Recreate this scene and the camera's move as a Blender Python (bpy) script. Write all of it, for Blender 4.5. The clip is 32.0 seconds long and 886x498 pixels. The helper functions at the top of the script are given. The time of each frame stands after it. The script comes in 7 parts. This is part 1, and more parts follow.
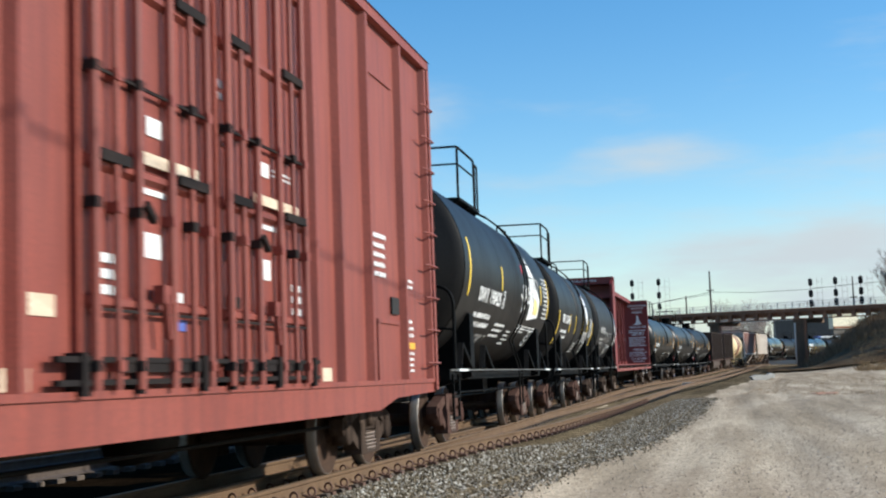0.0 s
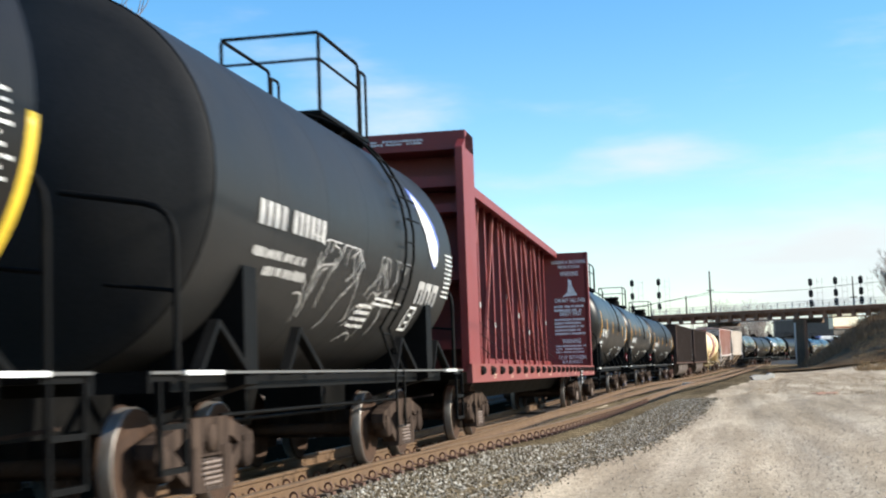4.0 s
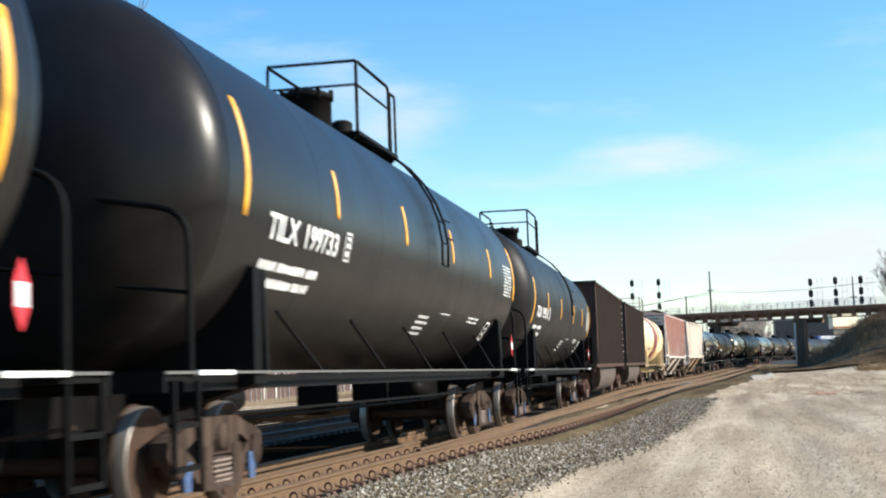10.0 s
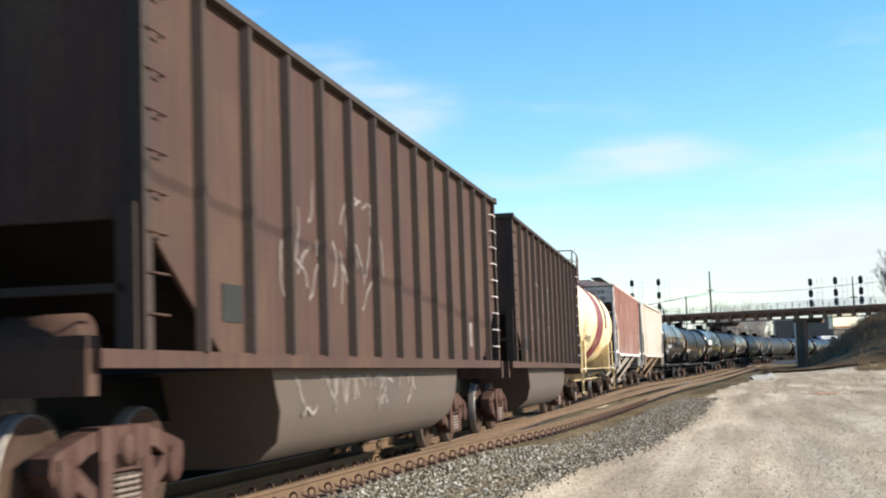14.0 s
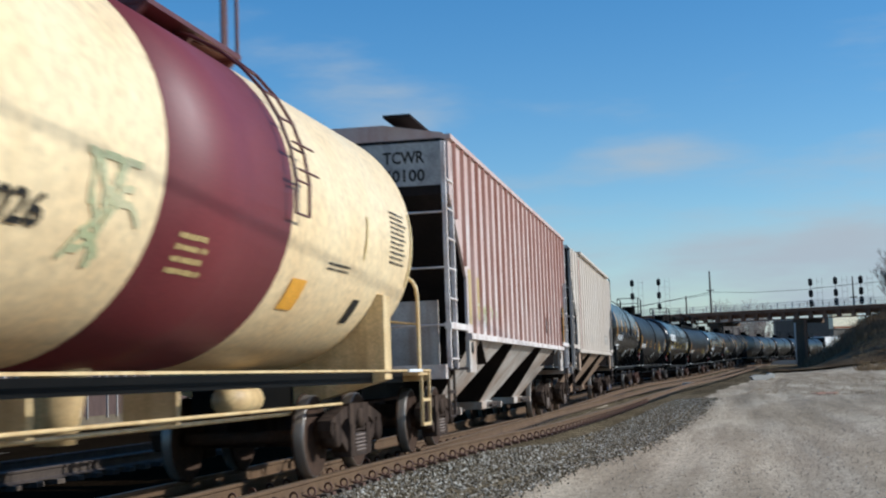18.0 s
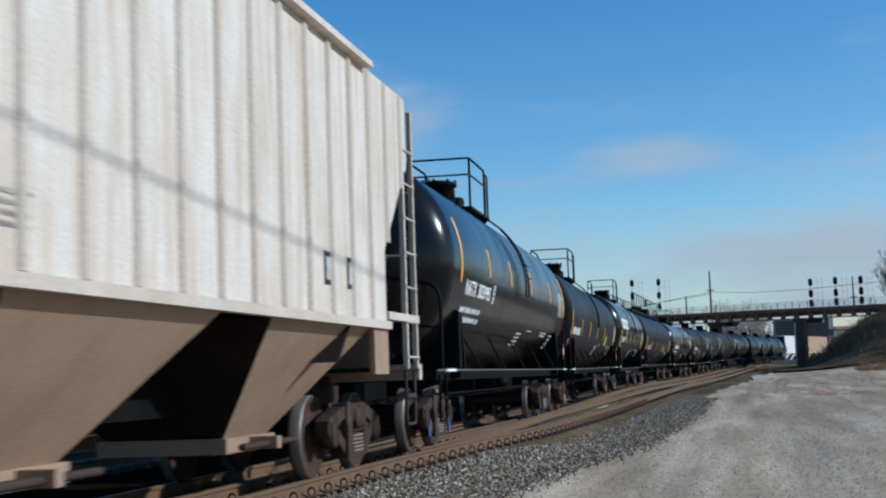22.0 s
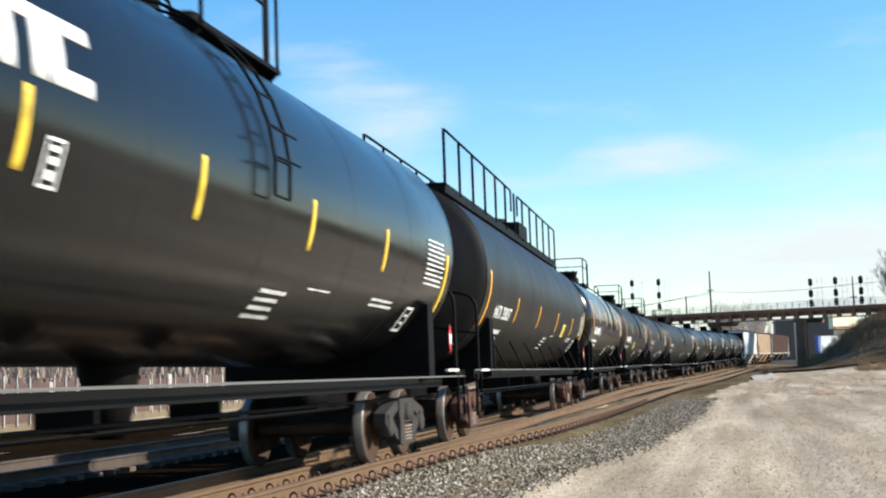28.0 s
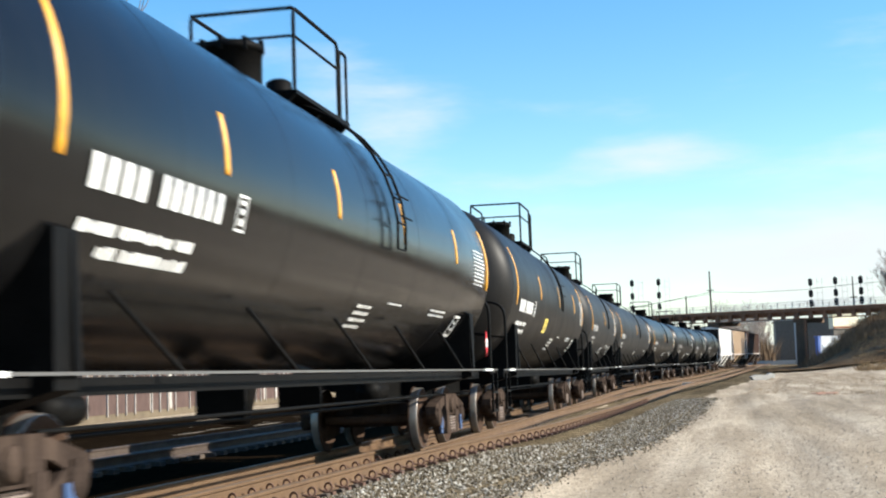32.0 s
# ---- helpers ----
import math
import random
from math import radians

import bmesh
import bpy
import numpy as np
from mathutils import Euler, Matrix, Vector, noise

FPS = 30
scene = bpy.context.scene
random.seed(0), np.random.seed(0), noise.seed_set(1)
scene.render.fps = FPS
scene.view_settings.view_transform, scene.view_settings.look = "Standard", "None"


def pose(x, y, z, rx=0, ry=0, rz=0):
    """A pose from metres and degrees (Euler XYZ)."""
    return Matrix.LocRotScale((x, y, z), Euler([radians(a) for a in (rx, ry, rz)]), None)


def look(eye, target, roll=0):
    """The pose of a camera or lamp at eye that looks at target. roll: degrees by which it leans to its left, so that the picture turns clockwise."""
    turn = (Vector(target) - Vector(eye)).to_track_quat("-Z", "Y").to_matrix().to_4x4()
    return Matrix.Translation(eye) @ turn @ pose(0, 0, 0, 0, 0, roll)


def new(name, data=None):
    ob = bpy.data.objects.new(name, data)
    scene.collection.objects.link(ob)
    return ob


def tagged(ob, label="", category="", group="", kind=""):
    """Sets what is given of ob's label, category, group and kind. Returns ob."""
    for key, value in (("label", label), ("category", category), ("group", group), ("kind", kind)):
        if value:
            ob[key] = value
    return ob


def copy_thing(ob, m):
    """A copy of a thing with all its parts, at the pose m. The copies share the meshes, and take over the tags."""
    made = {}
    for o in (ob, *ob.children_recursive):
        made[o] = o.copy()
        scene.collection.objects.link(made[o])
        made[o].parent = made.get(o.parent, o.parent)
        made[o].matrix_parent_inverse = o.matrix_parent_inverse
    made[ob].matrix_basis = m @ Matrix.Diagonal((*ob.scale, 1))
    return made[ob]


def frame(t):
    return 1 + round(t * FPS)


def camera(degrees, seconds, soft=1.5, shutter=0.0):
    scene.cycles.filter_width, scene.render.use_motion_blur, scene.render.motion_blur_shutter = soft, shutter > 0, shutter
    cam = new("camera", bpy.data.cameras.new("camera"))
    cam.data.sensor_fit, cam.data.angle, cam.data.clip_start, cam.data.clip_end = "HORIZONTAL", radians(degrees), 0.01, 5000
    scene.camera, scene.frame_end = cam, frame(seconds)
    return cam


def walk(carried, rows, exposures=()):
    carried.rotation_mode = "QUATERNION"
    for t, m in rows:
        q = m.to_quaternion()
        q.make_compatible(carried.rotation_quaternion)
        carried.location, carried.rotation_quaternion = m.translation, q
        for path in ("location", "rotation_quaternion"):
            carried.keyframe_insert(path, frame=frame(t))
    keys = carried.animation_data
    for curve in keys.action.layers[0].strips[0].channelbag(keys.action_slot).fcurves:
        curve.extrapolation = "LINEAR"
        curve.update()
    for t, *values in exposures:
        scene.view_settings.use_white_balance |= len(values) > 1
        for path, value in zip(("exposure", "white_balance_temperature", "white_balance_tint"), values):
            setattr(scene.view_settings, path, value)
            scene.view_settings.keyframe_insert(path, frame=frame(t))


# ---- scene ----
# ---- camera: it stands still beside the track; the train moves ----
EYE = Vector((5.353, 0.0, 1.06))
YAW, PITCH, LEAN, FOV = 12.02, 5.40, -2.0, 36.18
AIM = Vector((-math.sin(radians(YAW)) * math.cos(radians(PITCH)), math.cos(radians(YAW)) * math.cos(radians(PITCH)), math.sin(radians(PITCH))))
cam = camera(FOV, 32.0, soft=2.1, shutter=0.35)
STILL = look(EYE, EYE + 10 * AIM, LEAN)
EXPOSURES = ((0.0, 0.28, 6300, 7), (1.0, 0.36, 6200, 6), (2.5, 0.48, 6400, 7), (4.0, 0.72, 6650, 8), (14.5, 0.75, 6650, 8), (16.5, 0.2, 6250, 7), (17.5, -0.15, 5950, 7), (18.5, -0.25, 5700, 7), (19.5, -0.3, 5600, 7), (21.0, -0.3, 5500, 7), (23.0, -0.18, 5550, 6), (24.5, 0.3, 5900, 6), (27.0, 0.6, 6400, 7), (28.5, 0.75, 6700, 8), (32.0, 0.78, 6700, 8))
walk(cam, ((0.0, STILL), (32.0, STILL)), EXPOSURES)

# ---- world, sun ----
SUN_DIR = Vector((0.87, 0.10, 0.46)).normalized()
world = bpy.data.worlds.new("world")
scene.world = world
world.use_nodes = True
wn, wl = world.node_tree.nodes, world.node_tree.links
wn.clear()
w_out = wn.new("ShaderNodeOutputWorld")
w_bg = wn.new("ShaderNodeBackground")
w_sky = wn.new("ShaderNodeTexSky")
w_sky.sky_type, w_sky.sun_disc = "NISHITA", False
w_sky.sun_elevation = math.asin(SUN_DIR.z)
w_sky.sun_rotation = math.atan2(SUN_DIR.x, SUN_DIR.y)
w_sky.air_density, w_sky.dust_density, w_sky.ozone_density = 1.0, 0.3, 2.0
w_co = wn.new("ShaderNodeTexCoord")
w_map = wn.new("ShaderNodeMapping")
w_map.inputs["Scale"].default_value = (3.2, 3.2, 14.0)
w_noise = wn.new("ShaderNodeTexNoise")
w_noise.inputs["Scale"].default_value, w_noise.inputs["Detail"].default_value, w_noise.inputs["Roughness"].default_value = 1.6, 6.0, 0.55
w_sep = wn.new("ShaderNodeSeparateXYZ")
w_low = wn.new("ShaderNodeMapRange")
w_low.inputs["From Min"].default_value, w_low.inputs["From Max"].default_value = 0.0, 0.26
w_low.inputs["To Min"].default_value, w_low.inputs["To Max"].default_value = 0.30, -0.12
w_add = wn.new("ShaderNodeMath")
w_add.operation = "ADD"
w_ramp = wn.new("ShaderNodeMapRange")
w_ramp.interpolation_type = "SMOOTHSTEP"
w_ramp.inputs["From Min"].default_value, w_ramp.inputs["From Max"].default_value = 0.52, 0.98
w_mix = wn.new("ShaderNodeMix")
w_mix.data_type = "RGBA"
w_mix.inputs["B"].default_value = (4.05, 4.4, 4.65, 1)
wl.new(w_co.outputs["Generated"], w_map.inputs["Vector"])
wl.new(w_map.outputs["Vector"], w_noise.inputs["Vector"])
wl.new(w_co.outputs["Generated"], w_sep.inputs["Vector"])
wl.new(w_sep.outputs["Z"], w_low.inputs["Value"])
wl.new(w_noise.outputs["Fac"], w_add.inputs[0])
wl.new(w_low.outputs["Result"], w_add.inputs[1])
w_last = w_add.outputs["Value"]
# thin drifting clouds: sideways and upward direction, half width, half height, density
for cx, cz_, wx_, wz_, dens in ((-0.245, 0.20, 0.11, 0.055, 0.17), (-0.062, 0.157, 0.10, 0.026, 0.15), (0.103, 0.233, 0.07, 0.03, 0.14), (-0.30, 0.25, 0.10, 0.05, 0.14), (0.06, 0.074, 0.23, 0.050, 0.24)):
    w_c = wn.new("ShaderNodeMapping")
    w_c.inputs["Scale"].default_value = (1 / wx_, 0.0, 1 / wz_)
    w_c.inputs["Location"].default_value = (-cx / wx_, 0.0, -cz_ / wz_)
    w_len = wn.new("ShaderNodeVectorMath")
    w_len.operation = "LENGTH"
    w_soft = wn.new("ShaderNodeMapRange")
    w_soft.interpolation_type = "SMOOTHSTEP"
    w_soft.inputs["From Min"].default_value, w_soft.inputs["From Max"].default_value = 1.0, 0.1
    w_soft.inputs["To Max"].default_value = dens
    w_sum = wn.new("ShaderNodeMath")
    w_sum.operation = "ADD"
    wl.new(w_co.outputs["Generated"], w_c.inputs["Vector"])
    wl.new(w_c.outputs["Vector"], w_len.inputs[0])
    wl.new(w_len.outputs["Value"], w_soft.inputs["Value"])
    wl.new(w_last, w_sum.inputs[0])
    wl.new(w_soft.outputs["Result"], w_sum.inputs[1])
    w_last = w_sum.outputs["Value"]
wl.new(w_last, w_ramp.inputs["Value"])
wl.new(w_ramp.outputs["Result"], w_mix.inputs["Factor"])
w_sat = wn.new("ShaderNodeHueSaturation")
w_sat.inputs["Saturation"].default_value, w_sat.inputs["Value"].default_value = 1.36, 1.15
wl.new(w_sky.outputs["Color"], w_sat.inputs["Color"])
wl.new(w_sat.outputs["Color"], w_mix.inputs["A"])
wl.new(w_mix.outputs["Result"], w_bg.inputs["Color"])
wl.new(w_bg.outputs["Background"], w_out.inputs["Surface"])
w_bg.inputs["Strength"].default_value = 0.13
sun = new("sun", bpy.data.lights.new("sun", "SUN"))
sun.data.energy, sun.data.angle, sun.data.color = 5.0, radians(0.53), (1.0, 0.95, 0.86)
sun.matrix_world = look(EYE + 60 * SUN_DIR, EYE)

# ---- materials ----
def paint(name, base, rough=0.5, metal=0.0, second=None, amount=0.35, scale=3.0, fine=40.0, bump=0.15, dirt=None, dirt_amount=0.0, streak=1.0, coat=0.0, spec=0.5, wash=None):
    """A painted or raw surface: base colour, a second colour in large patches, fine grain, dirt in upright streaks, and relief."""
    m = bpy.data.materials.new(name)
    m.use_nodes = True
    n, l = m.node_tree.nodes, m.node_tree.links
    b = n["Principled BSDF"]
    co = n.new("ShaderNodeTexCoord")
    mp = n.new("ShaderNodeMapping")
    mp.inputs["Scale"].default_value = (1, 1, streak)
    l.new(co.outputs["Object"], mp.inputs["Vector"])
    big = n.new("ShaderNodeTexNoise")
    big.inputs["Scale"].default_value, big.inputs["Detail"].default_value, big.inputs["Roughness"].default_value = scale, 6.0, 0.62
    l.new(mp.outputs["Vector"], big.inputs["Vector"])
    small = n.new("ShaderNodeTexNoise")
    small.inputs["Scale"].default_value, small.inputs["Detail"].default_value = fine, 4.0
    l.new(co.outputs["Object"], small.inputs["Vector"])
    r1 = n.new("ShaderNodeMapRange")
    r1.inputs["From Min"].default_value, r1.inputs["From Max"].default_value = 0.40, 0.68
    r1.inputs["To Max"].default_value = amount
    l.new(big.outputs["Fac"], r1.inputs["Value"])
    mix = n.new("ShaderNodeMix")
    mix.data_type = "RGBA"
    mix.inputs["A"].default_value = (*base, 1)
    mix.inputs["B"].default_value = (*(second or tuple(c * 0.6 for c in base)), 1)
    l.new(r1.outputs["Result"], mix.inputs["Factor"])
    last = mix.outputs["Result"]
    r2 = n.new("ShaderNodeMapRange")
    r2.inputs["From Min"].default_value, r2.inputs["From Max"].default_value = 0.3, 0.7
    r2.inputs["To Min"].default_value, r2.inputs["To Max"].default_value = 0.82, 1.16
    l.new(small.outputs["Fac"], r2.inputs["Value"])
    mul = n.new("ShaderNodeMix")
    mul.data_type, mul.blend_type = "RGBA", "MULTIPLY"
    mul.inputs["Factor"].default_value = 1.0
    l.new(last, mul.inputs["A"])
    l.new(r2.outputs["Result"], mul.inputs["B"])
    last = mul.outputs["Result"]
    if dirt:
        dm = n.new("ShaderNodeMapping")
        dm.inputs["Scale"].default_value = (5, 5, 0.5)
        l.new(co.outputs["Object"], dm.inputs["Vector"])
        dn = n.new("ShaderNodeTexNoise")
        dn.inputs["Scale"].default_value, dn.inputs["Detail"].default_value = 1.5, 7.0
        l.new(dm.outputs["Vector"], dn.inputs["Vector"])
        dr = n.new("ShaderNodeMapRange")
        dr.inputs["From Min"].default_value, dr.inputs["From Max"].default_value = 0.42, 0.68
        dr.inputs["To Max"].default_value = dirt_amount
        l.new(dn.outputs["Fac"], dr.inputs["Value"])
        dx = n.new("ShaderNodeMix")
        dx.data_type = "RGBA"
        dx.inputs["B"].default_value = (*dirt, 1)
        l.new(dr.outputs["Result"], dx.inputs["Factor"])
        l.new(last, dx.inputs["A"])
        last = dx.outputs["Result"]
    if wash:
        ws = n.new("ShaderNodeSeparateXYZ")
        l.new(co.outputs["Object"], ws.inputs["Vector"])
        wz = n.new("ShaderNodeMath")
        wz.operation = "MULTIPLY_ADD"
        wz.inputs[1].default_value, wz.inputs[2].default_value = 1.0, -1.2
        wn_ = n.new("ShaderNodeTexNoise")
        wn_.inputs["Scale"].default_value, wn_.inputs["Detail"].default_value = 1.5, 8.0
        l.new(mp.outputs["Vector"], wn_.inputs["Vector"])
        wm = n.new("ShaderNodeMath")
        wm.operation = "MULTIPLY_ADD"
        wm.inputs[1].default_value = 4.6
        l.new(wn_.outputs["Fac"], wm.inputs[0])
        l.new(ws.outputs["Z"], wz.inputs[0])
        l.new(wz.outputs["Value"], wm.inputs[2])
        wr = n.new("ShaderNodeMapRange")
        wr.inputs["From Min"].default_value, wr.inputs["From Max"].default_value = 2.6, 5.2
        wr.inputs["To Max"].default_value = 0.55
        l.new(wm.outputs["Value"], wr.inputs["Value"])
        wx = n.new("ShaderNodeMix")
        wx.data_type = "RGBA"
        wx.inputs["B"].default_value = (*wash, 1)
        l.new(wr.outputs["Result"], wx.inputs["Factor"])
        l.new(last, wx.inputs["A"])
        last = wx.outputs["Result"]
    l.new(last, b.inputs["Base Color"])
    rr = n.new("ShaderNodeMapRange")
    rr.inputs["To Min"].default_value, rr.inputs["To Max"].default_value = max(0.03, rough - 0.12), min(1.0, rough + 0.14)
    l.new(big.outputs["Fac"], rr.inputs["Value"])
    l.new(rr.outputs["Result"], b.inputs["Roughness"])
    b.inputs["Metallic"].default_value, b.inputs["Coat Weight"].default_value = metal, coat
    b.inputs["Specular IOR Level"].default_value = spec
    if bump:
        bp = n.new("ShaderNodeBump")
        bp.inputs["Strength"].default_value, bp.inputs["Distance"].default_value = bump, 0.02
        l.new(small.outputs["Fac"], bp.inputs["Height"])
        l.new(bp.outputs["Normal"], b.inputs["Normal"])
    return m


def ground_paint(name, cols, rough=0.95, scale=0.35, stretch=0.22, stone=9.0, bump=0.6, grain_amount=0.55, ruts=0.0):
    """Loose earth: two or three colours in long drifts, and small stones of differing tone."""
    m = bpy.data.materials.new(name)
    m.use_nodes = True
    n, l = m.node_tree.nodes, m.node_tree.links
    b = n["Principled BSDF"]
    co = n.new("ShaderNodeTexCoord")
    mp = n.new("ShaderNodeMapping")
    mp.inputs["Scale"].default_value = (1, stretch, 1)
    l.new(co.outputs["Object"], mp.inputs["Vector"])
    big = n.new("ShaderNodeTexNoise")
    big.inputs["Scale"].default_value, big.inputs["Detail"].default_value, big.inputs["Roughness"].default_value = scale, 8.0, 0.6
    l.new(mp.outputs["Vector"], big.inputs["Vector"])
    ramp = n.new("ShaderNodeValToRGB")
    ramp.color_ramp.elements[0].position, ramp.color_ramp.elements[0].color = 0.36, (*cols[0], 1)
    ramp.color_ramp.elements[1].position, ramp.color_ramp.elements[1].color = 0.66, (*cols[-1], 1)
    if len(cols) > 2:
        e = ramp.color_ramp.elements.new(0.5)
        e.color = (*cols[1], 1)
    l.new(big.outputs["Fac"], ramp.inputs["Fac"])
    vor = n.new("ShaderNodeTexVoronoi")
    vor.inputs["Scale"].default_value = stone
    l.new(co.outputs["Object"], vor.inputs["Vector"])
    vor2 = n.new("ShaderNodeTexVoronoi")
    vor2.inputs["Scale"].default_value = stone * 3.3
    l.new(co.outputs["Object"], vor2.inputs["Vector"])
    bw = n.new("ShaderNodeSeparateColor")
    l.new(vor.outputs["Color"], bw.inputs["Color"])
    bw2 = n.new("ShaderNodeSeparateColor")
    l.new(vor2.outputs["Color"], bw2.inputs["Color"])
    ad = n.new("ShaderNodeMath")
    ad.operation = "ADD"
    l.new(bw.outputs["Red"], ad.inputs[0])
    l.new(bw2.outputs["Red"], ad.inputs[1])
    mr = n.new("ShaderNodeMapRange")
    mr.inputs["From Max"].default_value = 2.0
    mr.inputs["To Min"].default_value, mr.inputs["To Max"].default_value = 1 - grain_amount, 1 + grain_amount
    l.new(ad.outputs["Value"], mr.inputs["Value"])
    mul = n.new("ShaderNodeMix")
    mul.data_type, mul.blend_type = "RGBA", "MULTIPLY"
    mul.inputs["Factor"].default_value = 1.0
    l.new(ramp.outputs["Color"], mul.inputs["A"])
    l.new(mr.outputs["Result"], mul.inputs["B"])
    last = mul.outputs["Result"]
    if ruts:
        rm = n.new("ShaderNodeMapping")
        rm.inputs["Scale"].default_value = (1.5, 0.035, 1)
        rm.inputs["Rotation"].default_value = (0, 0, -0.06)
        l.new(co.outputs["Object"], rm.inputs["Vector"])
        rn = n.new("ShaderNodeTexNoise")
        rn.inputs["Scale"].default_value, rn.inputs["Detail"].default_value = 1.3, 5.0
        l.new(rm.outputs["Vector"], rn.inputs["Vector"])
        rr = n.new("ShaderNodeMapRange")
        rr.inputs["From Min"].default_value, rr.inputs["From Max"].default_value = 0.34, 0.66
        rr.inputs["To Min"].default_value, rr.inputs["To Max"].default_value = 1 - ruts, 1 + 0.6 * ruts
        l.new(rn.outputs["Fac"], rr.inputs["Value"])
        rx = n.new("ShaderNodeMix")
        rx.data_type, rx.blend_type = "RGBA", "MULTIPLY"
        rx.inputs["Factor"].default_value = 1.0
        l.new(last, rx.inputs["A"])
        l.new(rr.outputs["Result"], rx.inputs["B"])
        last = rx.outputs["Result"]
    l.new(last, b.inputs["Base Color"])
    b.inputs["Roughness"].default_value = rough
    b.inputs["Specular IOR Level"].default_value = 0.0
    bp = n.new("ShaderNodeBump")
    bp.inputs["Strength"].default_value, bp.inputs["Distance"].default_value = bump, 0.05
    l.new(ad.outputs["Value"], bp.inputs["Height"])
    l.new(bp.outputs["Normal"], b.inputs["Normal"])
    return m


def varied(name, cols, rough=0.9, spread="island"):
    """Many small pieces of one kind: each takes its own tone between the colours."""
    m = bpy.data.materials.new(name)
    m.use_nodes = True
    n, l = m.node_tree.nodes, m.node_tree.links
    b = n["Principled BSDF"]
    if spread == "island":
        src = n.new("ShaderNodeNewGeometry").outputs["Random Per Island"]
    else:
        src = n.new("ShaderNodeObjectInfo").outputs["Random"]
    ramp = n.new("ShaderNodeValToRGB")
    els = ramp.color_ramp.elements
    els[0].color, els[1].color = (*cols[0], 1), (*cols[-1], 1)
    for i, c in enumerate(cols[1:-1]):
        e = els.new((i + 1) / (len(cols) - 1))
        e.color = (*c, 1)
    l.new(src, ramp.inputs["Fac"])
    co = n.new("ShaderNodeTexCoord")
    nz = n.new("ShaderNodeTexNoise")
    nz.inputs["Scale"].default_value, nz.inputs["Detail"].default_value = 25.0, 4.0
    l.new(co.outputs["Object"], nz.inputs["Vector"])
    mr = n.new("ShaderNodeMapRange")
    mr.inputs["From Min"].default_value, mr.inputs["From Max"].default_value = 0.3, 0.7
    mr.inputs["To Min"].default_value, mr.inputs["To Max"].default_value = 0.75, 1.2
    l.new(nz.outputs["Fac"], mr.inputs["Value"])
    mul = n.new("ShaderNodeMix")
    mul.data_type, mul.blend_type = "RGBA", "MULTIPLY"
    mul.inputs["Factor"].default_value = 1.0
    l.new(ramp.outputs["Color"], mul.inputs["A"])
    l.new(mr.outputs["Result"], mul.inputs["B"])
    l.new(mul.outputs["Result"], b.inputs["Base Color"])
    b.inputs["Roughness"].default_value = rough
    b.inputs["Specular IOR Level"].default_value = 0.0
    return m


BLACK_TANK = paint("black tank paint", (0.0092, 0.0085, 0.0080), 0.33, second=(0.0135, 0.0122, 0.0113), amount=0.6, scale=0.8, fine=30, bump=0.03, dirt=(0.028, 0.025, 0.023), dirt_amount=0.10, spec=0.20)
GLOSS_TANK = paint("glossy black tank enamel", (0.0055, 0.0055, 0.006), 0.17, second=(0.009, 0.0088, 0.0088), amount=0.6, scale=0.8, fine=30, bump=0.015, dirt=(0.02, 0.019, 0.018), dirt_amount=0.10, spec=0.22)
DUSTY_TANK = paint("dusty black tank paint", (0.0105, 0.0098, 0.0093), 0.42, second=(0.0155, 0.0142, 0.0132), amount=0.7, scale=0.7, fine=30, bump=0.04, dirt=(0.03, 0.026, 0.023), dirt_amount=0.10, spec=0.13)
GREY_TANK = paint("worn grey black tank paint", (0.0155, 0.0155, 0.0155), 0.48, second=(0.024, 0.023, 0.022), amount=0.7, scale=0.7, fine=30, bump=0.04, dirt=(0.023, 0.021, 0.019), dirt_amount=0.3, spec=0.16)
BEIGE_TANK = paint("cream tank paint", (0.86, 0.67, 0.40), 0.42, second=(0.76, 0.51, 0.25), amount=0.6, scale=0.6, fine=12, bump=0.01, dirt=(0.55, 0.36, 0.15), dirt_amount=0.10)
MAROON_BAND = paint("maroon band paint", (0.16, 0.022, 0.026), 0.52, second=(0.20, 0.04, 0.04), amount=0.5, scale=1.2, bump=0.03)
CREAM_STEEL = paint("cream painted steel", (0.74, 0.55, 0.28), 0.5, second=(0.45, 0.25, 0.08), amount=0.5, scale=3, dirt=(0.25, 0.13, 0.05), dirt_amount=0.4)
BLACK_STEEL = paint("black painted steel", (0.005, 0.005, 0.005), 0.55, second=(0.011, 0.010, 0.009), amount=0.6, scale=2.5, spec=0.05)
GREY_EDGE = paint("worn grey steel", (0.10, 0.098, 0.094), 0.45, second=(0.09, 0.08, 0.07), amount=0.6, scale=4)
TRUCK_IRON = paint("dusty cast iron", (0.047, 0.034, 0.028), 0.85, second=(0.022, 0.017, 0.014), amount=0.7, scale=4, bump=0.35, dirt=(0.11, 0.078, 0.06), dirt_amount=0.5, spec=0.0)
RED_TRUCK = paint("rusty red cast iron", (0.072, 0.041, 0.034), 0.85, second=(0.05, 0.027, 0.022), amount=0.7, scale=4, bump=0.35, dirt=(0.13, 0.085, 0.068), dirt_amount=0.45, spec=0.0)
GREY_TRUCK = paint("grey cast iron", (0.045, 0.043, 0.042), 0.8, second=(0.065, 0.054, 0.048), amount=0.7, scale=4, bump=0.3, spec=0.03)
WHEEL_STEEL = paint("rusted wheel steel", (0.05, 0.033, 0.025), 0.85, second=(0.085, 0.05, 0.034), amount=0.6, scale=5, bump=0.2, spec=0.03)
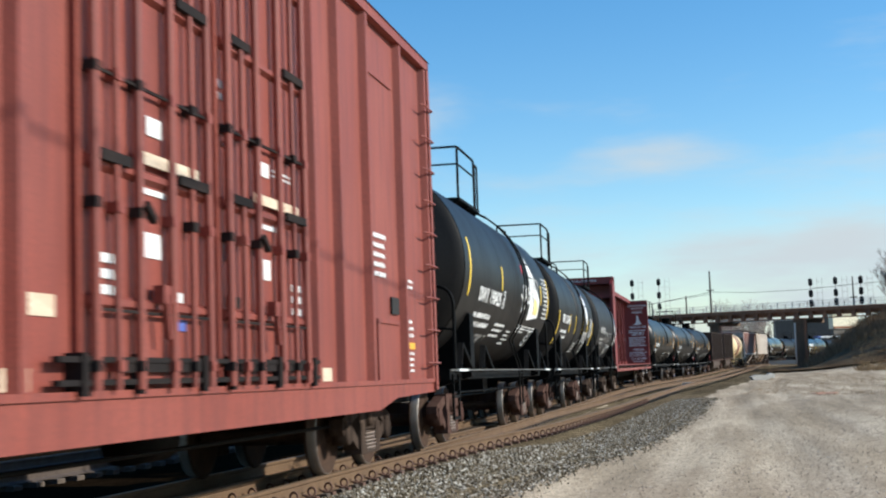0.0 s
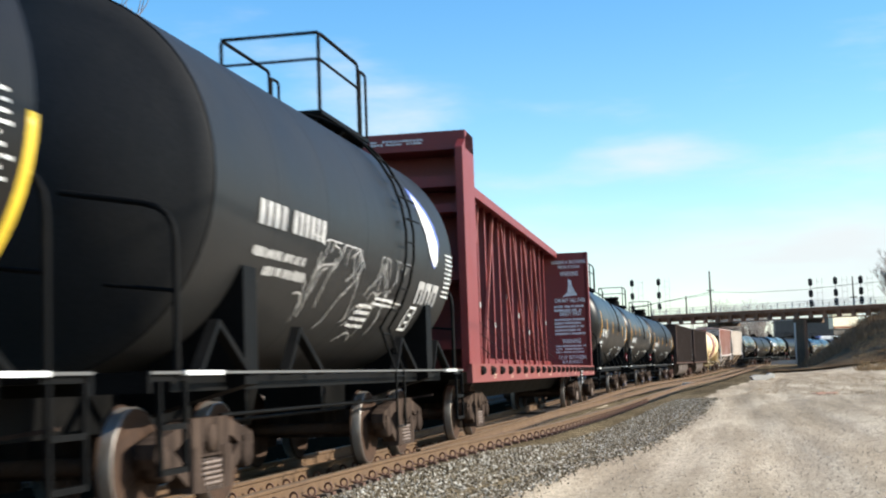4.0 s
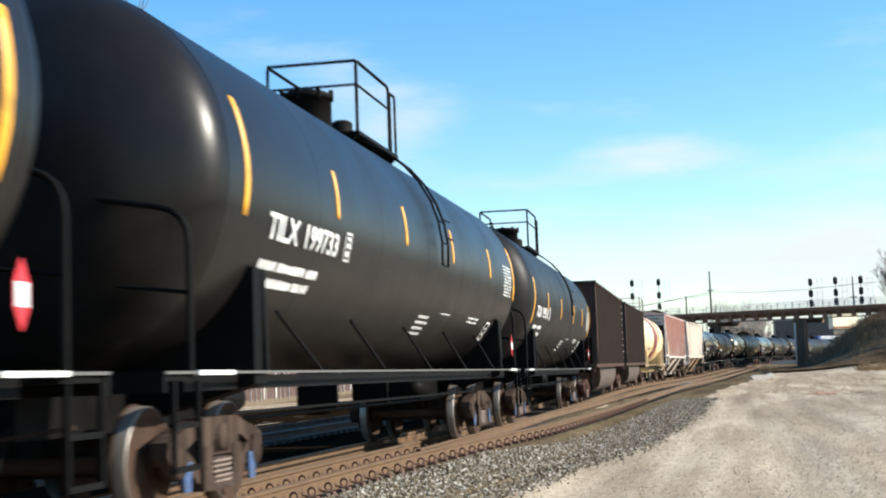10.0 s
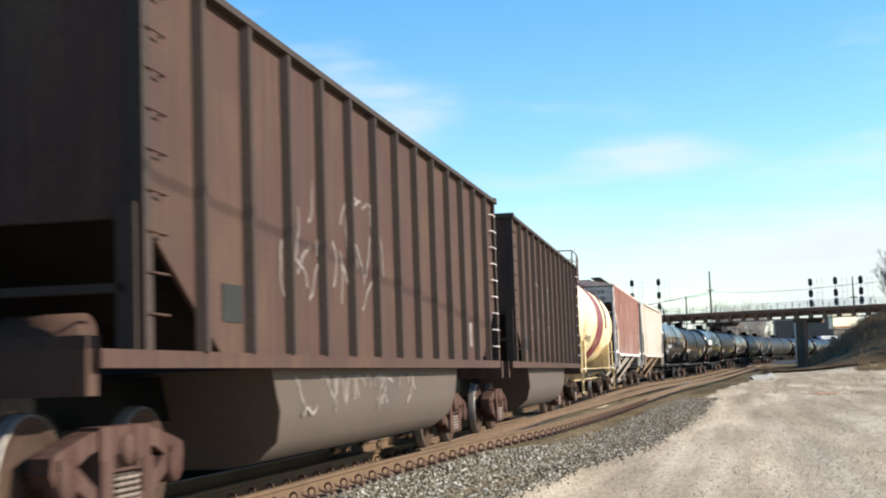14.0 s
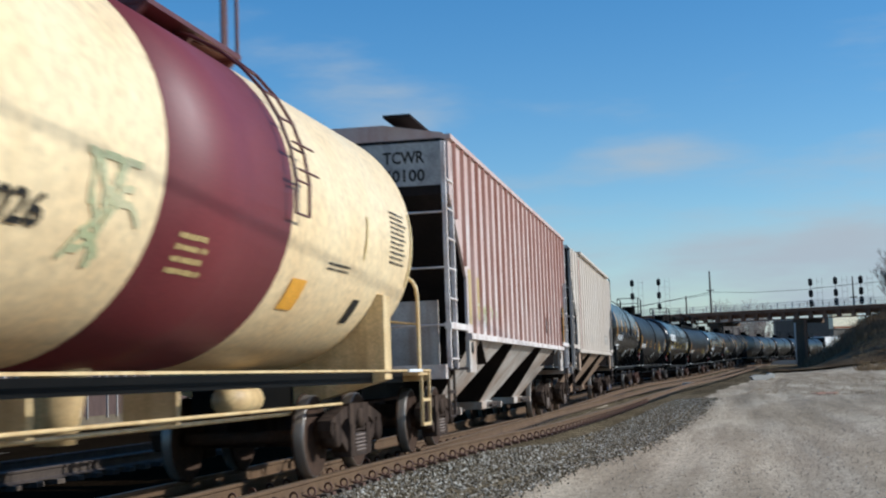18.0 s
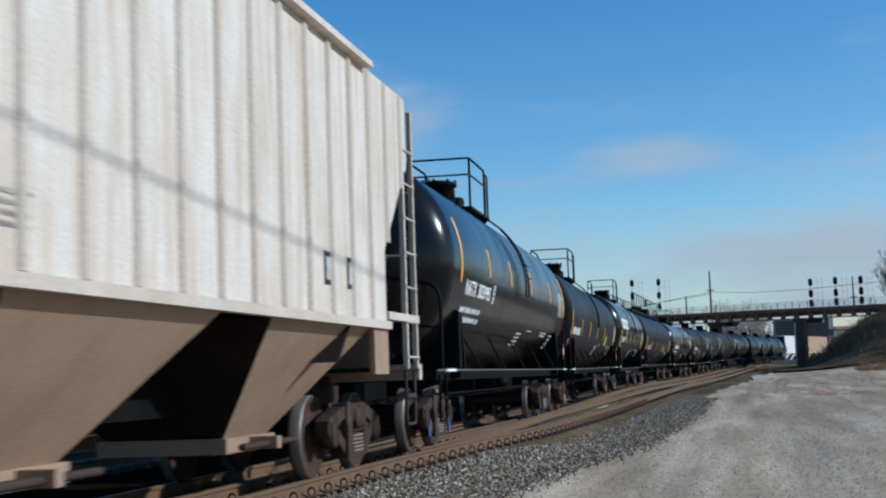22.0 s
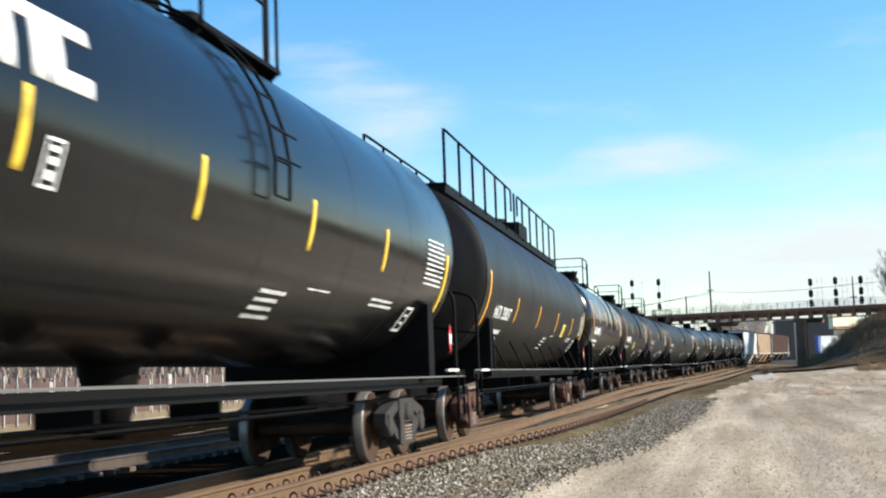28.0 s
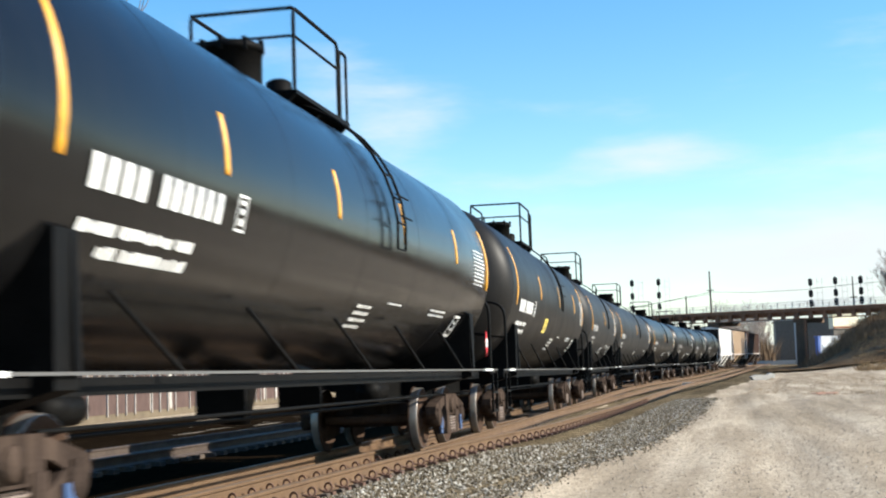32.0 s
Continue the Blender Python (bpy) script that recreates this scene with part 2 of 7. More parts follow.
TREAD = paint("polished tread steel", (0.26, 0.235, 0.21), 0.42, metal=0.5, second=(0.18, 0.15, 0.13), amount=0.6, scale=6, bump=0.02)
SPRING = paint("dusty spring steel", (0.20, 0.15, 0.12), 0.7, second=(0.10, 0.07, 0.06), amount=0.6, scale=8)
BLUE_PAD = paint("blue rubber pad", (0.035, 0.08, 0.19), 0.6, second=(0.05, 0.05, 0.06), amount=0.5, scale=9)
AMBER = paint("amber reflective strip", (0.85, 0.40, 0.03), 0.35, second=(0.70, 0.30, 0.03), amount=0.5, scale=4, bump=0.0)
YELLOW = paint("yellow reflective strip", (0.85, 0.58, 0.05), 0.4, second=(0.70, 0.45, 0.05), amount=0.5, scale=4, bump=0.0)
WHITE_MARK = paint("white stencil paint", (0.78, 0.78, 0.76), 0.55, second=(0.5, 0.5, 0.48), amount=0.6, scale=5, bump=0.0)
FADED_MARK = paint("faded white stencil paint", (0.42, 0.41, 0.39), 0.6, second=(0.22, 0.215, 0.21), amount=0.8, scale=4, bump=0.0)
GREEN_MARK = paint("green sprayed paint", (0.42, 0.44, 0.24), 0.6, second=(0.62, 0.54, 0.34), amount=0.8, scale=2, bump=0.0)
PALE_PLATE = paint("faded cream plate", (0.62, 0.50, 0.36), 0.6, second=(0.45, 0.28, 0.18), amount=0.7, scale=4, bump=0.0)
WORN_DARK = paint("worn dark stencil paint", (0.20, 0.18, 0.16), 0.6, second=(0.42, 0.38, 0.33), amount=0.9, scale=5, bump=0.0)
CHALK = paint("rubbed chalk paint", (0.24, 0.20, 0.175), 0.7, second=(0.10, 0.07, 0.056), amount=1.0, scale=3.5, bump=0.0)
DARK_MARK = paint("dark stencil paint", (0.03, 0.028, 0.026), 0.55, bump=0.0, spec=0.1)
GOLD_MARK = paint("ochre stencil paint", (0.55, 0.40, 0.16), 0.5, bump=0.0)
RED_MARK = paint("red sign paint", (0.62, 0.03, 0.04), 0.4, bump=0.0)
BLUE_MARK = paint("blue sign paint", (0.10, 0.14, 0.42), 0.4, bump=0.0)
YELLOW_MARK = paint("yellow sign paint", (0.80, 0.62, 0.10), 0.45, second=(0.7, 0.6, 0.3), amount=0.5, bump=0.0)
BOX_RED = paint("sunfaded red boxcar paint", (0.205, 0.040, 0.024), 0.6, second=(0.25, 0.062, 0.042), amount=0.6, scale=0.8, dirt=(0.115, 0.024, 0.018), dirt_amount=0.6, bump=0.06)
BEAM_RED = paint("maroon flat car paint", (0.165, 0.016, 0.013), 0.5, second=(0.19, 0.028, 0.022), amount=0.6, scale=1.2, dirt=(0.14, 0.02, 0.02), dirt_amount=0.4, bump=0.05)
DECK_RED = paint("red side sill paint", (0.20, 0.038, 0.028), 0.55, second=(0.17, 0.042, 0.032), amount=0.6, scale=1.5, dirt=(0.15, 0.04, 0.035), dirt_amount=0.5, bump=0.05)
COAL_BROWN = paint("weathered brown hopper steel", (0.066, 0.036, 0.029), 0.75, second=(0.088, 0.054, 0.035), amount=0.8, scale=1.1, dirt=(0.048, 0.027, 0.022), dirt_amount=0.6, bump=0.1, spec=0.12)
COAL_DARK = paint("dark brown rib steel", (0.046, 0.033, 0.027), 0.75, second=(0.06, 0.042, 0.033), amount=0.6, scale=1.5, bump=0.1, spec=0.12)
PALE_TUB = paint("dusty taupe tub steel", (0.066, 0.045, 0.034), 0.7, second=(0.09, 0.065, 0.05), amount=0.6, scale=0.8, dirt=(0.085, 0.055, 0.036), dirt_amount=0.5, bump=0.06)
RUSTY_WHITE = paint("rust streaked white hopper paint", (0.70, 0.65, 0.61), 0.6, second=(0.52, 0.31, 0.25), amount=0.5, wash=(0.46, 0.27, 0.22), scale=2.2, streak=0.8, dirt=(0.36, 0.14, 0.08), dirt_amount=0.45, bump=0.08)
PALE_GREY = paint("aged pale grey hopper paint", (0.60, 0.54, 0.47), 0.6, second=(0.44, 0.38, 0.31), amount=0.6, scale=1.0, dirt=(0.38, 0.25, 0.14), dirt_amount=0.5, bump=0.06)
BAY_WHITE = paint("stained white bay paint", (0.58, 0.54, 0.49), 0.6, second=(0.30, 0.19, 0.12), amount=1.0, scale=0.9, dirt=(0.30, 0.17, 0.09), dirt_amount=0.55, bump=0.05)
BAY_TAN = paint("stained tan bay paint", (0.30, 0.20, 0.13), 0.65, second=(0.20, 0.12, 0.07), amount=0.7, scale=1.0, bump=0.05)
SILVER_STEEL = paint("weathered white steel", (0.75, 0.68, 0.63), 0.55, second=(0.35, 0.22, 0.17), amount=0.7, scale=3, bump=0.05)
# dark steel; on hopper slopes and ends its near-black paints in the shade
SHADE_STEEL = paint("dark steel and painted-in shade", (0.018, 0.0155, 0.015), 0.8, second=(0.04, 0.029, 0.025), amount=0.6, scale=1.5, bump=0.08, spec=0.05)
TAN_HOPPER = paint("tan hopper paint", (0.46, 0.34, 0.22), 0.6, second=(0.26, 0.17, 0.11), amount=0.6, scale=1.0, dirt=(0.3, 0.16, 0.08), dirt_amount=0.7)
WHITE_HOPPER = paint("white hopper paint", (0.74, 0.73, 0.70), 0.55, second=(0.6, 0.56, 0.5), amount=0.6, scale=1.0)
RAIL_RUST = paint("rusty rail side", (0.125, 0.07, 0.032), 0.85, second=(0.085, 0.046, 0.023), amount=0.7, scale=2.0, bump=0.25)
RAIL_HEAD = paint("worn rail head", (0.19, 0.125, 0.075), 0.6, metal=0.1, second=(0.13, 0.08, 0.048), amount=0.6, scale=3.0, bump=0.05)
DARK_RAIL = paint("dark shaded rail", (0.10, 0.075, 0.06), 0.6, metal=0.3, second=(0.06, 0.045, 0.04), amount=0.6, scale=3.0)
CLIP_RUST = paint("rusty spring clip steel", (0.10, 0.048, 0.032), 0.8, second=(0.16, 0.09, 0.06), amount=0.6, scale=12, bump=0.2)
TIE_WOOD = paint("creosoted tie wood", (0.075, 0.055, 0.042), 0.9, second=(0.13, 0.10, 0.075), amount=0.7, scale=5, bump=0.4)
CONCRETE = paint("grimy concrete", (0.17, 0.10, 0.058), 0.9, second=(0.12, 0.072, 0.042), amount=0.7, scale=0.5, fine=8, dirt=(0.08, 0.055, 0.035), dirt_amount=0.6, bump=0.2)
BRIDGE_RUST = paint("rusty girder steel", (0.30, 0.125, 0.06), 0.75, second=(0.36, 0.17, 0.09), amount=0.7, scale=0.5, fine=6, dirt=(0.10, 0.05, 0.03), dirt_amount=0.5)
RAILING_GREY = paint("grey railing steel", (0.5, 0.49, 0.47), 0.5, second=(0.22, 0.18, 0.15), amount=0.6, scale=1.0)
POLE_WOOD = paint("weathered pole wood", (0.10, 0.085, 0.07), 0.85, second=(0.16, 0.14, 0.12), amount=0.6, scale=1.0)
DARK_GREY_WALL = paint("dark grey shed cladding", (0.12, 0.10, 0.08), 0.7, second=(0.15, 0.128, 0.105), amount=0.5, scale=0.2, fine=2, bump=0.0)
CREAM_WALL = paint("cream stucco wall", (0.80, 0.72, 0.52), 0.8, second=(0.72, 0.63, 0.44), amount=0.5, scale=0.3, fine=3, bump=0.0)
TRAILER_WHITE = paint("white trailer cladding", (0.75, 0.75, 0.74), 0.5, second=(0.6, 0.6, 0.58), amount=0.5, scale=0.3, fine=3, bump=0.0)
TRAILER_BLUE = paint("blue trailer cladding", (0.07, 0.14, 0.40), 0.5, scale=0.5, bump=0.0)
FENCE_WOOD = paint("weathered fence board", (0.075, 0.042, 0.033), 0.85, second=(0.12, 0.075, 0.06), amount=0.7, scale=1.5, bump=0.1)
FENCE_POST = paint("greyed fence post", (0.48, 0.44, 0.39), 0.85, second=(0.22, 0.19, 0.16), amount=0.7, scale=2.0, bump=0.1)
FENCE_PALE = paint("pale fence post", (0.62, 0.57, 0.49), 0.8, bump=0.1)
OCHRE_WALL = paint("ochre retaining wall", (0.15, 0.115, 0.07), 0.85, second=(0.10, 0.075, 0.048), amount=0.6, scale=1.0)
BARK = paint("grey brown bark", (0.25, 0.21, 0.18), 0.9, second=(0.34, 0.29, 0.25), amount=0.7, scale=2.0, bump=0.2)
TWIG = varied("bare twig bark", ((0.26, 0.205, 0.175), (0.34, 0.275, 0.24), (0.42, 0.35, 0.31)))
DEAD_GRASS = varied("dead grass", ((0.26, 0.165, 0.085), (0.32, 0.215, 0.115), (0.19, 0.12, 0.065), (0.38, 0.27, 0.15)))
UNDERGROWTH = varied("pale bare stems", ((0.20, 0.15, 0.115), (0.30, 0.24, 0.20), (0.40, 0.33, 0.28)))
BRUSH = varied("bare brush", ((0.14, 0.088, 0.052), (0.21, 0.137, 0.082), (0.31, 0.21, 0.13)))
GROUND = ground_paint("gravel lot", ((0.30, 0.24, 0.17), (0.40, 0.32, 0.23), (0.53, 0.435, 0.32)), stone=24.0, bump=0.3, ruts=0.13, scale=0.8, stretch=0.09, grain_amount=0.6)
BALLAST = ground_paint("grey ballast", ((0.10, 0.078, 0.05), (0.20, 0.155, 0.10)), stone=12.0, bump=1.0, grain_amount=0.85)
# cinder made near black: shade from the train is put into its colour
CINDER = ground_paint("shade-darkened cinder ballast", ((0.010, 0.0062, 0.0034), (0.022, 0.0145, 0.0085)), stone=12.0, bump=1.0, grain_amount=0.6)
STONE = varied("ballast stone", ((0.03, 0.024, 0.017), (0.07, 0.057, 0.039), (0.11, 0.09, 0.063), (0.22, 0.187, 0.137), (0.18, 0.13, 0.075), (0.66, 0.62, 0.54), (0.09, 0.072, 0.052)))
PEBBLE = varied("lot pebble", ((0.11, 0.09, 0.07), (0.33, 0.275, 0.22), (0.24, 0.2, 0.16), (0.60, 0.54, 0.47)))
SIGNAL_BLACK = paint("black signal backboard", (0.015, 0.015, 0.016), 0.6, bump=0.0)
WATER = paint("still puddle water", (0.02, 0.02, 0.02), 0.12, bump=0.02, amount=0.2)
RUST_BED = ground_paint("rust stained track bed", ((0.036, 0.024, 0.016), (0.07, 0.043, 0.026)), stone=12.0, bump=0.9, grain_amount=0.6)
RUST_RIB = paint("rusted rib paint", (0.25, 0.115, 0.083), 0.65, second=(0.19, 0.075, 0.046), amount=0.9, wash=(0.27, 0.085, 0.05), scale=1.5, streak=0.3, dirt=(0.62, 0.52, 0.47), dirt_amount=0.4, bump=0.06)
MAROON_STEEL = paint("dark maroon steel", (0.09, 0.022, 0.022), 0.5, second=(0.14, 0.05, 0.04), amount=0.6, scale=3)
PALE_YELLOW = paint("pale yellow sprayed paint", (0.72, 0.56, 0.16), 0.6, second=(0.78, 0.70, 0.45), amount=0.7, scale=4, bump=0.0)
TAN_RIB = paint("grimy tan rib paint", (0.50, 0.43, 0.36), 0.65, second=(0.40, 0.31, 0.23), amount=0.7, scale=1.5, streak=0.3, bump=0.05)


# ---- the line of the track ----
LINE = ((-400, 0), (-20, 0), (0, 0), (20, -0.15), (43, -0.7), (62, -1.1), (86, -1.05), (109, -0.2), (147, 1.95), (184, 4.6), (204, 6.7), (222, 8.8), (241, 11.9), (269, 18.5), (320, 34.5), (380, 60), (460, 105), (600, 200), (900, 430))
LY, LX = np.array([a for a, b in LINE], float), np.array([b for a, b in LINE], float)
LM = np.gradient(LX, LY)
RISE = ((-400, 0), (45, 0), (57, 0.08), (80, 0.2), (105, 0.27), (121, 0.33), (140, 0.52), (153, 0.72), (188, 1.1), (212, 1.3), (261, 1.6), (400, 2.4), (900, 4.0))
RY, RZ = np.array([a for a, b in RISE], float), np.array([b for a, b in RISE], float)


def line_x(y):
    """The track's middle at y."""
    y = np.asarray(y, float)
    i = np.clip(np.searchsorted(LY, y) - 1, 0, len(LY) - 2)
    h = LY[i + 1] - LY[i]
    u = (y - LY[i]) / h
    return (2 * u**3 - 3 * u**2 + 1) * LX[i] + (u**3 - 2 * u**2 + u) * h * LM[i] + (-2 * u**3 + 3 * u**2) * LX[i + 1] + (u**3 - u**2) * h * LM[i + 1]


def line_z(y):
    """The rail's height at y."""
    y = np.asarray(y, float)
    return (np.interp(y - 8, RY, RZ) + np.interp(y, RY, RZ) + np.interp(y + 8, RY, RZ)) / 3


AY = np.linspace(-400, 880, 5121)
AX = line_x(AY)
AS = np.concatenate([[0], np.cumsum(np.hypot(np.diff(AX), np.diff(AY)))])
AS -= np.interp(0, AY, AS)


def on_line(s):
    y = float(np.interp(s, AS, AY))
    return Vector((float(line_x(y)), y, float(line_z(y))))


def car_pose(s, half):
    """A car whose middle is at s and whose trucks stand at s - half and s + half."""
    a, b = on_line(s - half), on_line(s + half)
    d, c = b - a, (a + b) / 2
    return pose(c.x, c.y, c.z, math.degrees(math.atan2(d.z, d.xy.length)), 0, -math.degrees(math.atan2(d.x, d.y)))


# ---- mesh helpers ----
class Shape:
    """Collects faces, then becomes one mesh."""

    def __init__(self):
        self.v, self.f, self.s, self.m = [], [], [], []

    def add(self, verts, faces, smooth=False, mat=0):
        o = len(self.v)
        self.v.extend(tuple(p) for p in verts)
        for f in faces:
            self.f.append(tuple(o + i for i in f))
            self.s.append(smooth)
            self.m.append(mat)
        return self

    def box(self, x0, x1, y0, y1, z0, z1, mat=0):
        v = [(x, y, z) for z in (z0, z1) for y in (y0, y1) for x in (x0, x1)]
        return self.add(v, [(0, 2, 3, 1), (4, 5, 7, 6), (0, 1, 5, 4), (2, 6, 7, 3), (0, 4, 6, 2), (1, 3, 7, 5)], False, mat)

    def bar(self, p, q, w, h=None, mat=0):
        """A straight bar of a rectangular section from p to q."""
        p, q = Vector(p), Vector(q)
        d = (q - p).normalized()
        a = d.cross(Vector((0, 0, 1)))
        a = a.normalized() if a.length > 0.02 else Vector((1, 0, 0))
        b = a.cross(d).normalized()
        h = h or w
        r = [a * w / 2 + b * h / 2, -a * w / 2 + b * h / 2, -a * w / 2 - b * h / 2, a * w / 2 - b * h / 2]
        v = [p + k for k in r] + [q + k for k in r]
        return self.add(v, [(3, 2, 1, 0), (4, 5, 6, 7), (0, 1, 5, 4), (1, 2, 6, 5), (2, 3, 7, 6), (3, 0, 4, 7)], False, mat)

    def prism(self, poly, axis, c0, c1, mat=0):
        """Extrudes a polygon along an axis; its points are the two other coordinates in order."""
        n = len(poly)
        put = {"x": lambda a, b, c: (c, a, b), "y": lambda a, b, c: (a, c, b), "z": lambda a, b, c: (a, b, c)}[axis]
        v = [put(a, b, c0) for a, b in poly] + [put(a, b, c1) for a, b in poly]
        return self.add(v, [tuple(range(n)), tuple(range(2 * n - 1, n - 1, -1))] + [(i, i + n, (i + 1) % n + n, (i + 1) % n) for i in range(n)], False, mat)

    def pipe(self, pts, r, seg=6, mat=0, r1=None):
        """A round bar through points."""
        pts = [Vector(p) for p in pts]
        v, f, k = [], [], len(pts)
        side = None
        for i, p in enumerate(pts):
            d = (pts[min(i + 1, k - 1)] - pts[max(i - 1, 0)]).normalized()
            if side is None:
                side = d.cross(Vector((0.31, 0.17, 0.93)))
            side = (side - d * side.dot(d)).normalized()
            up = d.cross(side)
            rad = r if r1 is None else r + (r1 - r) * i / (k - 1)
            for j in range(seg):
                t = 2 * math.pi * j / seg
                v.append(p + (side * math.cos(t) + up * math.sin(t)) * rad)
        for i in range(k - 1):
            for j in range(seg):
                a, b = i * seg + j, i * seg + (j + 1) % seg
                f.append((a, b, b + seg, a + seg))
        self.add(v, f, True, mat)
        self.add(v[:seg], [tuple(range(seg - 1, -1, -1))], False, mat)
        return self.add(v[-seg:], [tuple(range(seg))], False, mat)

    def lathe(self, prof, axis="y", c=(0, 0, 0), seg=24, mat=0, smooth=True, arc=(0, 360)):
        """Turns a profile of (along, radius) round an axis through c."""
        full = arc[1] - arc[0] >= 360
        cols = seg if full else seg + 1
        v, f = [], []
        for a, r in prof:
            for j in range(cols):
                t = radians(arc[0] + (arc[1] - arc[0]) * j / seg)
                u, w = r * math.cos(t), r * math.sin(t)
                v.append({"y": (c[0] + u, c[1] + a, c[2] + w), "x": (c[0] + a, c[1] + u, c[2] + w), "z": (c[0] + u, c[1] + w, c[2] + a)}[axis])
        for i in range(len(prof) - 1):
            for j in range(seg):
                k = (j + 1) % cols
                f.append((i * cols + j, (i + 1) * cols + j, (i + 1) * cols + k, i * cols + k))
        return self.add(v, f, smooth, mat)

    def mesh(self, name, *mats):
        me = bpy.data.meshes.new(name)
        me.from_pydata(self.v, [], self.f)
        me.polygons.foreach_set("use_smooth", self.s)
        me.polygons.foreach_set("material_index", self.m)
        for m in mats:
            me.materials.append(m)
        me.validate()
        me.update()
        return me


def part(name, shape, mats, parent=None, label="", at=None):
    """One mesh object under a thing or under a part; shape may be a mesh that is shared."""
    me = shape if isinstance(shape, bpy.types.Mesh) else shape.mesh(name, *(mats if isinstance(mats, (tuple, list)) else (mats,)))
    ob = new(name, me)
    if parent is not None:
        ob.parent = parent
    if at is not None:
        ob.matrix_basis = at
    if label:
        ob["label"] = label
    return ob


def thing(name, label, category, group="", kind="", at=None):
    ob = tagged(new(name), label, category, group, kind)
    if at is not None:
        ob.matrix_basis = at
    return ob


SHARED = {}


def shared(key, make):
    """A mesh that is made once and used by all alike parts."""
    if key not in SHARED:
        SHARED[key] = make()
    return SHARED[key]


def curved(shape, y0, y1, z0, z1, r, cz, off=0.006, n=6, slant=0.0, mat=0, side=1, thick=0.004):
    """A patch that lies on the side of a tank, between two lengths and two heights."""
    v, f = [], []
    for i in range(n + 1):
        z = z0 + (z1 - z0) * i / n
        sh = slant * i / n
        for rr in (r + off, r + off - thick - 0.004):
            x = math.sqrt(max(rr * rr - (z - cz) ** 2, 1e-4))
            v += [(side * x, y0 + sh, z), (side * x, y1 + sh, z)]
    for i in range(n):
        a, b = 4 * i, 4 * i + 4
        f += [(a, a + 1, b + 1, b), (a, b, b + 2, a + 2), (a + 1, a + 3, b + 3, b + 1)]
    f += [(0, 2, 3, 1), (4 * n, 4 * n + 1, 4 * n + 3, 4 * n + 2)]
    return shape.add(v, f, True, mat)


LETTERS = {}


def letters(text):
    """The flat outline of a text in the built-in font, one unit high: points and faces, and its width."""
    if text not in LETTERS:
        cu = bpy.data.curves.new("letters", "FONT")
        cu.body, cu.size, cu.resolution_u, cu.offset = text, 1.0, 2, 0.022
        ob = bpy.data.objects.new("letters", cu)
        me = bpy.data.meshes.new_from_object(ob)
        LETTERS[text] = ([tuple(p.co.xy) for p in me.vertices], [tuple(q.vertices) for q in me.polygons], max(p.co.x for p in me.vertices))
        bpy.data.objects.remove(ob)
        bpy.data.meshes.remove(me)
        bpy.data.curves.remove(cu)
    return LETTERS[text]


def write(shape, text, y0, z0, width, height, place, mat=0):
    """Lettering put through place(y, z), which gives the point on the surface."""
    v, f, w = letters(text)
    return shape.add([place(y0 + a / w * width, z0 + b / 0.72 * height) for a, b in v], f, False, mat)


def bars(shape, rng, y0, y1, z0, z1, rows, place, mat=0, fill=0.62, words=(2, 4)):
    """Rows of writing too small to read: plain bars of a letter's width, in words."""
    step = (z1 - z0) / rows
    for i in range(rows):
        z = z1 - (i + 1) * step + step * (1 - fill) / 2
        k = rng.randint(*words)
        cuts = sorted(rng.uniform(0.15, 0.9) for _ in range(k - 1))
        ends = [0.0] + cuts + [rng.uniform(0.82, 1.0)]
        for a, b in zip(ends, ends[1:]):
            if b - a < 0.06:
                continue
            ya, yb = y0 + (y1 - y0) * (a + 0.012), y0 + (y1 - y0) * (b - 0.018)
            n = int(min(max(round((yb - ya) / max(step * fill * 0.75, 0.035)), 1), 12))
            w = (yb - ya) / n
            for q in range(n):
                c, e = ya + w * (q + 0.06), ya + w * (q + rng.uniform(0.74, 0.94))
                lo, hi = z + step * fill * rng.choice((0, 0, 0.12)), z + step * fill * rng.choice((1, 1, 0.86))
                shape.add([place(*p) for p in ((c, lo), (e, lo), (e, hi), (c, hi))], [(0, 1, 2, 3)], False, mat)
    return shape


# ---- ground ----
PROFILE = ((-500, 6.0), (-90, 5.5), (-55, 2.5), (-34, -0.2), (-24, -0.72), (-13, -0.66), (-8.4, -0.5), (-7.1, -0.26), (-2.8, -0.26), (-1.5, -0.23), (1.35, -0.23), (2.3, -0.50), (3.4, -0.55), (5.5, -0.52), (12, -0.45), (30, -0.3), (500, 1.0))
PU, PZ = [a for a, b in PROFILE], [b for a, b in PROFILE]


def smooth(a, b, x):
    t = np.clip((np.asarray(x, float) - a) / (b - a), 0, 1)
    return t * t * (3 - 2 * t)


def ground_z(x, y):
    """The height of the ground."""
    x, y = np.asarray(x, float), np.asarray(y, float)
    u = x - line_x(np.clip(y, -400, 700))
    bank = (6.0 * smooth(9.5, 20, u) + 3.0 * smooth(18, 40, u)) * smooth(148, 188, y) * (1 - 0.75 * smooth(215, 250, y))
    dip = -0.05 * np.exp(-((u - 6.4) / 0.5) ** 2) - 0.05 * np.exp(-((u - 8.2) / 0.5) ** 2)
    swell = 0.022 * np.sin(1.7 * x + 0.6 * y) * np.sin(0.9 * y - 1.1 * x + 0.4) + 0.012 * np.sin(4.1 * x + 2.3 * y + 1.0) * np.sin(3.3 * y - 2.7 * x)
    swell = swell * smooth(2.4, 3.4, u) * (1 - smooth(14, 17, u)) * (1 - smooth(50, 80, y))
    return line_z(np.clip(y, -400, 700)) + np.interp(u, PU, PZ) + bank + dip + swell


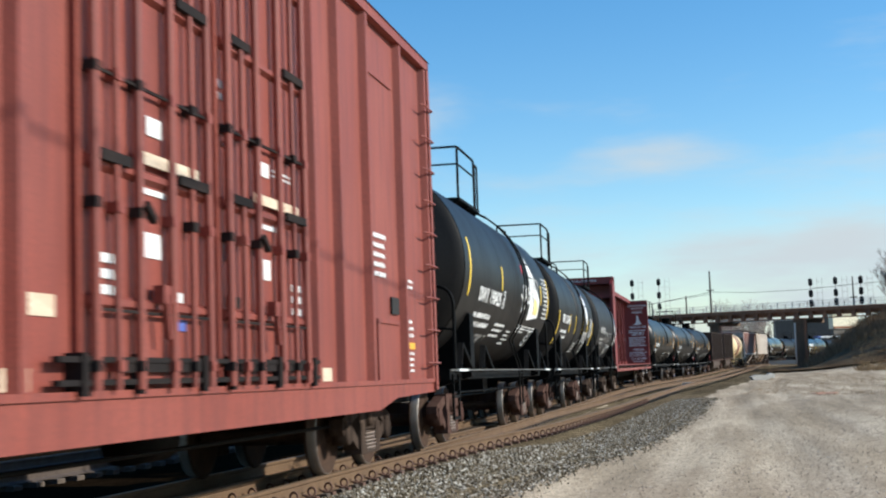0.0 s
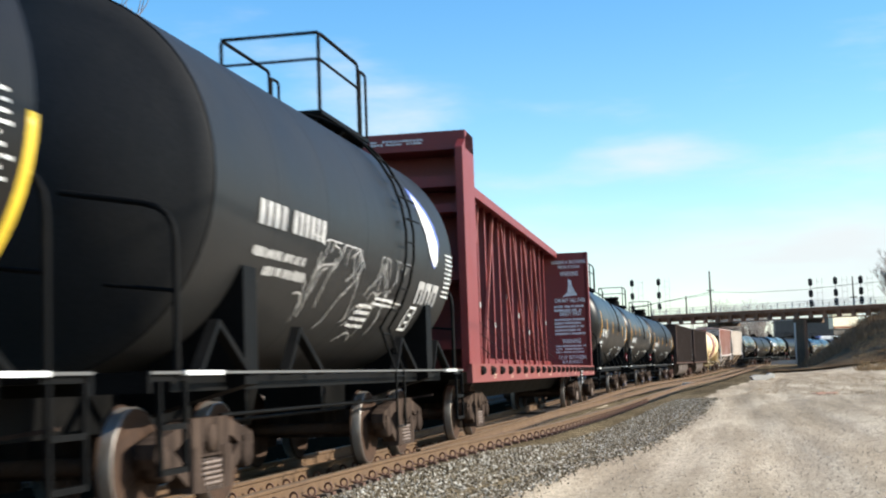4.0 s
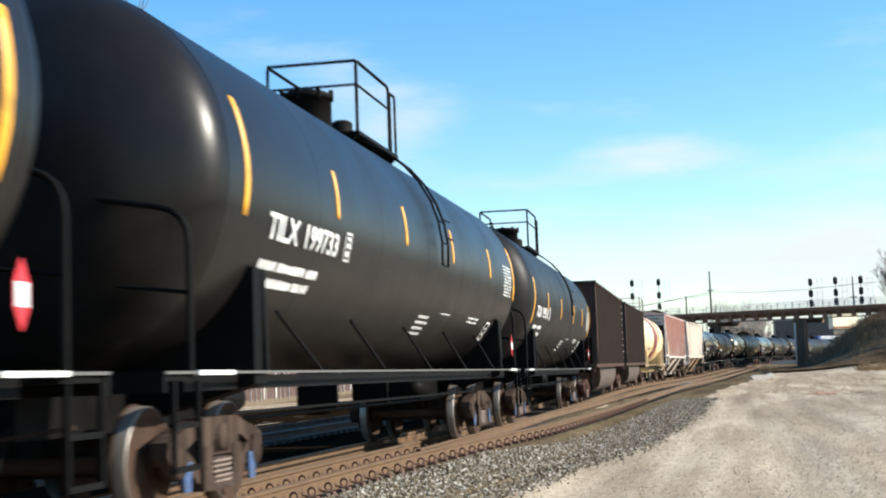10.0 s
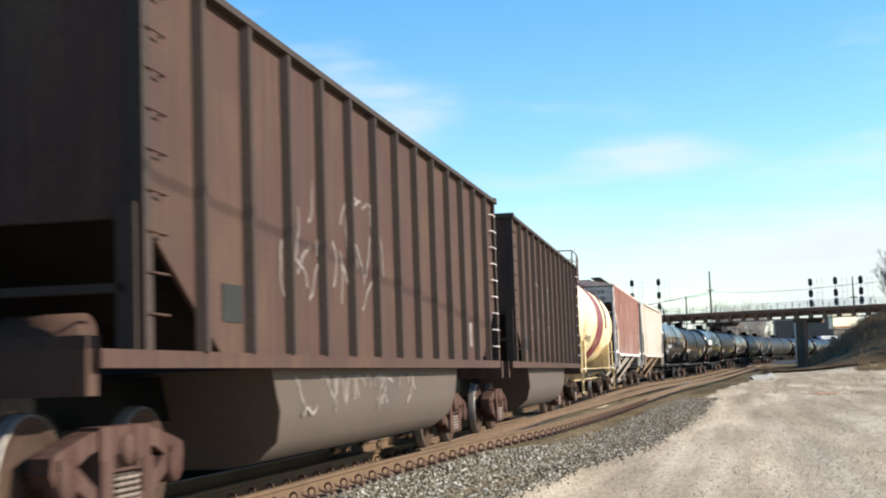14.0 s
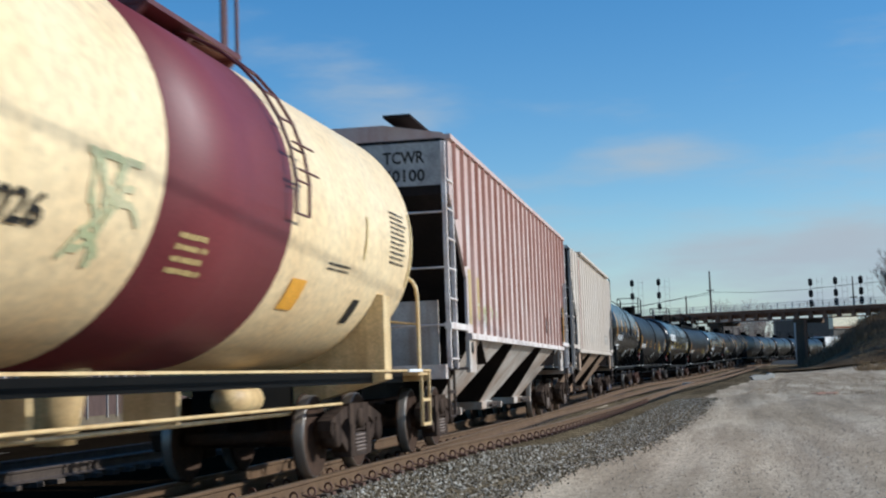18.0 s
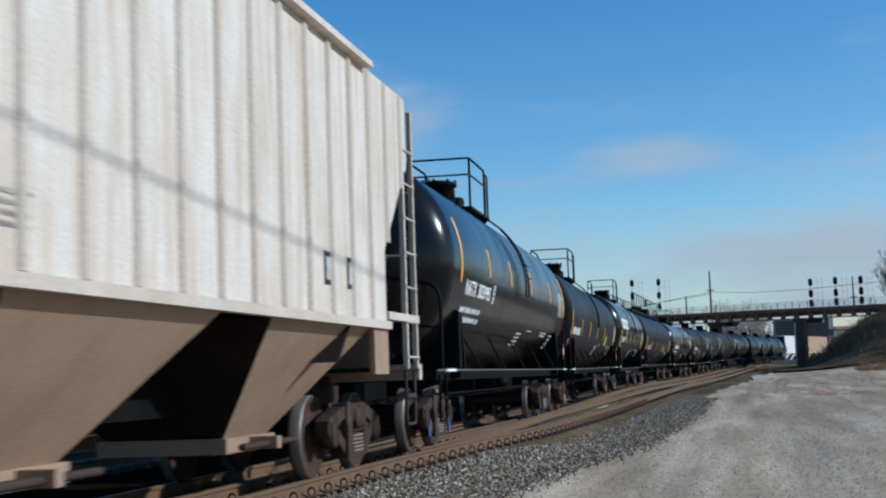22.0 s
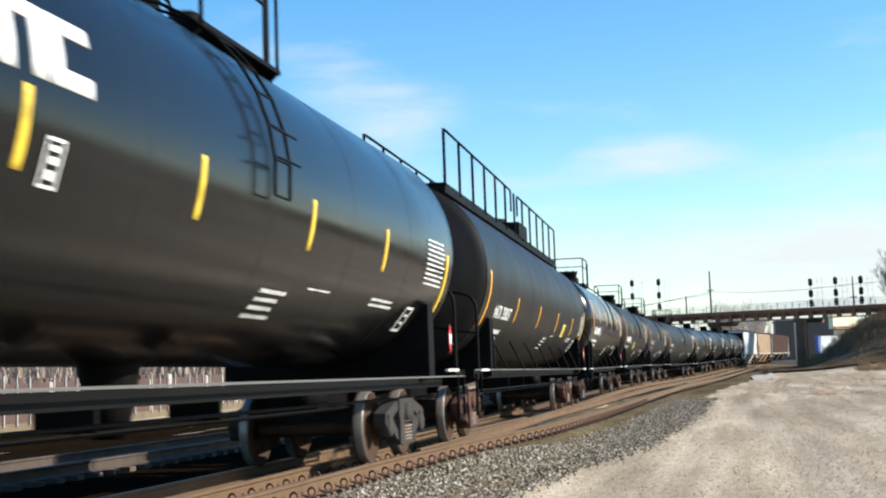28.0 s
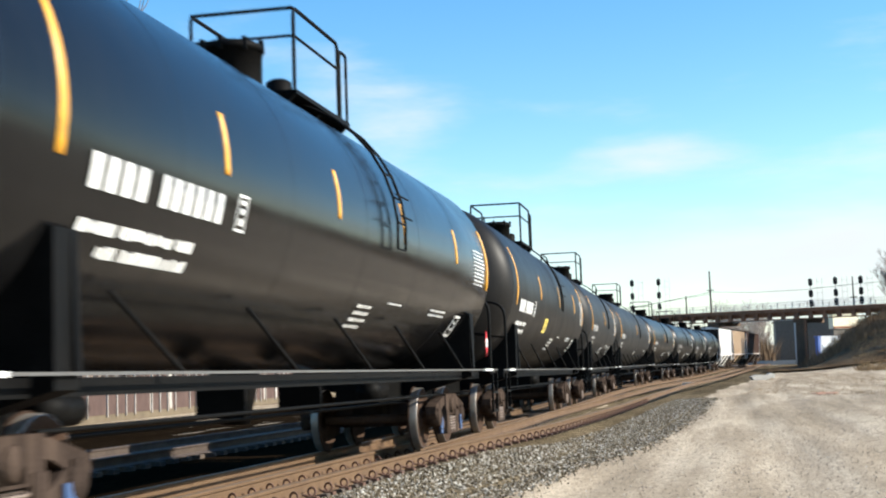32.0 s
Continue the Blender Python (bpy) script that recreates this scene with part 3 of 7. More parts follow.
def spaced(*runs):
    out = []
    for a, b, step in runs:
        out += list(np.arange(a, b, step))
    return out + [runs[-1][1]]


def make_ground():
    us = [-3000, -1200] + spaced((-500, -120, 60), (-120, -40, 8), (-40, -10, 3), (-10, 1, 0.5), (1, 3.6, 0.1), (3.6, 14, 0.4), (14, 40, 2), (40, 130, 10), (130, 500, 60)) + [1200, 3000]
    ys = [-3000, -800, -200] + spaced((-60, 4, 4), (4, 40, 0.5), (40, 90, 2), (90, 330, 6), (330, 700, 20)) + [1500, 4000]
    v, f = [], []
    for y in ys:
        yc = min(max(y, -400), 700)
        for u in us:
            x = u + float(line_x(yc)) * (1 if abs(u) < 600 else 0)
            z = float(ground_z(x, y))
            v.append((x, y, z))
    k = len(us)
    for i in range(len(ys) - 1):
        for j in range(k - 1):
            f.append((i * k + j, i * k + j + 1, (i + 1) * k + j + 1, (i + 1) * k + j))
    g = Shape().add(v, f, True)
    tagged(part("ground", g, GROUND), "dusty tan gravel lot beside the railway", "ground", kind="structure")


make_ground()


def strip(name, u0, u1, y0, y1, step, mat, label, lift=0.012, waves=0.03, category="ballast", edge_wobble=0.6):
    """A band of loose stone that follows the track."""
    ys = np.arange(y0, y1 + step, step)
    wide = u1 if callable(u1) else (lambda y: u1)
    count = max(3, int((wide(40.0) - u0) / 0.3))
    v, f = [], []
    for y in ys:
        us = np.linspace(u0, wide(y), count)
        for i, u in enumerate(us):
            edge = i in (0, len(us) - 1)
            uu = u + ((0.45 * noise.noise((u, y * 0.35, 7)) + 0.2 * noise.noise((u, y * 1.7, 3))) * edge_wobble if edge else 0)
            x = float(line_x(y)) + uu
            v.append((x, y, float(ground_z(x, y)) + (lift - 0.05 if edge else lift + waves * noise.noise((x * 2.1, y * 2.1, 1)))))
    k = len(us)
    for i in range(len(ys) - 1):
        for j in range(k - 1):
            f.append((i * k + j, i * k + j + 1, (i + 1) * k + j + 1, (i + 1) * k + j))
    return tagged(part(name, Shape().add(v, f, True), mat), label, category, kind="structure")


LEAVE = ((-80, 0.755), (13, 0.755), (17, 0.82), (20, 0.95), (23.5, 1.25), (28, 1.75), (40, 2.3), (66, 3.3), (95, 4.0), (190, 4.0))
DY, DO = [a for a, b in LEAVE], [b for a, b in LEAVE]
SHOULDER = ((-40, 2.0), (17, 2.2), (22, 2.6), (29, 3.6), (50, 4.8), (113, 6.2), (200, 7.0), (420, 7.0))


def shoulder(y):
    """How far the crushed stone reaches out from the middle of the track."""
    return np.interp(y, [a for a, b in SHOULDER], [b for a, b in SHOULDER])


strip("track_bed", -0.95, 0.95, -40, 420, 1.5, RUST_BED, "rust stained stone bed between the rails", lift=0.03, waves=0.02)
strip("ballast_bed", -0.95, lambda y: shoulder(y) + 0.16 * math.sin(0.5 * y) + 0.10 * math.sin(1.3 * y + 1), -40, 420, 0.5, BALLAST, "grey crushed stone ballast under the main track", waves=0.01, lift=0.016, edge_wobble=1.3)
# reaches in to -0.9 so the shaded left shoulder is painted dark too
strip("cinder_bed", -9.5, -0.9, -40, 420, 1.5, CINDER, "cinder bed darkened for the train's shadow", waves=0.02)


# ---- rails, ties, clips ----
def rail_shape(path, close=True):
    """A flat-bottomed rail along points of its head's middle."""
    sec = ((-0.036, 0.0), (0.036, 0.0), (0.038, -0.012), (0.036, -0.032), (0.010, -0.045), (0.009, -0.135), (0.030, -0.152), (0.072, -0.165), (0.072, -0.176), (-0.072, -0.176), (-0.072, -0.165), (-0.030, -0.152), (-0.009, -0.135), (-0.010, -0.045), (-0.036, -0.032), (-0.038, -0.012))
    n, v, f, m = len(sec), [], [], []
    for i, p in enumerate(path):
        d = (path[min(i + 1, len(path) - 1)] - path[max(i - 1, 0)]).xy.normalized()
        for a, b in sec:
            v.append((p.x + a * d.y, p.y - a * d.x, p.z + b))
    g = Shape()
    faces = []
    for i in range(len(path) - 1):
        for j in range(n):
            k = (j + 1) % n
            faces.append((i * n + j, i * n + k, (i + 1) * n + k, (i + 1) * n + j))
    g.add(v, faces, False)
    for q in range(0, len(faces), n):
        g.m[q] = 1
    g.add(v[:n], [tuple(range(n))])
    g.add(v[-n:], [tuple(range(n - 1, -1, -1))])
    return g


def run(off, y0, y1, step=2.0):
    """Points along the track at a sideways distance, which may change along the way."""
    out = []
    for y in list(np.arange(y0, y1, step)) + [y1]:
        o = off(y) if callable(off) else off
        out.append(Vector((float(line_x(y)) + o, y, float(line_z(y)))))
    return out


def clip_mesh():
    g = Shape()
    pts = [(0.118 + 0.048 * math.cos(k * 0.45 - 2.4), -0.05 + 0.0066 * k, -0.118 + 0.048 * math.sin(k * 0.45 - 2.4)) for k in range(16)]
    g.pipe([(0.03, -0.05, -0.150)] + pts, 0.0135, 6)
    g.box(0.06, 0.19, -0.06, 0.06, -0.20, -0.165)
    return g.mesh("rail_clip", CLIP_RUST)


def tie_mesh(length=1.9):
    g = Shape()
    h = length / 2
    g.prism([(-h, -0.18), (h, -0.18), (h, -0.012), (h - 0.012, 0.0), (-h + 0.012, 0.0), (-h, -0.012)], "y", -0.115, 0.115)
    return g.mesh("tie", TIE_WOOD)


def diverge(y):
    """The right rail of the side track that leaves the main one."""
    return sum(float(np.interp(y + d, DY, DO)) for d in (-2.5, -1.2, 0, 1.2, 2.5)) / 5


def make_track(name, label, offs, y0, y1, mats, ties=(0, 60), spacing=0.6, clips=True, centre=0.0):
    t = thing(name, label, "railway track", kind="structure")
    for o in offs:
        part("rail", rail_shape(run(o, y0, y1)), mats, t)
    for y in np.arange(ties[0], ties[1], spacing):
        o = centre(y) if callable(centre) else centre
        p = Vector((float(line_x(y)) + o, y, float(line_z(y)) - 0.176))
        part("tie", shared("tie", tie_mesh), None, t, at=pose(p.x, p.y, p.z, 0, 0, -math.degrees(math.atan(float(line_x(y + 0.5) - line_x(y - 0.5))))))
    return t


main_track = make_track("main_track", "rusty steel railway track on wooden ties", (-0.755,), -80, 420, (RAIL_RUST, RAIL_HEAD), ties=(2, 70))
part("rail", rail_shape(run(0.755, 20, 420)), (RAIL_RUST, RAIL_HEAD), main_track)
guard_track = thing("side_track", "rusty turnout rails leaving the main track", "railway track", kind="structure")
part("rail", rail_shape(run(lambda y: 0.10 + 0.55 * float(smooth(16, 40, y)), -30, 34, 1.5)), (RAIL_RUST, RAIL_HEAD), guard_track, "inner turnout rail")
part("rail", rail_shape(run(diverge, -80, 190, 1.5)), (RAIL_RUST, RAIL_HEAD), guard_track, "diverging rail")
part("rail", rail_shape(run(lambda y: diverge(y) - 1.43, 37, 190, 1.5)), (RAIL_RUST, RAIL_HEAD), guard_track, "diverging rail")
for y in np.arange(2.1, 34, 0.6):
    part("rail_clip", shared("clip", clip_mesh), None, guard_track, at=pose(float(line_x(y)) + 0.10 + 0.55 * float(smooth(16, 40, y)), y, float(line_z(y))))
for y in np.arange(2.1, 52, 0.6):
    part("rail_clip", shared("clip", clip_mesh), None, guard_track, at=pose(float(line_x(y)) + diverge(y), y, float(line_z(y))))
far_track = make_track("second_track", "dark steel track on a cinder bed", (-4.15, -5.65), -80, 420, (DARK_RAIL, DARK_RAIL), ties=(10, 70), centre=-4.9)


# ---- loose stones ----
def stones(name, count, place, size, mat, label, seed):
    """Crushed stone: many small uneven lumps in one sheet of loose stuff."""
    rng = np.random.default_rng(seed)
    base = np.array([(1, 0, 0), (-1, 0, 0), (0, 1, 0), (0, -1, 0), (0, 0, 1), (0, 0, -1)], float)
    tris = np.array([(0, 2, 4), (2, 1, 4), (1, 3, 4), (3, 0, 4), (2, 0, 5), (1, 2, 5), (3, 1, 5), (0, 3, 5)])
    xs, ys = place(rng, count)
    zs = ground_z(xs, ys)
    sz = rng.uniform(size[0], size[1], count)
    v = base[None] * rng.uniform(0.55, 1.25, (count, 6, 1)) * sz[:, None, None] * np.array([1, 1, 0.75])
    v = v + rng.normal(0, 0.16, (count, 6, 3)) * sz[:, None, None]
    a = rng.uniform(0, 6.28, count)
    c, s = np.cos(a)[:, None], np.sin(a)[:, None]
    v = np.stack([v[..., 0] * c - v[..., 1] * s, v[..., 0] * s + v[..., 1] * c, v[..., 2]], -1)
    v += np.stack([xs, ys, zs + sz * 0.35 + 0.01], -1)[:, None, :]
    f = (tris[None] + 6 * np.arange(count)[:, None, None]).reshape(-1, 3)
    me = bpy.data.meshes.new(name)
    me.from_pydata(v.reshape(-1, 3).tolist(), [], f.tolist())
    me.materials.append(mat)
    return tagged(new(name, me), label, "stones", kind="stuff")


def on_shoulder(rng, n):
    y = 7 + 60 * rng.uniform(0, 1, n) ** 1.7
    a = np.interp(y, DY, DO) + 0.17
    f = rng.uniform(0, 1, n)
    u = a + (shoulder(y) - a) * f + np.where(f > 0.8, np.abs(rng.normal(0, 0.22, n)), 0)
    return line_x(y) + u, y


def between_rails(rng, n):
    y = 7 + 40 * rng.uniform(0, 1, n) ** 1.6
    u = rng.uniform(-0.65, 0.6, n)
    return line_x(y) + u, y


def on_lot(rng, n):
    y = 9 + 60 * rng.uniform(0, 1, n) ** 1.5
    u = 2.4 + rng.uniform(0, 1, n) ** 0.8 * 11
    return line_x(y) + u, y


stones("ballast_stones", 75000, on_shoulder, (0.009, 0.03), STONE, "loose grey and brown crushed ballast stones", 3)
stones("track_stones", 6000, between_rails, (0.01, 0.026), STONE, "dusty crushed stones between the rails", 4)
stones("lot_pebbles", 26000, on_lot, (0.004, 0.016), PEBBLE, "pale pebbles scattered over the gravel lot", 5)


# ---- running gear ----
AXLE = 0.89
WHEEL_R = 0.457


def wheelset_mesh(iron):
    g = Shape()
    for sd in (-1, 1):
        o = 0.69 * sd
        prof = [(0.0, 0.10), (0.0, 0.16), (0.03, 0.17), (0.035, 0.36), (0.0, 0.40), (0.0, 0.444)]
        g.lathe([(o + sd * (0.13 - a), r) for a, r in prof], "x", seg=28)
        g.lathe([(o + sd * 0.13, 0.444), (o + sd * 0.127, 0.452), (o + sd * 0.118, WHEEL_R), (o + sd * 0.02, WHEEL_R + 0.004)], "x", seg=28, mat=1)
        g.lathe([(o + sd * 0.02, WHEEL_R + 0.004), (o, WHEEL_R + 0.024), (o - sd * 0.012, WHEEL_R), (o - sd * 0.012, 0.4), (o + sd * 0.05, 0.36), (o + sd * 0.05, 0.14)], "x", seg=28)
        g.lathe([(sd * 0.80, 0.10), (sd * 1.02, 0.095), (sd * 1.03, 0.085), (sd * 1.055, 0.085), (sd * 1.055, 0.0)], "x", seg=14)
        for k in range(3):
            t = 2 * math.pi * k / 3
            g.box(min(sd * 1.05, sd * 1.075), max(sd * 1.05, sd * 1.075), 0.05 * math.cos(t) - 0.014, 0.05 * math.cos(t) + 0.014, 0.05 * math.sin(t) - 0.014, 0.05 * math.sin(t) + 0.014)
    g.lathe([(-0.70, 0.085), (-0.5, 0.075), (0.5, 0.075), (0.70, 0.085)], "x", seg=10)
    return g.mesh("wheelset", WHEEL_STEEL, TREAD)


def side_frame_mesh(iron):
    """A cast side frame with its two windows and the spring opening."""
    g = Shape()
    x0, x1 = 0.90, 1.06
    z = WHEEL_R

    def plate(poly, a=x0, b=x1):
        g.prism(poly, "x", a, b)

    for sg in (-1, 1):
        q = [(sg * y, zz) for y, zz in ((1.04, z - 0.02), (1.10, z + 0.06), (1.08, z + 0.17), (0.95, z + 0.21), (0.55, z + 0.30), (0.30, z + 0.33), (0.30, z + 0.20), (0.55, z + 0.16), (0.76, z + 0.08), (0.76, z - 0.06), (0.86, z + 0.10), (0.98, z + 0.02))]
        plate(q)
        plate([(sg * y, zz) for y, zz in ((0.74, z + 0.10), (0.80, z - 0.02), (0.42, z - 0.22), (0.30, z - 0.24), (0.30, z - 0.12), (0.40, z - 0.10))])
        plate([(sg * y, zz) for y, zz in ((0.22, z + 0.30), (0.32, z + 0.30), (0.34, z - 0.2), (0.24, z - 0.2))], x0 - 0.02, x1 + 0.015)
        g.box(0.88, 1.08, min(sg * 0.80, sg * 1.0), max(sg * 0.80, sg * 1.0), z + 0.085, z + 0.15)
    plate([(-0.34, z + 0.33), (-0.34, z + 0.20), (0.34, z + 0.20), (0.34, z + 0.33)])
    plate([(-0.42, z + 0.34), (-0.42, z + 0.05), (-0.36, z + 0.02), (0.36, z + 0.02), (0.42, z + 0.05), (0.42, z + 0.34)], x0 + 0.01, x1 + 0.02)
    for sg in (-1, 1):
        g.box(x0 - 0.02, x1 + 0.035, min(sg * 0.25, sg * 0.44), max(sg * 0.25, sg * 0.44), z - 0.26, z + 0.10)
        g.lathe([(x0, 0.0), (x0, 0.135), (x1 + 0.02, 0.135), (x1 + 0.035, 0.11), (x1 + 0.035, 0.0)], "x", (0, sg * 0.89, z), 16)
    g.lathe([(x1, 0.0), (x1, 0.12), (x1 + 0.05, 0.11), (x1 + 0.05, 0.0)], "x", (0, 0, z + 0.17), 14)
    plate([(-0.40, z - 0.15), (-0.30, z - 0.27), (0.30, z - 0.27), (0.40, z - 0.15)], x0 - 0.05, x1 + 0.03)
    return g.mesh("side_frame", iron)


def bolster_mesh(iron):
    g = Shape()
    g.prism([(-1.08, 0.50), (-0.95, 0.42), (0.95, 0.42), (1.08, 0.50), (1.08, 0.60), (0.6, 0.68), (-0.6, 0.68), (-1.08, 0.60)], "y", -0.19, 0.19)
    g.lathe([(0.66, 0.22), (0.72, 0.22), (0.72, 0.0)], "z", seg=14)
    for sg in (-1, 1):
        g.box(-0.85, 0.85, min(sg * 0.42, sg * 0.50), max(sg * 0.42, sg * 0.50), 0.33, 0.42)
        g.bar((0, sg * 0.3, 0.36), (0.55, sg * 0.48, 0.36), 0.06)
        g.bar((0, sg * 0.3, 0.36), (-0.55, sg * 0.48, 0.36), 0.06)
    return g.mesh("truck", iron)


def spring_mesh():
    g = Shape()
    for x in (0.93, 1.05):
        for y in (-0.13, 0.0, 0.13):
            pts = []
            for i in range(0, 41):
                t = i / 40 * 5.5 * 2 * math.pi
                pts.append((x + 0.055 * math.cos(t), y + 0.055 * math.sin(t), 0.215 + 0.235 * i / 40))
            g.pipe(pts, 0.016, 5)
    return g.mesh("spring_nest", SPRING)


def pad_mesh():
    return Shape().prism([(-0.07, -0.12), (0.07, -0.12), (0.085, 0.12), (-0.085, 0.12)], "x", 1.062, 1.085).mesh("bearing_pad", BLUE_PAD)


WHEELSETS = []


def add_truck(car, y, iron, pads=False):
    """A two-axle truck: bolster, two side frames, springs and two wheelsets."""
    key = iron.name
    t = part("truck", shared("bolster" + key, lambda: bolster_mesh(iron)), None, car, "cast iron two-axle truck", at=pose(0, y, 0))
    for turn in (0, 180):
        part("side_frame", shared("frame" + key, lambda: side_frame_mesh(iron)), None, t, at=pose(0, 0, 0, 0, 0, turn))
        part("spring_nest", shared("spring", spring_mesh), None, t, "coil springs", at=pose(0, 0, 0, 0, 0, turn))
    for sg in (-1, 1):
        w = part("wheelset", shared("wheels" + key, lambda: wheelset_mesh(iron)), None, t, "steel wheels with polished treads", at=pose(0, sg * AXLE, WHEEL_R))
        WHEELSETS.append((w, car, y + sg * AXLE, sg * AXLE))
        if pads:
            part("bearing_pad", shared("pad", pad_mesh), None, t, "blue bearing pad", at=pose(0, sg * (AXLE - 0.13), WHEEL_R - 0.12))
    return t


def coupler_mesh():
    g = Shape()
    g.box(-0.08, 0.08, 0.0, 0.62, 0.78, 0.94)
    g.prism([(-0.16, 0.02), (0.12, -0.06), (0.17, 0.06), (0.15, 0.22), (-0.15, 0.22)], "z", 0.72, 1.0)
    g.prism([(0.02, -0.10), (0.15, -0.08), (0.17, 0.03), (0.06, 0.03)], "z", 0.74, 0.98)
    g.bar((0.25, 0.30, 0.72), (0.85, 0.32, 0.80), 0.03)
    return g.mesh("coupler", TRUCK_IRON)


def hose_mesh():
    pts = [(0.28, 0.42, 0.80), (0.30, 0.30, 0.62), (0.30, 0.15, 0.42), (0.26, 0.02, 0.36), (0.18, -0.04, 0.40)]
    return Shape().pipe(pts, 0.024, 6).mesh("air_hose", BLACK_STEEL)


def add_ends(car, half):
    for y, turn in ((-half, 0), (half, 180)):
        part("coupler", shared("coupler", coupler_mesh), None, car, at=pose(0, y, 0, 0, 0, turn))
        part("air_hose", shared("hose", hose_mesh), None, car, at=pose(0, y, 0, 0, 0, turn))


# ---- the train ----
TRAIN = []


def new_car(name, label, category, s0, s1, truck=2.55, iron=None, pads=False):
    car = thing(name, label, category, group="cars of the freight train")
    half = (s1 - s0) / 2
    add_truck(car, -half + truck, iron or TRUCK_IRON, pads)
    add_truck(car, half - truck, iron or TRUCK_IRON, pads)
    add_ends(car, half)
    TRAIN.append((car, (s0 + s1) / 2, half - truck))
    return car, half


def rounded(pts, r=0.12, n=4):
    """Softens the corners of a bent bar."""
    pts = [Vector(p) for p in pts]
    out = [pts[0]]
    for a, b, c in zip(pts, pts[1:], pts[2:]):
        d0, d1 = (a - b), (c - b)
        k0, k1 = min(r, d0.length / 2), min(r, d1.length / 2)
        p, q = b + d0.normalized() * k0, b + d1.normalized() * k1
        for i in range(n + 1):
            t = i / n
            out.append((1 - t) ** 2 * p + 2 * t * (1 - t) * b + t * t * q)
    return out + [pts[-1]]


def tank_car(s0, s1, label, paint_=None, r=1.58, cz=2.77, head=1.75, strips=(), strip_mat=AMBER, end_strips=True, platform=(0.5, "short"), ladder=0.53, marks=None, steel=BLACK_STEEL, iron=None, pads=False, edge=GREY_EDGE, gussets=False, bands=(), ring=None, straps=True, dome=True, diamond=False, rear_data=True, strip_z=((2.40, 3.52), (2.68, 3.20)), top_steel=None, seed=1, data=None, rail_z=1.17, jacket=False):
    """A railway tank car: shell, saddles, side rails, end platforms, handrails, top platform, ladder, markings."""
    paint_ = paint_ or BLACK_TANK
    L = s1 - s0
    car, half = new_car("tank_car", label, "tank car", s0, s1, iron=iron, pads=pads)
    rng = random.Random(seed)
    Y = lambda s: s - half
    on = lambda off: (lambda y, z: (math.sqrt(max((r + off) ** 2 - (z - cz) ** 2, 1e-4)), y, z))
    y0, y1 = Y(head - 0.2), Y(L - head + 0.2)
    # shell with rounded heads and faint weld seams
    prof, depth = [], min(0.72, head - 0.7)
    for i in range(13):
        t = math.pi / 2 * i / 12
        prof.append((y0 - depth * math.cos(t), r * math.sin(t)))
    body = [(y0 + (y1 - y0) * k / 6, r) for k in range(1, 6)]
    if gussets or jacket:
        # jacketed shell: shallow dished heads that meet it in a sharp edge
        shell = Shape().lathe([(y0, r)] + body + [(y1, r)], "y", (0, 0, cz), 56)
        dish = [(0.42 * (1 - (k / 10) ** 2), r * max(k / 10, 0.002)) for k in range(10)] + [(0.035, r - 0.02), (0.0, r)]
        shell.lathe([(y0 - a, b) for a, b in dish], "y", (0, 0, cz), 56).lathe([(y1 + a, b) for a, b in reversed(dish)], "y", (0, 0, cz), 56)
    else:
        prof += body + [(2 * (y0 + y1) / 2 - a, b) for a, b in reversed(prof)]
        shell = Shape().lathe(prof, "y", (0, 0, cz), 56)
    part("tank", shell, paint_, car)
    seam = shared(("seam", r, cz, paint_.name), lambda: Shape().lathe([(-0.022, r + 0.0005), (-0.01, r + 0.0025), (0.01, r + 0.0025), (0.022, r + 0.0005)], "y", (0, 0, cz), 56).mesh("weld_seam", paint_))
    for k in range(0, 7):
        part("weld_seam", seam, None, car, at=pose(0, y0 + (y1 - y0) * k / 6, 0))
    for a, b, m in bands:
        part("painted_band", Shape().lathe([(Y(a), r + 0.001), (Y(a), r + 0.0045), (Y(b), r + 0.0045), (Y(b), r + 0.001)], "y", (0, 0, cz), 56), m, car)
    if ring is not None:
        for a, m in ring:
            part("jacket_band", Shape().lathe([(Y(a) - 0.07, r + 0.001), (Y(a) - 0.06, r + 0.02), (Y(a) + 0.06, r + 0.02), (Y(a) + 0.07, r + 0.001)], "y", (0, 0, cz), 56), m, car)
    # stub sills, bolsters and saddles
    for sg in (-1, 1):
        e = sg * half
        g = Shape()
        g.prism([(-0.33, 0.70), (0.33, 0.70), (0.33, 1.05), (-0.33, 1.05)], "y", min(e - sg * 0.45, e - sg * 4.2), max(e - sg * 0.45, e - sg * 4.2))
        part("stub_sill", g, BLACK_STEEL, car)
        b = e - sg * 2.55
        g = Shape()
        low = cz - r
        g.prism([(-1.45, 1.06), (-1.45, 2.04), (-1.36, 2.06), (-1.0, 1.68), (-0.6, low + 0.12), (0.6, low + 0.12), (1.0, 1.68), (1.36, 2.06), (1.45, 2.04), (1.45, 1.06), (0.5, 0.80), (-0.5, 0.80)], "y", b - 0.16, b + 0.16)
        part("saddle", g, steel, car)
        g = Shape()
        g.box(-1.46, 1.46, min(e - sg * 0.42, e - sg * 1.02), max(e - sg * 0.42, e - sg * 1.02), 1.10, 1.15)
        g.box(-1.48, 1.48, min(e - sg * 0.40, e - sg * 0.46), max(e - sg * 0.40, e - sg * 0.46), 1.02, 1.17)
        part("end_platform", g, steel, car)
        for sx in (-1, 1):
            g = Shape()
            pts = [(sx * 1.46, e - sg * 0.95, 1.12), (sx * 1.46, e - sg * 0.95, 2.36), (sx * 0.55, e - sg * 0.95, 2.52)]
            g.pipe(rounded(pts, 0.25), 0.026, 7)
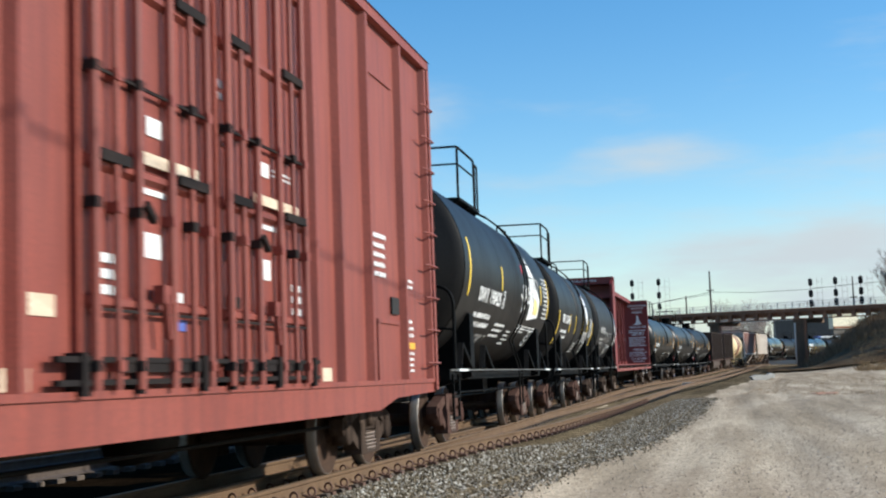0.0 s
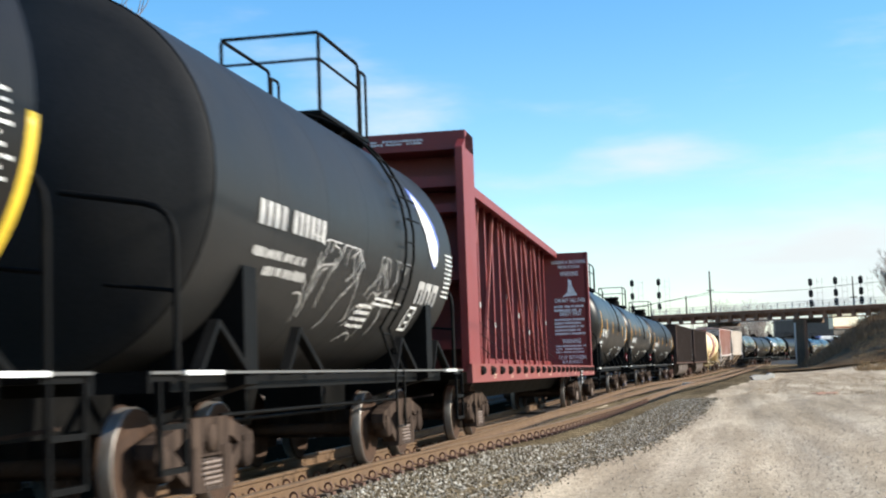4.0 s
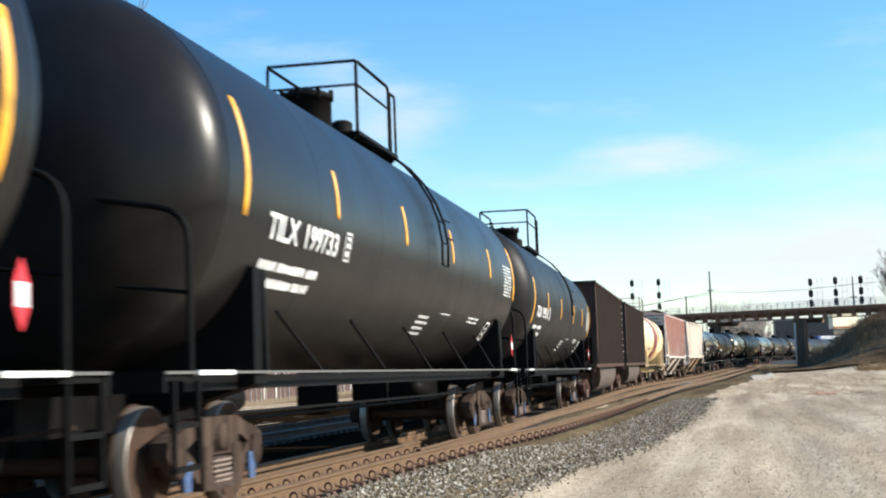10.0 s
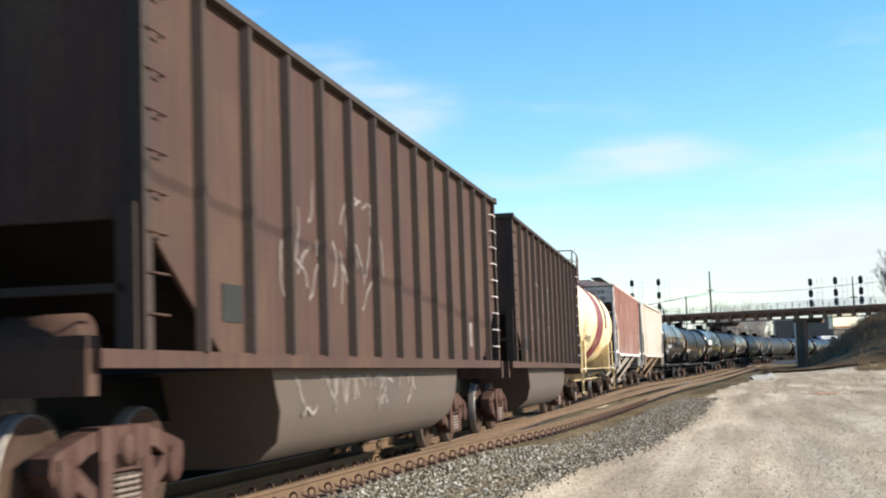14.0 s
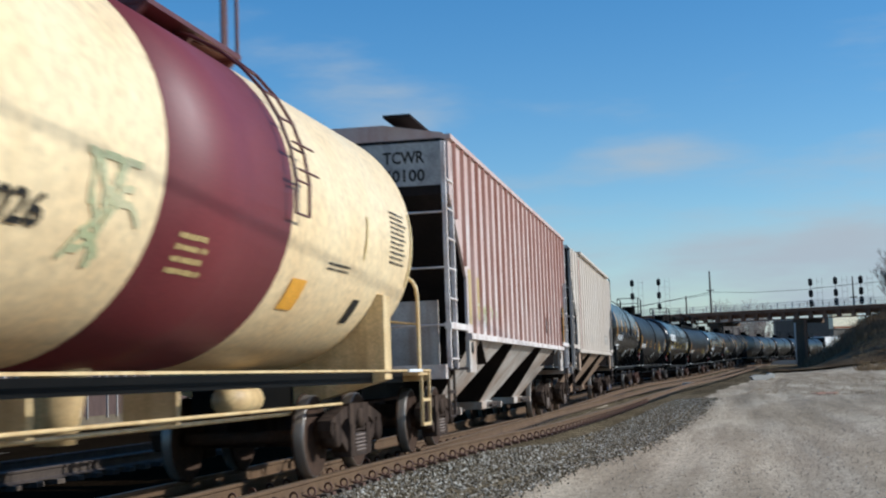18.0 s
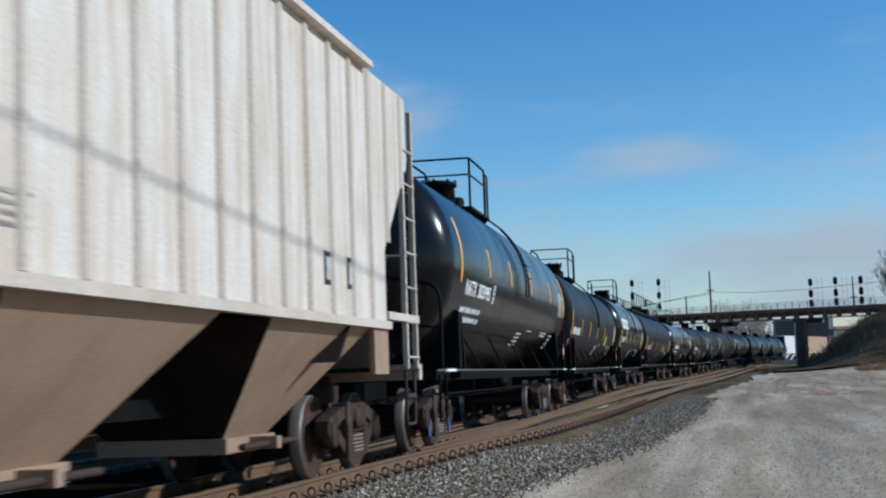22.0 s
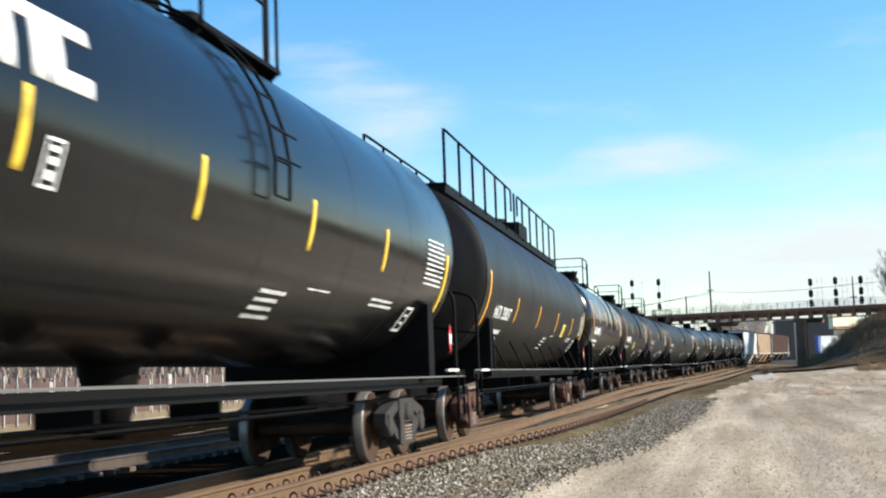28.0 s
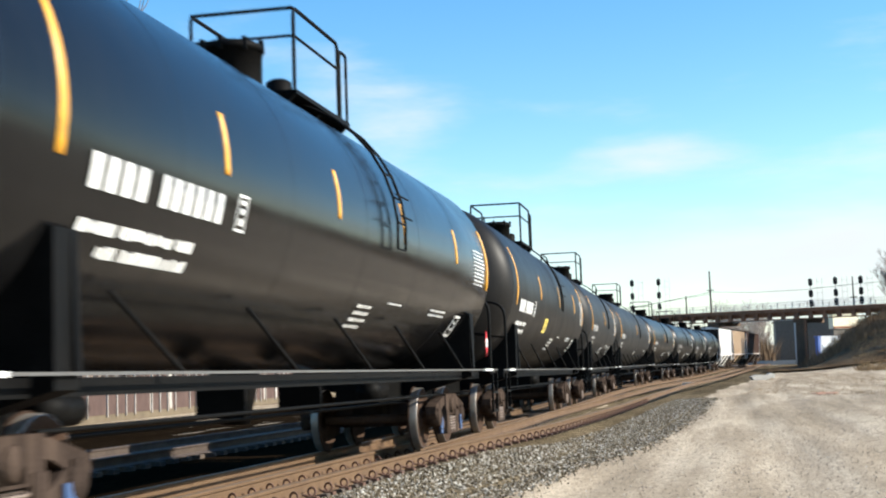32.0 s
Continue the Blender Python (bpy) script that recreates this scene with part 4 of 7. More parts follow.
            g.pipe([(sx * 1.46, e - sg * 0.95, 1.75), (sx * 0.9, e - sg * 0.95, 1.82)], 0.017, 6)
            part("end_handrail", g, steel, car)
            g = Shape()
            for yy in (e - sg * 0.55, e - sg * 1.0):
                g.bar((sx * 1.49, yy, 1.10), (sx * 1.49, yy, 0.45), 0.035)
            for zz in (0.47, 0.78):
                g.bar((sx * 1.49, e - sg * 0.55, zz), (sx * 1.49, e - sg * 1.0, zz), 0.04)
            part("step", g, steel, car)
            part("corner_plate", Shape().box(min(sx * 1.47, sx * 1.515), max(sx * 1.47, sx * 1.515), min(e - sg * 1.0, e - sg * 1.75), max(e - sg * 1.0, e - sg * 1.75), 1.14, 1.175), WHITE_MARK, car, "white corner plate")
        if gussets:
            for sx in (-1, 1):
                for dy in (0.0, 2.1):
                    yb = e - sg * (1.9 + dy)
                    for q in (-1, 1):
                        part("saddle_brace", Shape().bar((sx * 1.44, yb + q * 0.55, 1.15), (sx * 1.38, yb, 1.56), 0.09, 0.05), steel, car)
        elif straps:
            for sx in (-1, 1):
                g = Shape()
                yb = e - sg * 2.55
                g.bar((sx * 1.46, yb - sg * 0.10, 1.16), (sx * 1.43, yb - sg * 0.10, 2.02), 0.07, 0.05)
                part("saddle_post", g, steel, car)
    # side rails, straps
    for sx in (-1, 1):
        g = Shape()
        g.box(min(sx * 1.465, sx * 1.495), max(sx * 1.465, sx * 1.495), -half + 0.42, half - 0.42, rail_z - 0.022, rail_z)
        part("side_rail", g, edge, car)
        part("side_channel", Shape().box(min(sx * 1.26, sx * 1.30), max(sx * 1.26, sx * 1.30), -half + 1.2, half - 1.2, rail_z - 0.15, rail_z - 0.03), BLACK_STEEL, car)
        if straps:
            n = max(3, int((L - 6.5) / 2.1))
            for k in range(n):
                y = -half + 3.9 + (L - 7.8) * k / (n - 1)
                g = Shape().bar((sx * 1.30, y - 0.45, 1.72), (sx * 1.475, y + 0.40, 1.16), 0.03, 0.022)
                part("strap", g, steel, car)
    # brake gear and outlet below
    g = Shape()
    g.lathe([(-0.3, 0.0), (-0.3, 0.13), (0.3, 0.13), (0.3, 0.0)], "y", (0.45, -half + 4.3, 0.92), 12)
    g.lathe([(-0.4, 0.0), (-0.38, 0.15), (0.38, 0.15), (0.4, 0.0)], "y", (0.35, half - 4.6, 0.9), 12)
    g.pipe([(0.62, -half + 2.4, 0.72), (0.62, half - 2.4, 0.72)], 0.022, 6)
    g.pipe([(1.0, -half + 3.0, 0.80), (1.0, half - 3.0, 0.80)], 0.018, 6)
    g.box(0.3, 0.8, -1.9, -1.84, 0.74, 1.02)
    g.box(0.3, 0.8, 0.6, 0.66, 0.74, 1.02)
    part("brake_gear", g, CREAM_STEEL if steel is CREAM_STEEL else BLACK_STEEL, car)
    part("bottom_outlet", Shape().lathe([(0.62, 0.10), (0.62, 0.16), (0.9, 0.22), (cz - r + 0.05, 0.3)], "z", (0, 0, 0), 12), steel, car)
    # top platform with manway
    ys, kind = platform[0] * L - half, platform[1]
    top = cz + r
    if kind == "short":
        part("top_platform", Shape().box(-0.66, 0.66, ys - 1.15, ys + 1.15, top + 0.03, top + 0.08), top_steel or steel, car)
        for yy in (ys - 1.1, ys, ys + 1.1):
            part("platform_bracket", Shape().prism([(-0.64, top + 0.03), (0.64, top + 0.03), (0.5, top - 0.10), (-0.5, top - 0.10)], "y", yy - 0.03, yy + 0.03), top_steel or steel, car)
        for sx in (-1, 1):
            g = Shape()
            g.pipe(rounded([(sx * 0.63, ys - 1.12, top + 0.05), (sx * 0.63, ys - 1.12, top + 1.05), (sx * 0.63, ys + 0.72, top + 1.05), (sx * 0.63, ys + 0.72, top + 0.05)], 0.1), 0.024, 6)
            g.pipe([(sx * 0.63, ys - 1.12, top + 0.72), (sx * 0.63, ys + 0.72, top + 0.72)], 0.018, 6)
            g.pipe(rounded([(sx * 0.63, ys + 0.80, top + 0.05), (sx * 0.63, ys + 0.80, top + 0.98), (sx * 0.63, ys + 1.12, top + 0.98), (sx * 0.63, ys + 1.12, top + 0.05)], 0.07), 0.022, 6)
            part("guard_rail", g, top_steel or steel, car)
        g = Shape()
        for yy in (ys - 1.12,):
            g.pipe([(-0.63, yy, top + 1.05), (0.63, yy, top + 1.05)], 0.022, 6)
            g.pipe([(-0.63, yy, top + 0.72), (0.63, yy, top + 0.72)], 0.018, 6)
        part("guard_rail", g, top_steel or steel, car)
        if dome:
            g = Shape().lathe([(-0.06, 0.34), (0.40, 0.34), (0.40, 0.37), (0.47, 0.37), (0.50, 0.30), (0.51, 0.0)], "z", (0.1, ys - 1.75, top), 18)
            for k in range(8):
                t = 2 * math.pi * k / 8
                g.box(0.1 + 0.35 * math.cos(t) - 0.025, 0.1 + 0.35 * math.cos(t) + 0.025, ys - 1.75 + 0.35 * math.sin(t) - 0.025, ys - 1.75 + 0.35 * math.sin(t) + 0.025, top + 0.38, top + 0.52)
            part("manway", g, top_steel or steel, car)
            g = Shape().lathe([(-0.05, 0.16), (0.22, 0.16), (0.26, 0.1), (0.27, 0.0)], "z", (0.25, ys - 0.55, top + 0.08), 12)
            part("valve", g, top_steel or steel, car)
            part("valve", Shape().lathe([(-0.05, 0.10), (0.16, 0.10), (0.2, 0.0)], "z", (-0.25, ys + 0.3, top + 0.08), 10), top_steel or steel, car)
    else:
        a, b = kind
        ya, yb = Y(a), Y(b)
        g = Shape().box(-0.72, 0.72, ya, yb, top - 0.08, top + 0.10)
        part("top_platform", g, top_steel or steel, car)
        for sx in (-1, 1):
            g = Shape()
            n = int((yb - ya) / 1.5)
            for k in range(n + 1):
                yy = ya + (yb - ya) * k / n
                g.bar((sx * 0.72, yy, top + 0.02), (sx * 0.72, yy, top + 1.05), 0.045)
            for zz in (top + 1.05,):
                g.pipe(rounded([(sx * 0.72, ya, zz - 0.4), (sx * 0.72, ya, zz), (sx * 0.72, ya + (yb - ya) * 0.47, zz), (sx * 0.72, ya + (yb - ya) * 0.47, zz - 0.5)], 0.12), 0.024, 6)
                g.pipe(rounded([(sx * 0.72, ya + (yb - ya) * 0.53, zz - 0.5), (sx * 0.72, ya + (yb - ya) * 0.53, zz), (sx * 0.72, yb, zz), (sx * 0.72, yb, zz - 0.4)], 0.12), 0.024, 6)
            part("guard_rail", g, top_steel or steel, car)
        g = Shape().box(-0.75, 0.75, ys - 0.9, ys + 0.7, top + 0.06, top + 0.42)
        g.lathe([(0.4, 0.3), (0.6, 0.3), (0.62, 0.0)], "z", (0, ys, top), 14)
        part("valve_box", g, top_steel or steel, car)
        g = Shape()
        for k in range(4):
            yy = ys - 2.6 + 0.3 * k
            g.pipe(rounded([(0.2, yy, top + 0.1), (0.2, yy, top + 0.4), (0.2, yy + 0.25, top + 0.4), (0.2, yy + 0.25, top + 0.1)], 0.08), 0.02, 6)
        part("pipework", g, top_steel or steel, car)
    # side ladders that follow the shell
    yl = L * ladder - half
    for sx in (-1, 1) if kind == "short" else ():
        g = Shape()
        pts = []
        for k in range(12):
            t = radians(-38 + 115 * k / 11)
            pts.append((math.cos(t) * (r + 0.10), cz + math.sin(t) * (r + 0.10)))
        # newer cars have a short ladder on the upper shell only
        pts = [(1.50, 0.5), (1.50, 1.14)] + [p for p in pts if p[1] > 1.3] if gussets else [p for p in pts if p[1] > 2.5]
        for dy in (-0.20, 0.20):
            g.pipe([(sx * a, yl + dy, b) for a, b in pts], 0.018, 5)
        rungs = 14 if gussets else 8
        for k in range(rungs + 1):
            f = k / rungs * (len(pts) - 1)
            i = min(int(f), len(pts) - 2)
            a = pts[i][0] + (pts[i + 1][0] - pts[i][0]) * (f - i)
            b = pts[i][1] + (pts[i + 1][1] - pts[i][1]) * (f - i)
            g.pipe([(sx * a, yl - 0.2, b), (sx * a, yl + 0.2, b)], 0.012, 5)
        for b in (2.95, 3.2):
            xx = math.sqrt((r + 0.16) ** 2 - (b - cz) ** 2)
            g.pipe([(sx * xx, yl - 0.3, b), (sx * xx, yl + 0.3, b)], 0.012, 5)
        part("ladder", g, top_steel or steel, car)
    # reflective strips and markings
    for k, s in enumerate(strips):
        end = end_strips and k in (0, len(strips) - 1)
        w = 0.10 if end else 0.085
        z0, z1 = strip_z[0] if end else strip_z[1]
        part("reflective_strip", curved(Shape(), Y(s) - w / 2, Y(s) + w / 2, z0, z1, r, cz, 0.007, 10), strip_mat, car)
    if rear_data:
        g = Shape()
        d0, d1, e0, e1 = data or (L - head - 0.95, L - head - 0.12, 2.42, 3.1)
        bars(g, rng, Y(d0), Y(d1), e0, e1, 10, on(0.009), fill=0.42, words=(3, 5))
        tagged(part("data_stencil", g, WHITE_MARK, car, "rows of small white stencilled data"), kind="stuff")
        g = Shape()
        m = 0.52 * L
        for a, b, z0, z1, n in ((m, m + 0.75, 1.64, 1.93, 4), (m + 1.25, m + 2.05, 1.955, 1.995, 1), (L - 5.3, L - 4.2, 1.90, 2.02, 2)):
            bars(g, rng, Y(a), Y(b), z0, z1, n, on(0.009), words=(1, 2), fill=0.5)
        for a, b, z0, z1 in ((3.45, 3.08, 1.68, 1.71), (3.45, 3.08, 1.95, 1.98), (3.45, 3.41, 1.71, 1.95), (3.12, 3.08, 1.71, 1.95), (3.34, 3.2, 1.77, 1.80), (3.34, 3.2, 1.86, 1.89)):
            g.add([on(0.009)(Y(L - q), z) for q, z in ((a, z0), (b, z0), (b, z1), (a, z1))], [(0, 1, 2, 3)])
        tagged(part("small_stencil", g, WHITE_MARK, car, "small white stencilled notes"), kind="stuff")
    if diamond:
        g = Shape()
        yb = half - 1.55
        hexa = [(-0.08, 0.0), (-0.08, 0.07), (0.0, 0.21), (0.08, 0.07), (0.08, 0.0)]
        for sg in (1, -1):
            g.prism([(yb + a * sg, 1.60 + b * sg) for a, b in hexa], "x", 1.505, 1.513, mat=0)
        g.box(1.505, 1.516, yb - 0.07, yb + 0.07, 1.53, 1.67, mat=1)
        part("hazard_placard", g, (RED_MARK, WHITE_MARK), car, "red and white hazard placard")
    if marks:
        marks(car, Y, on, rng)
    return car


def stencil(car, on, text, y0, y1, z, h, mat=None, label=""):
    part("car_number", write(Shape(), text, y0, z, y1 - y0, h, on(0.014)), mat or WHITE_MARK, car, label or "large white stencilled number")


def note_rows(car, on, rng, y0, y1, z0, z1, rows, mat=None, words=(2, 4), fill=0.5):
    tagged(part("stencil_text", bars(Shape(), rng, y0, y1, z0, z1, rows, on(0.009), words=words, fill=fill), mat or WHITE_MARK, car, "rows of small stencilled writing"), kind="stuff")


def patch(on, y0, y1, z0, z1, off=0.010, n=5):
    """A small painted sign that lies on the shell."""
    v = [on(off)(y, z0 + (z1 - z0) * i / n) for i in range(n + 1) for y in (y0, y1)]
    return Shape().add(v, [(2 * i, 2 * i + 1, 2 * i + 3, 2 * i + 2) for i in range(n)], True)


def blob(car, Y, on, cols, mat, label, name="graffiti", off=0.010):
    """A sprayed or painted patch on the shell: columns of (length, low, high)."""
    v, f = [], []
    for s, lo, hi in cols:
        for i in range(7):
            v.append(on(off)(Y(s), lo + (hi - lo) * i / 6))
    for k in range(len(cols) - 1):
        for i in range(6):
            a, b = 7 * k + i, 7 * k + 7 + i
            f.append((a, b, b + 1, a + 1))
    part(name, Shape().add(v, f, True), mat, car, label)


def strokes(car, on, rng, y0, y1, z0, z1, count, mat, label, width=0.035, off=0.010):
    """Hand-sprayed lines."""
    g = Shape()
    for _ in range(count):
        y, z = rng.uniform(y0, y1), rng.uniform(z0, z1)
        a = rng.uniform(0.3, 2.6)
        pts = []
        for k in range(6):
            pts.append((y, min(max(z, z0), z1)))
            y += 0.11 * math.cos(a)
            z += 0.11 * math.sin(a)
            a += rng.uniform(-0.7, 0.7)
        for (ya, za), (yb, zb) in zip(pts, pts[1:]):
            d = math.hypot(yb - ya, zb - za) or 1
            ny, nz = -(zb - za) / d * width / 2, (yb - ya) / d * width / 2
            q = [(ya + ny, za + nz), (ya - ny, za - nz), (yb - ny, zb - nz), (yb + ny, zb + nz)]
            g.add([on(off)(*p) for p in q], [(0, 1, 2, 3)], False)
    tagged(part("graffiti", g, mat, car, label), kind="stuff")


# ---- the cars, from the leading one ----
def number_marks(code, number, s=(2.65, 4.85), z=2.31, h=0.225, more=None, box=0.28):
    """Reporting marks, the small framed box behind them and two rows of writing below."""
    def make(car, Y, on, rng):
        a, b = s
        if code:
            stencil(car, on, code, Y(a), Y(a + (b - a) * 0.40), z, h)
            stencil(car, on, number, Y(a + (b - a) * 0.47), Y(b), z, h)
        else:
            for f0, f1 in ((0.0, 0.068), (0.10, 0.168), (0.20, 0.268), (0.30, 0.368), (0.47, 0.532), (0.56, 0.622), (0.65, 0.712), (0.74, 0.802), (0.83, 0.892), (0.92, 0.982)):
                part("number_block", patch(on, Y(a + (b - a) * f0), Y(a + (b - a) * f1), z, z + h), WHITE_MARK if code == "" else FADED_MARK, car, "white block of a blurred number")
        if box and code is not None:
            c, d = Y(b + box), Y(b + box + 0.22)
            g = Shape()
            for p, q, e, f in ((c, d, z - 0.02, z), (c, d, z + h + 0.03, z + h + 0.05), (c, c + 0.02, z, z + h + 0.03), (d - 0.02, d, z, z + h + 0.03), (c + 0.06, d - 0.06, z + 0.03, z + 0.085), (c + 0.06, d - 0.06, z + 0.12, z + 0.165), (c + 0.06, d - 0.06, z + 0.195, z + 0.23)):
                g.add([on(0.009)(*k) for k in ((p, e), (q, e), (q, f), (p, f))], [(0, 1, 2, 3)])
            tagged(part("framed_note", g, WHITE_MARK, car, "small white framed notice"), kind="stuff")
        m = WHITE_MARK if code is not None else FADED_MARK
        note_rows(car, on, rng, Y(a), Y(b - 0.3), z - 0.27, z - 0.17, 1, m, words=(3, 4), fill=0.8)
        note_rows(car, on, rng, Y(a + 0.4), Y(b - 0.3), z - 0.41, z - 0.31, 1, m, words=(3, 4), fill=0.8)
        if more:
            more(car, Y, on, rng)
    return make


def flat(x):
    return lambda y, z: (x, y, z)


def boxcar():
    s0, s1 = 1.2, 18.9
    car, half = new_car("boxcar", "sunfaded red steel boxcar with double plug doors", "boxcar", s0, s1, truck=2.6)
    Y = lambda s: s + 0.62 - s0 - half
    rng = random.Random(5)
    a, b, x, zb, zt = Y(1.75), Y(17.3), 1.50, 1.02, 5.22
    g = Shape()
    g.prism([(-x, zb), (x, zb), (x, zt), (x - 0.05, zt + 0.05), (0, zt + 0.22), (-x + 0.05, zt + 0.05), (-x, zt)], "y", a, b)
    part("body", g, BOX_RED, car)
    g = Shape()
    for sx in (-1, 1):
        g.box(min(sx * 1.46, sx * 1.60), max(sx * 1.46, sx * 1.60), a - 0.02, b + 0.02, zt - 0.06, zt + 0.06)
    g.prism([(-1.62, zt + 0.055), (1.62, zt + 0.055), (0, zt + 0.27), ], "y", a - 0.04, b + 0.04)
    part("roof", g, BOX_RED, car)
    for sx in (-1, 1):
        part("side_sill", Shape().prism([(a, 1.02), (a, 0.88), (Y(3.9), 0.86), (Y(4.6), 0.72), (Y(14.4), 0.72), (Y(15.2), 0.84), (b, 0.88), (b, 1.02)], "x", sx * 1.50 - 0.06, sx * 1.50 + 0.06), BOX_RED, car, "deep red side sill")
        part("sill_lip", Shape().box(sx * 1.535 - 0.045, sx * 1.535 + 0.045, a, b, 1.0, 1.05), BOX_RED, car)
    part("underframe", Shape().box(-0.35, 0.35, Y(1.2), Y(17.7), 0.72, 1.0), BLACK_STEEL, car)
    # outside posts
    for s in (2.0, 3.2, 4.3, 5.4, 6.55, 12.1, 13.0, 14.15, 15.75, 17.15):
        y = Y(s)
        part("side_post", Shape().prism([(1.50, y - 0.085), (1.585, y - 0.045), (1.585, y + 0.045), (1.50, y + 0.085)], "z", 1.05, zt - 0.05), BOX_RED, car)
    part("corner_post", Shape().box(1.44, 1.60, Y(17.22), Y(17.34), 0.9, zt + 0.04), BOX_RED, car)
    # doors
    for d0, d1 in ((7.25, 9.32), (9.55, 11.70)):
        door = part("plug_door", Shape().box(1.48, 1.555, Y(d0), Y(d1), 1.12, 4.98), BOX_RED, car)
        for z in (1.60, 2.47, 3.74, 4.60):
            part("door_rib", Shape().prism([(1.555, z - 0.05), (1.60, z - 0.02), (1.60, z + 0.02), (1.555, z + 0.05)], "y", Y(d0 + 0.06), Y(d1 - 0.06)), BOX_RED, door)
        for z in (2.51, 3.79):
            for a_, b_ in ((d0 + 0.15, d0 + 0.6), (d1 - 0.68, d1 - 0.1)):
                part("lock_bar", Shape().box(1.60, 1.645, Y(a_), Y(b_), z - 0.035, z + 0.035), SHADE_STEEL, door, "dark steel locking bar")
        for z in (1.55, 3.05):
            part("cross_rod", Shape().box(1.602, 1.622, Y(d0 + 0.1), Y(d1 - 0.1), z - 0.012, z + 0.008), SHADE_STEEL, door, "thin dark cross rod")
        for k, f in enumerate((0.05, 0.20, 0.36, 0.62, 0.80, 0.95)):
            y = Y(d0 + (d1 - d0) * f)
            part("lock_rod", Shape().pipe([(1.615, y, 1.05), (1.615, y, 5.02)], 0.026 if k in (1, 4) else 0.038, 7), BOX_RED, door)
            for z in (1.2, 2.2, 3.05, 4.7):
                part("rod_guide", Shape().box(1.555, 1.65, y - 0.045, y + 0.045, z - 0.035, z + 0.035), BOX_RED if k % 2 else SHADE_STEEL, door)
        ym = Y(d0 + 1.05)
        part("door_crank", Shape().box(1.60, 1.68, ym - 0.06, ym + 0.06, 1.62, 1.74).bar((1.66, ym, 1.68), (1.66, ym + 0.05, 1.38), 0.04), BOX_RED, door, "red steel door crank")
        part("door_handle", Shape().bar((1.66, ym - 0.16, 2.16), (1.66, ym - 0.30, 2.26), 0.05), SHADE_STEEL, door)
        part("stencil", Shape().box(1.601, 1.612, Y(d0 + 0.72), Y(d1 - 0.28), 2.545, 2.63), PALE_PLATE, door, "cream plate on the locking bar")
        for y0, y1, z0, z1 in ((0.88, 1.38, 2.44, 2.465), (0.88, 1.38, 2.36, 2.40), (0.88, 1.2, 1.93, 2.1)):
            part("stencil", Shape().box(1.556, 1.566, Y(d0 + y0), Y(d0 + y1), z0, z1), WHITE_MARK, door, "white stencilled patch")
    for y0, y1, z0, z1, m in ((8.25, 8.48, 2.77, 2.90, WHITE_MARK), (10.56, 10.76, 2.81, 2.93, WHITE_MARK), (9.61, 9.76, 3.38, 3.44, WHITE_MARK), (9.61, 9.76, 3.29, 3.34, WHITE_MARK), (9.68, 9.85, 2.92, 2.96, WHITE_MARK), (9.68, 9.85, 3.01, 3.03, WHITE_MARK), (9.68, 9.88, 2.02, 2.2, WHITE_MARK), (7.42, 7.72, 1.85, 1.91, WHITE_MARK), (7.42, 7.72, 1.75, 1.81, WHITE_MARK), (7.42, 7.72, 1.65, 1.71, WHITE_MARK), (8.46, 8.82, 1.65, 1.72, WHITE_MARK), (8.58, 8.87, 1.45, 1.53, BLUE_MARK), (9.70, 10.0, 1.66, 1.75, DARK_MARK), (11.32, 11.6, 1.87, 1.93, WHITE_MARK), (11.32, 11.6, 1.77, 1.83, WHITE_MARK), (11.32, 11.6, 1.66, 1.72, WHITE_MARK), (10.84, 11.14, 1.66, 1.71, WHITE_MARK)):
        part("stencil", Shape().box(1.556, 1.567, Y(y0), Y(y1), z0, z1), m, car, "small painted patch on the door")
    note_rows(car, flat_on(1.548), rng, Y(10.84), Y(11.56), 2.83, 2.92, 2, words=(1, 2))
    for a_, b_ in ((7.75, 9.1), (9.9, 11.5)):
        part("track_plate", Shape().box(1.56, 1.60, Y(a_), Y(b_), 1.16, 1.23), SHADE_STEEL, car, "dark steel track plate")
    for z in (1.10, 1.24):
        part("door_track", Shape().box(1.56, 1.61, Y(6.9), Y(12.0), z - 0.018, z + 0.018), SHADE_STEEL, car, "dark steel door track")
    part("door_track", Shape().box(1.56, 1.64, Y(6.9), Y(12.0), 4.99, 5.05), BOX_RED, car)
    for s in (7.2, 8.0, 9.1, 9.7, 10.8, 11.8):
        part("track_bracket", Shape().box(1.50, 1.63, Y(s) - 0.035, Y(s) + 0.035, 1.02, 1.28), SHADE_STEEL, car)
    # end ladder, small access door, stencils
    for k in range(9):
        z = 1.25 + 0.42 * k
        part("ladder_rung", Shape().pipe([(1.60, Y(16.75), z), (1.64, Y(16.80), z), (1.64, Y(17.3), z), (1.60, Y(17.36), z)], 0.013, 5), BOX_RED, car)
    part("card_board", Shape().box(1.505, 1.53, Y(15.2), Y(15.55), 1.82, 2.02), DARK_MARK, car, "black routing card board")
    part("panel_frame", Shape().box(1.505, 1.52, Y(14.55), Y(15.6), 1.70, 1.75).box(1.505, 1.52, Y(14.55), Y(14.62), 1.05, 1.72), BOX_RED, car)
    part("panel_frame", Shape().box(1.505, 1.52, Y(14.2), Y(15.5), 4.55, 4.62).box(1.505, 1.52, Y(14.2), Y(14.28), 4.2, 4.6), BOX_RED, car)
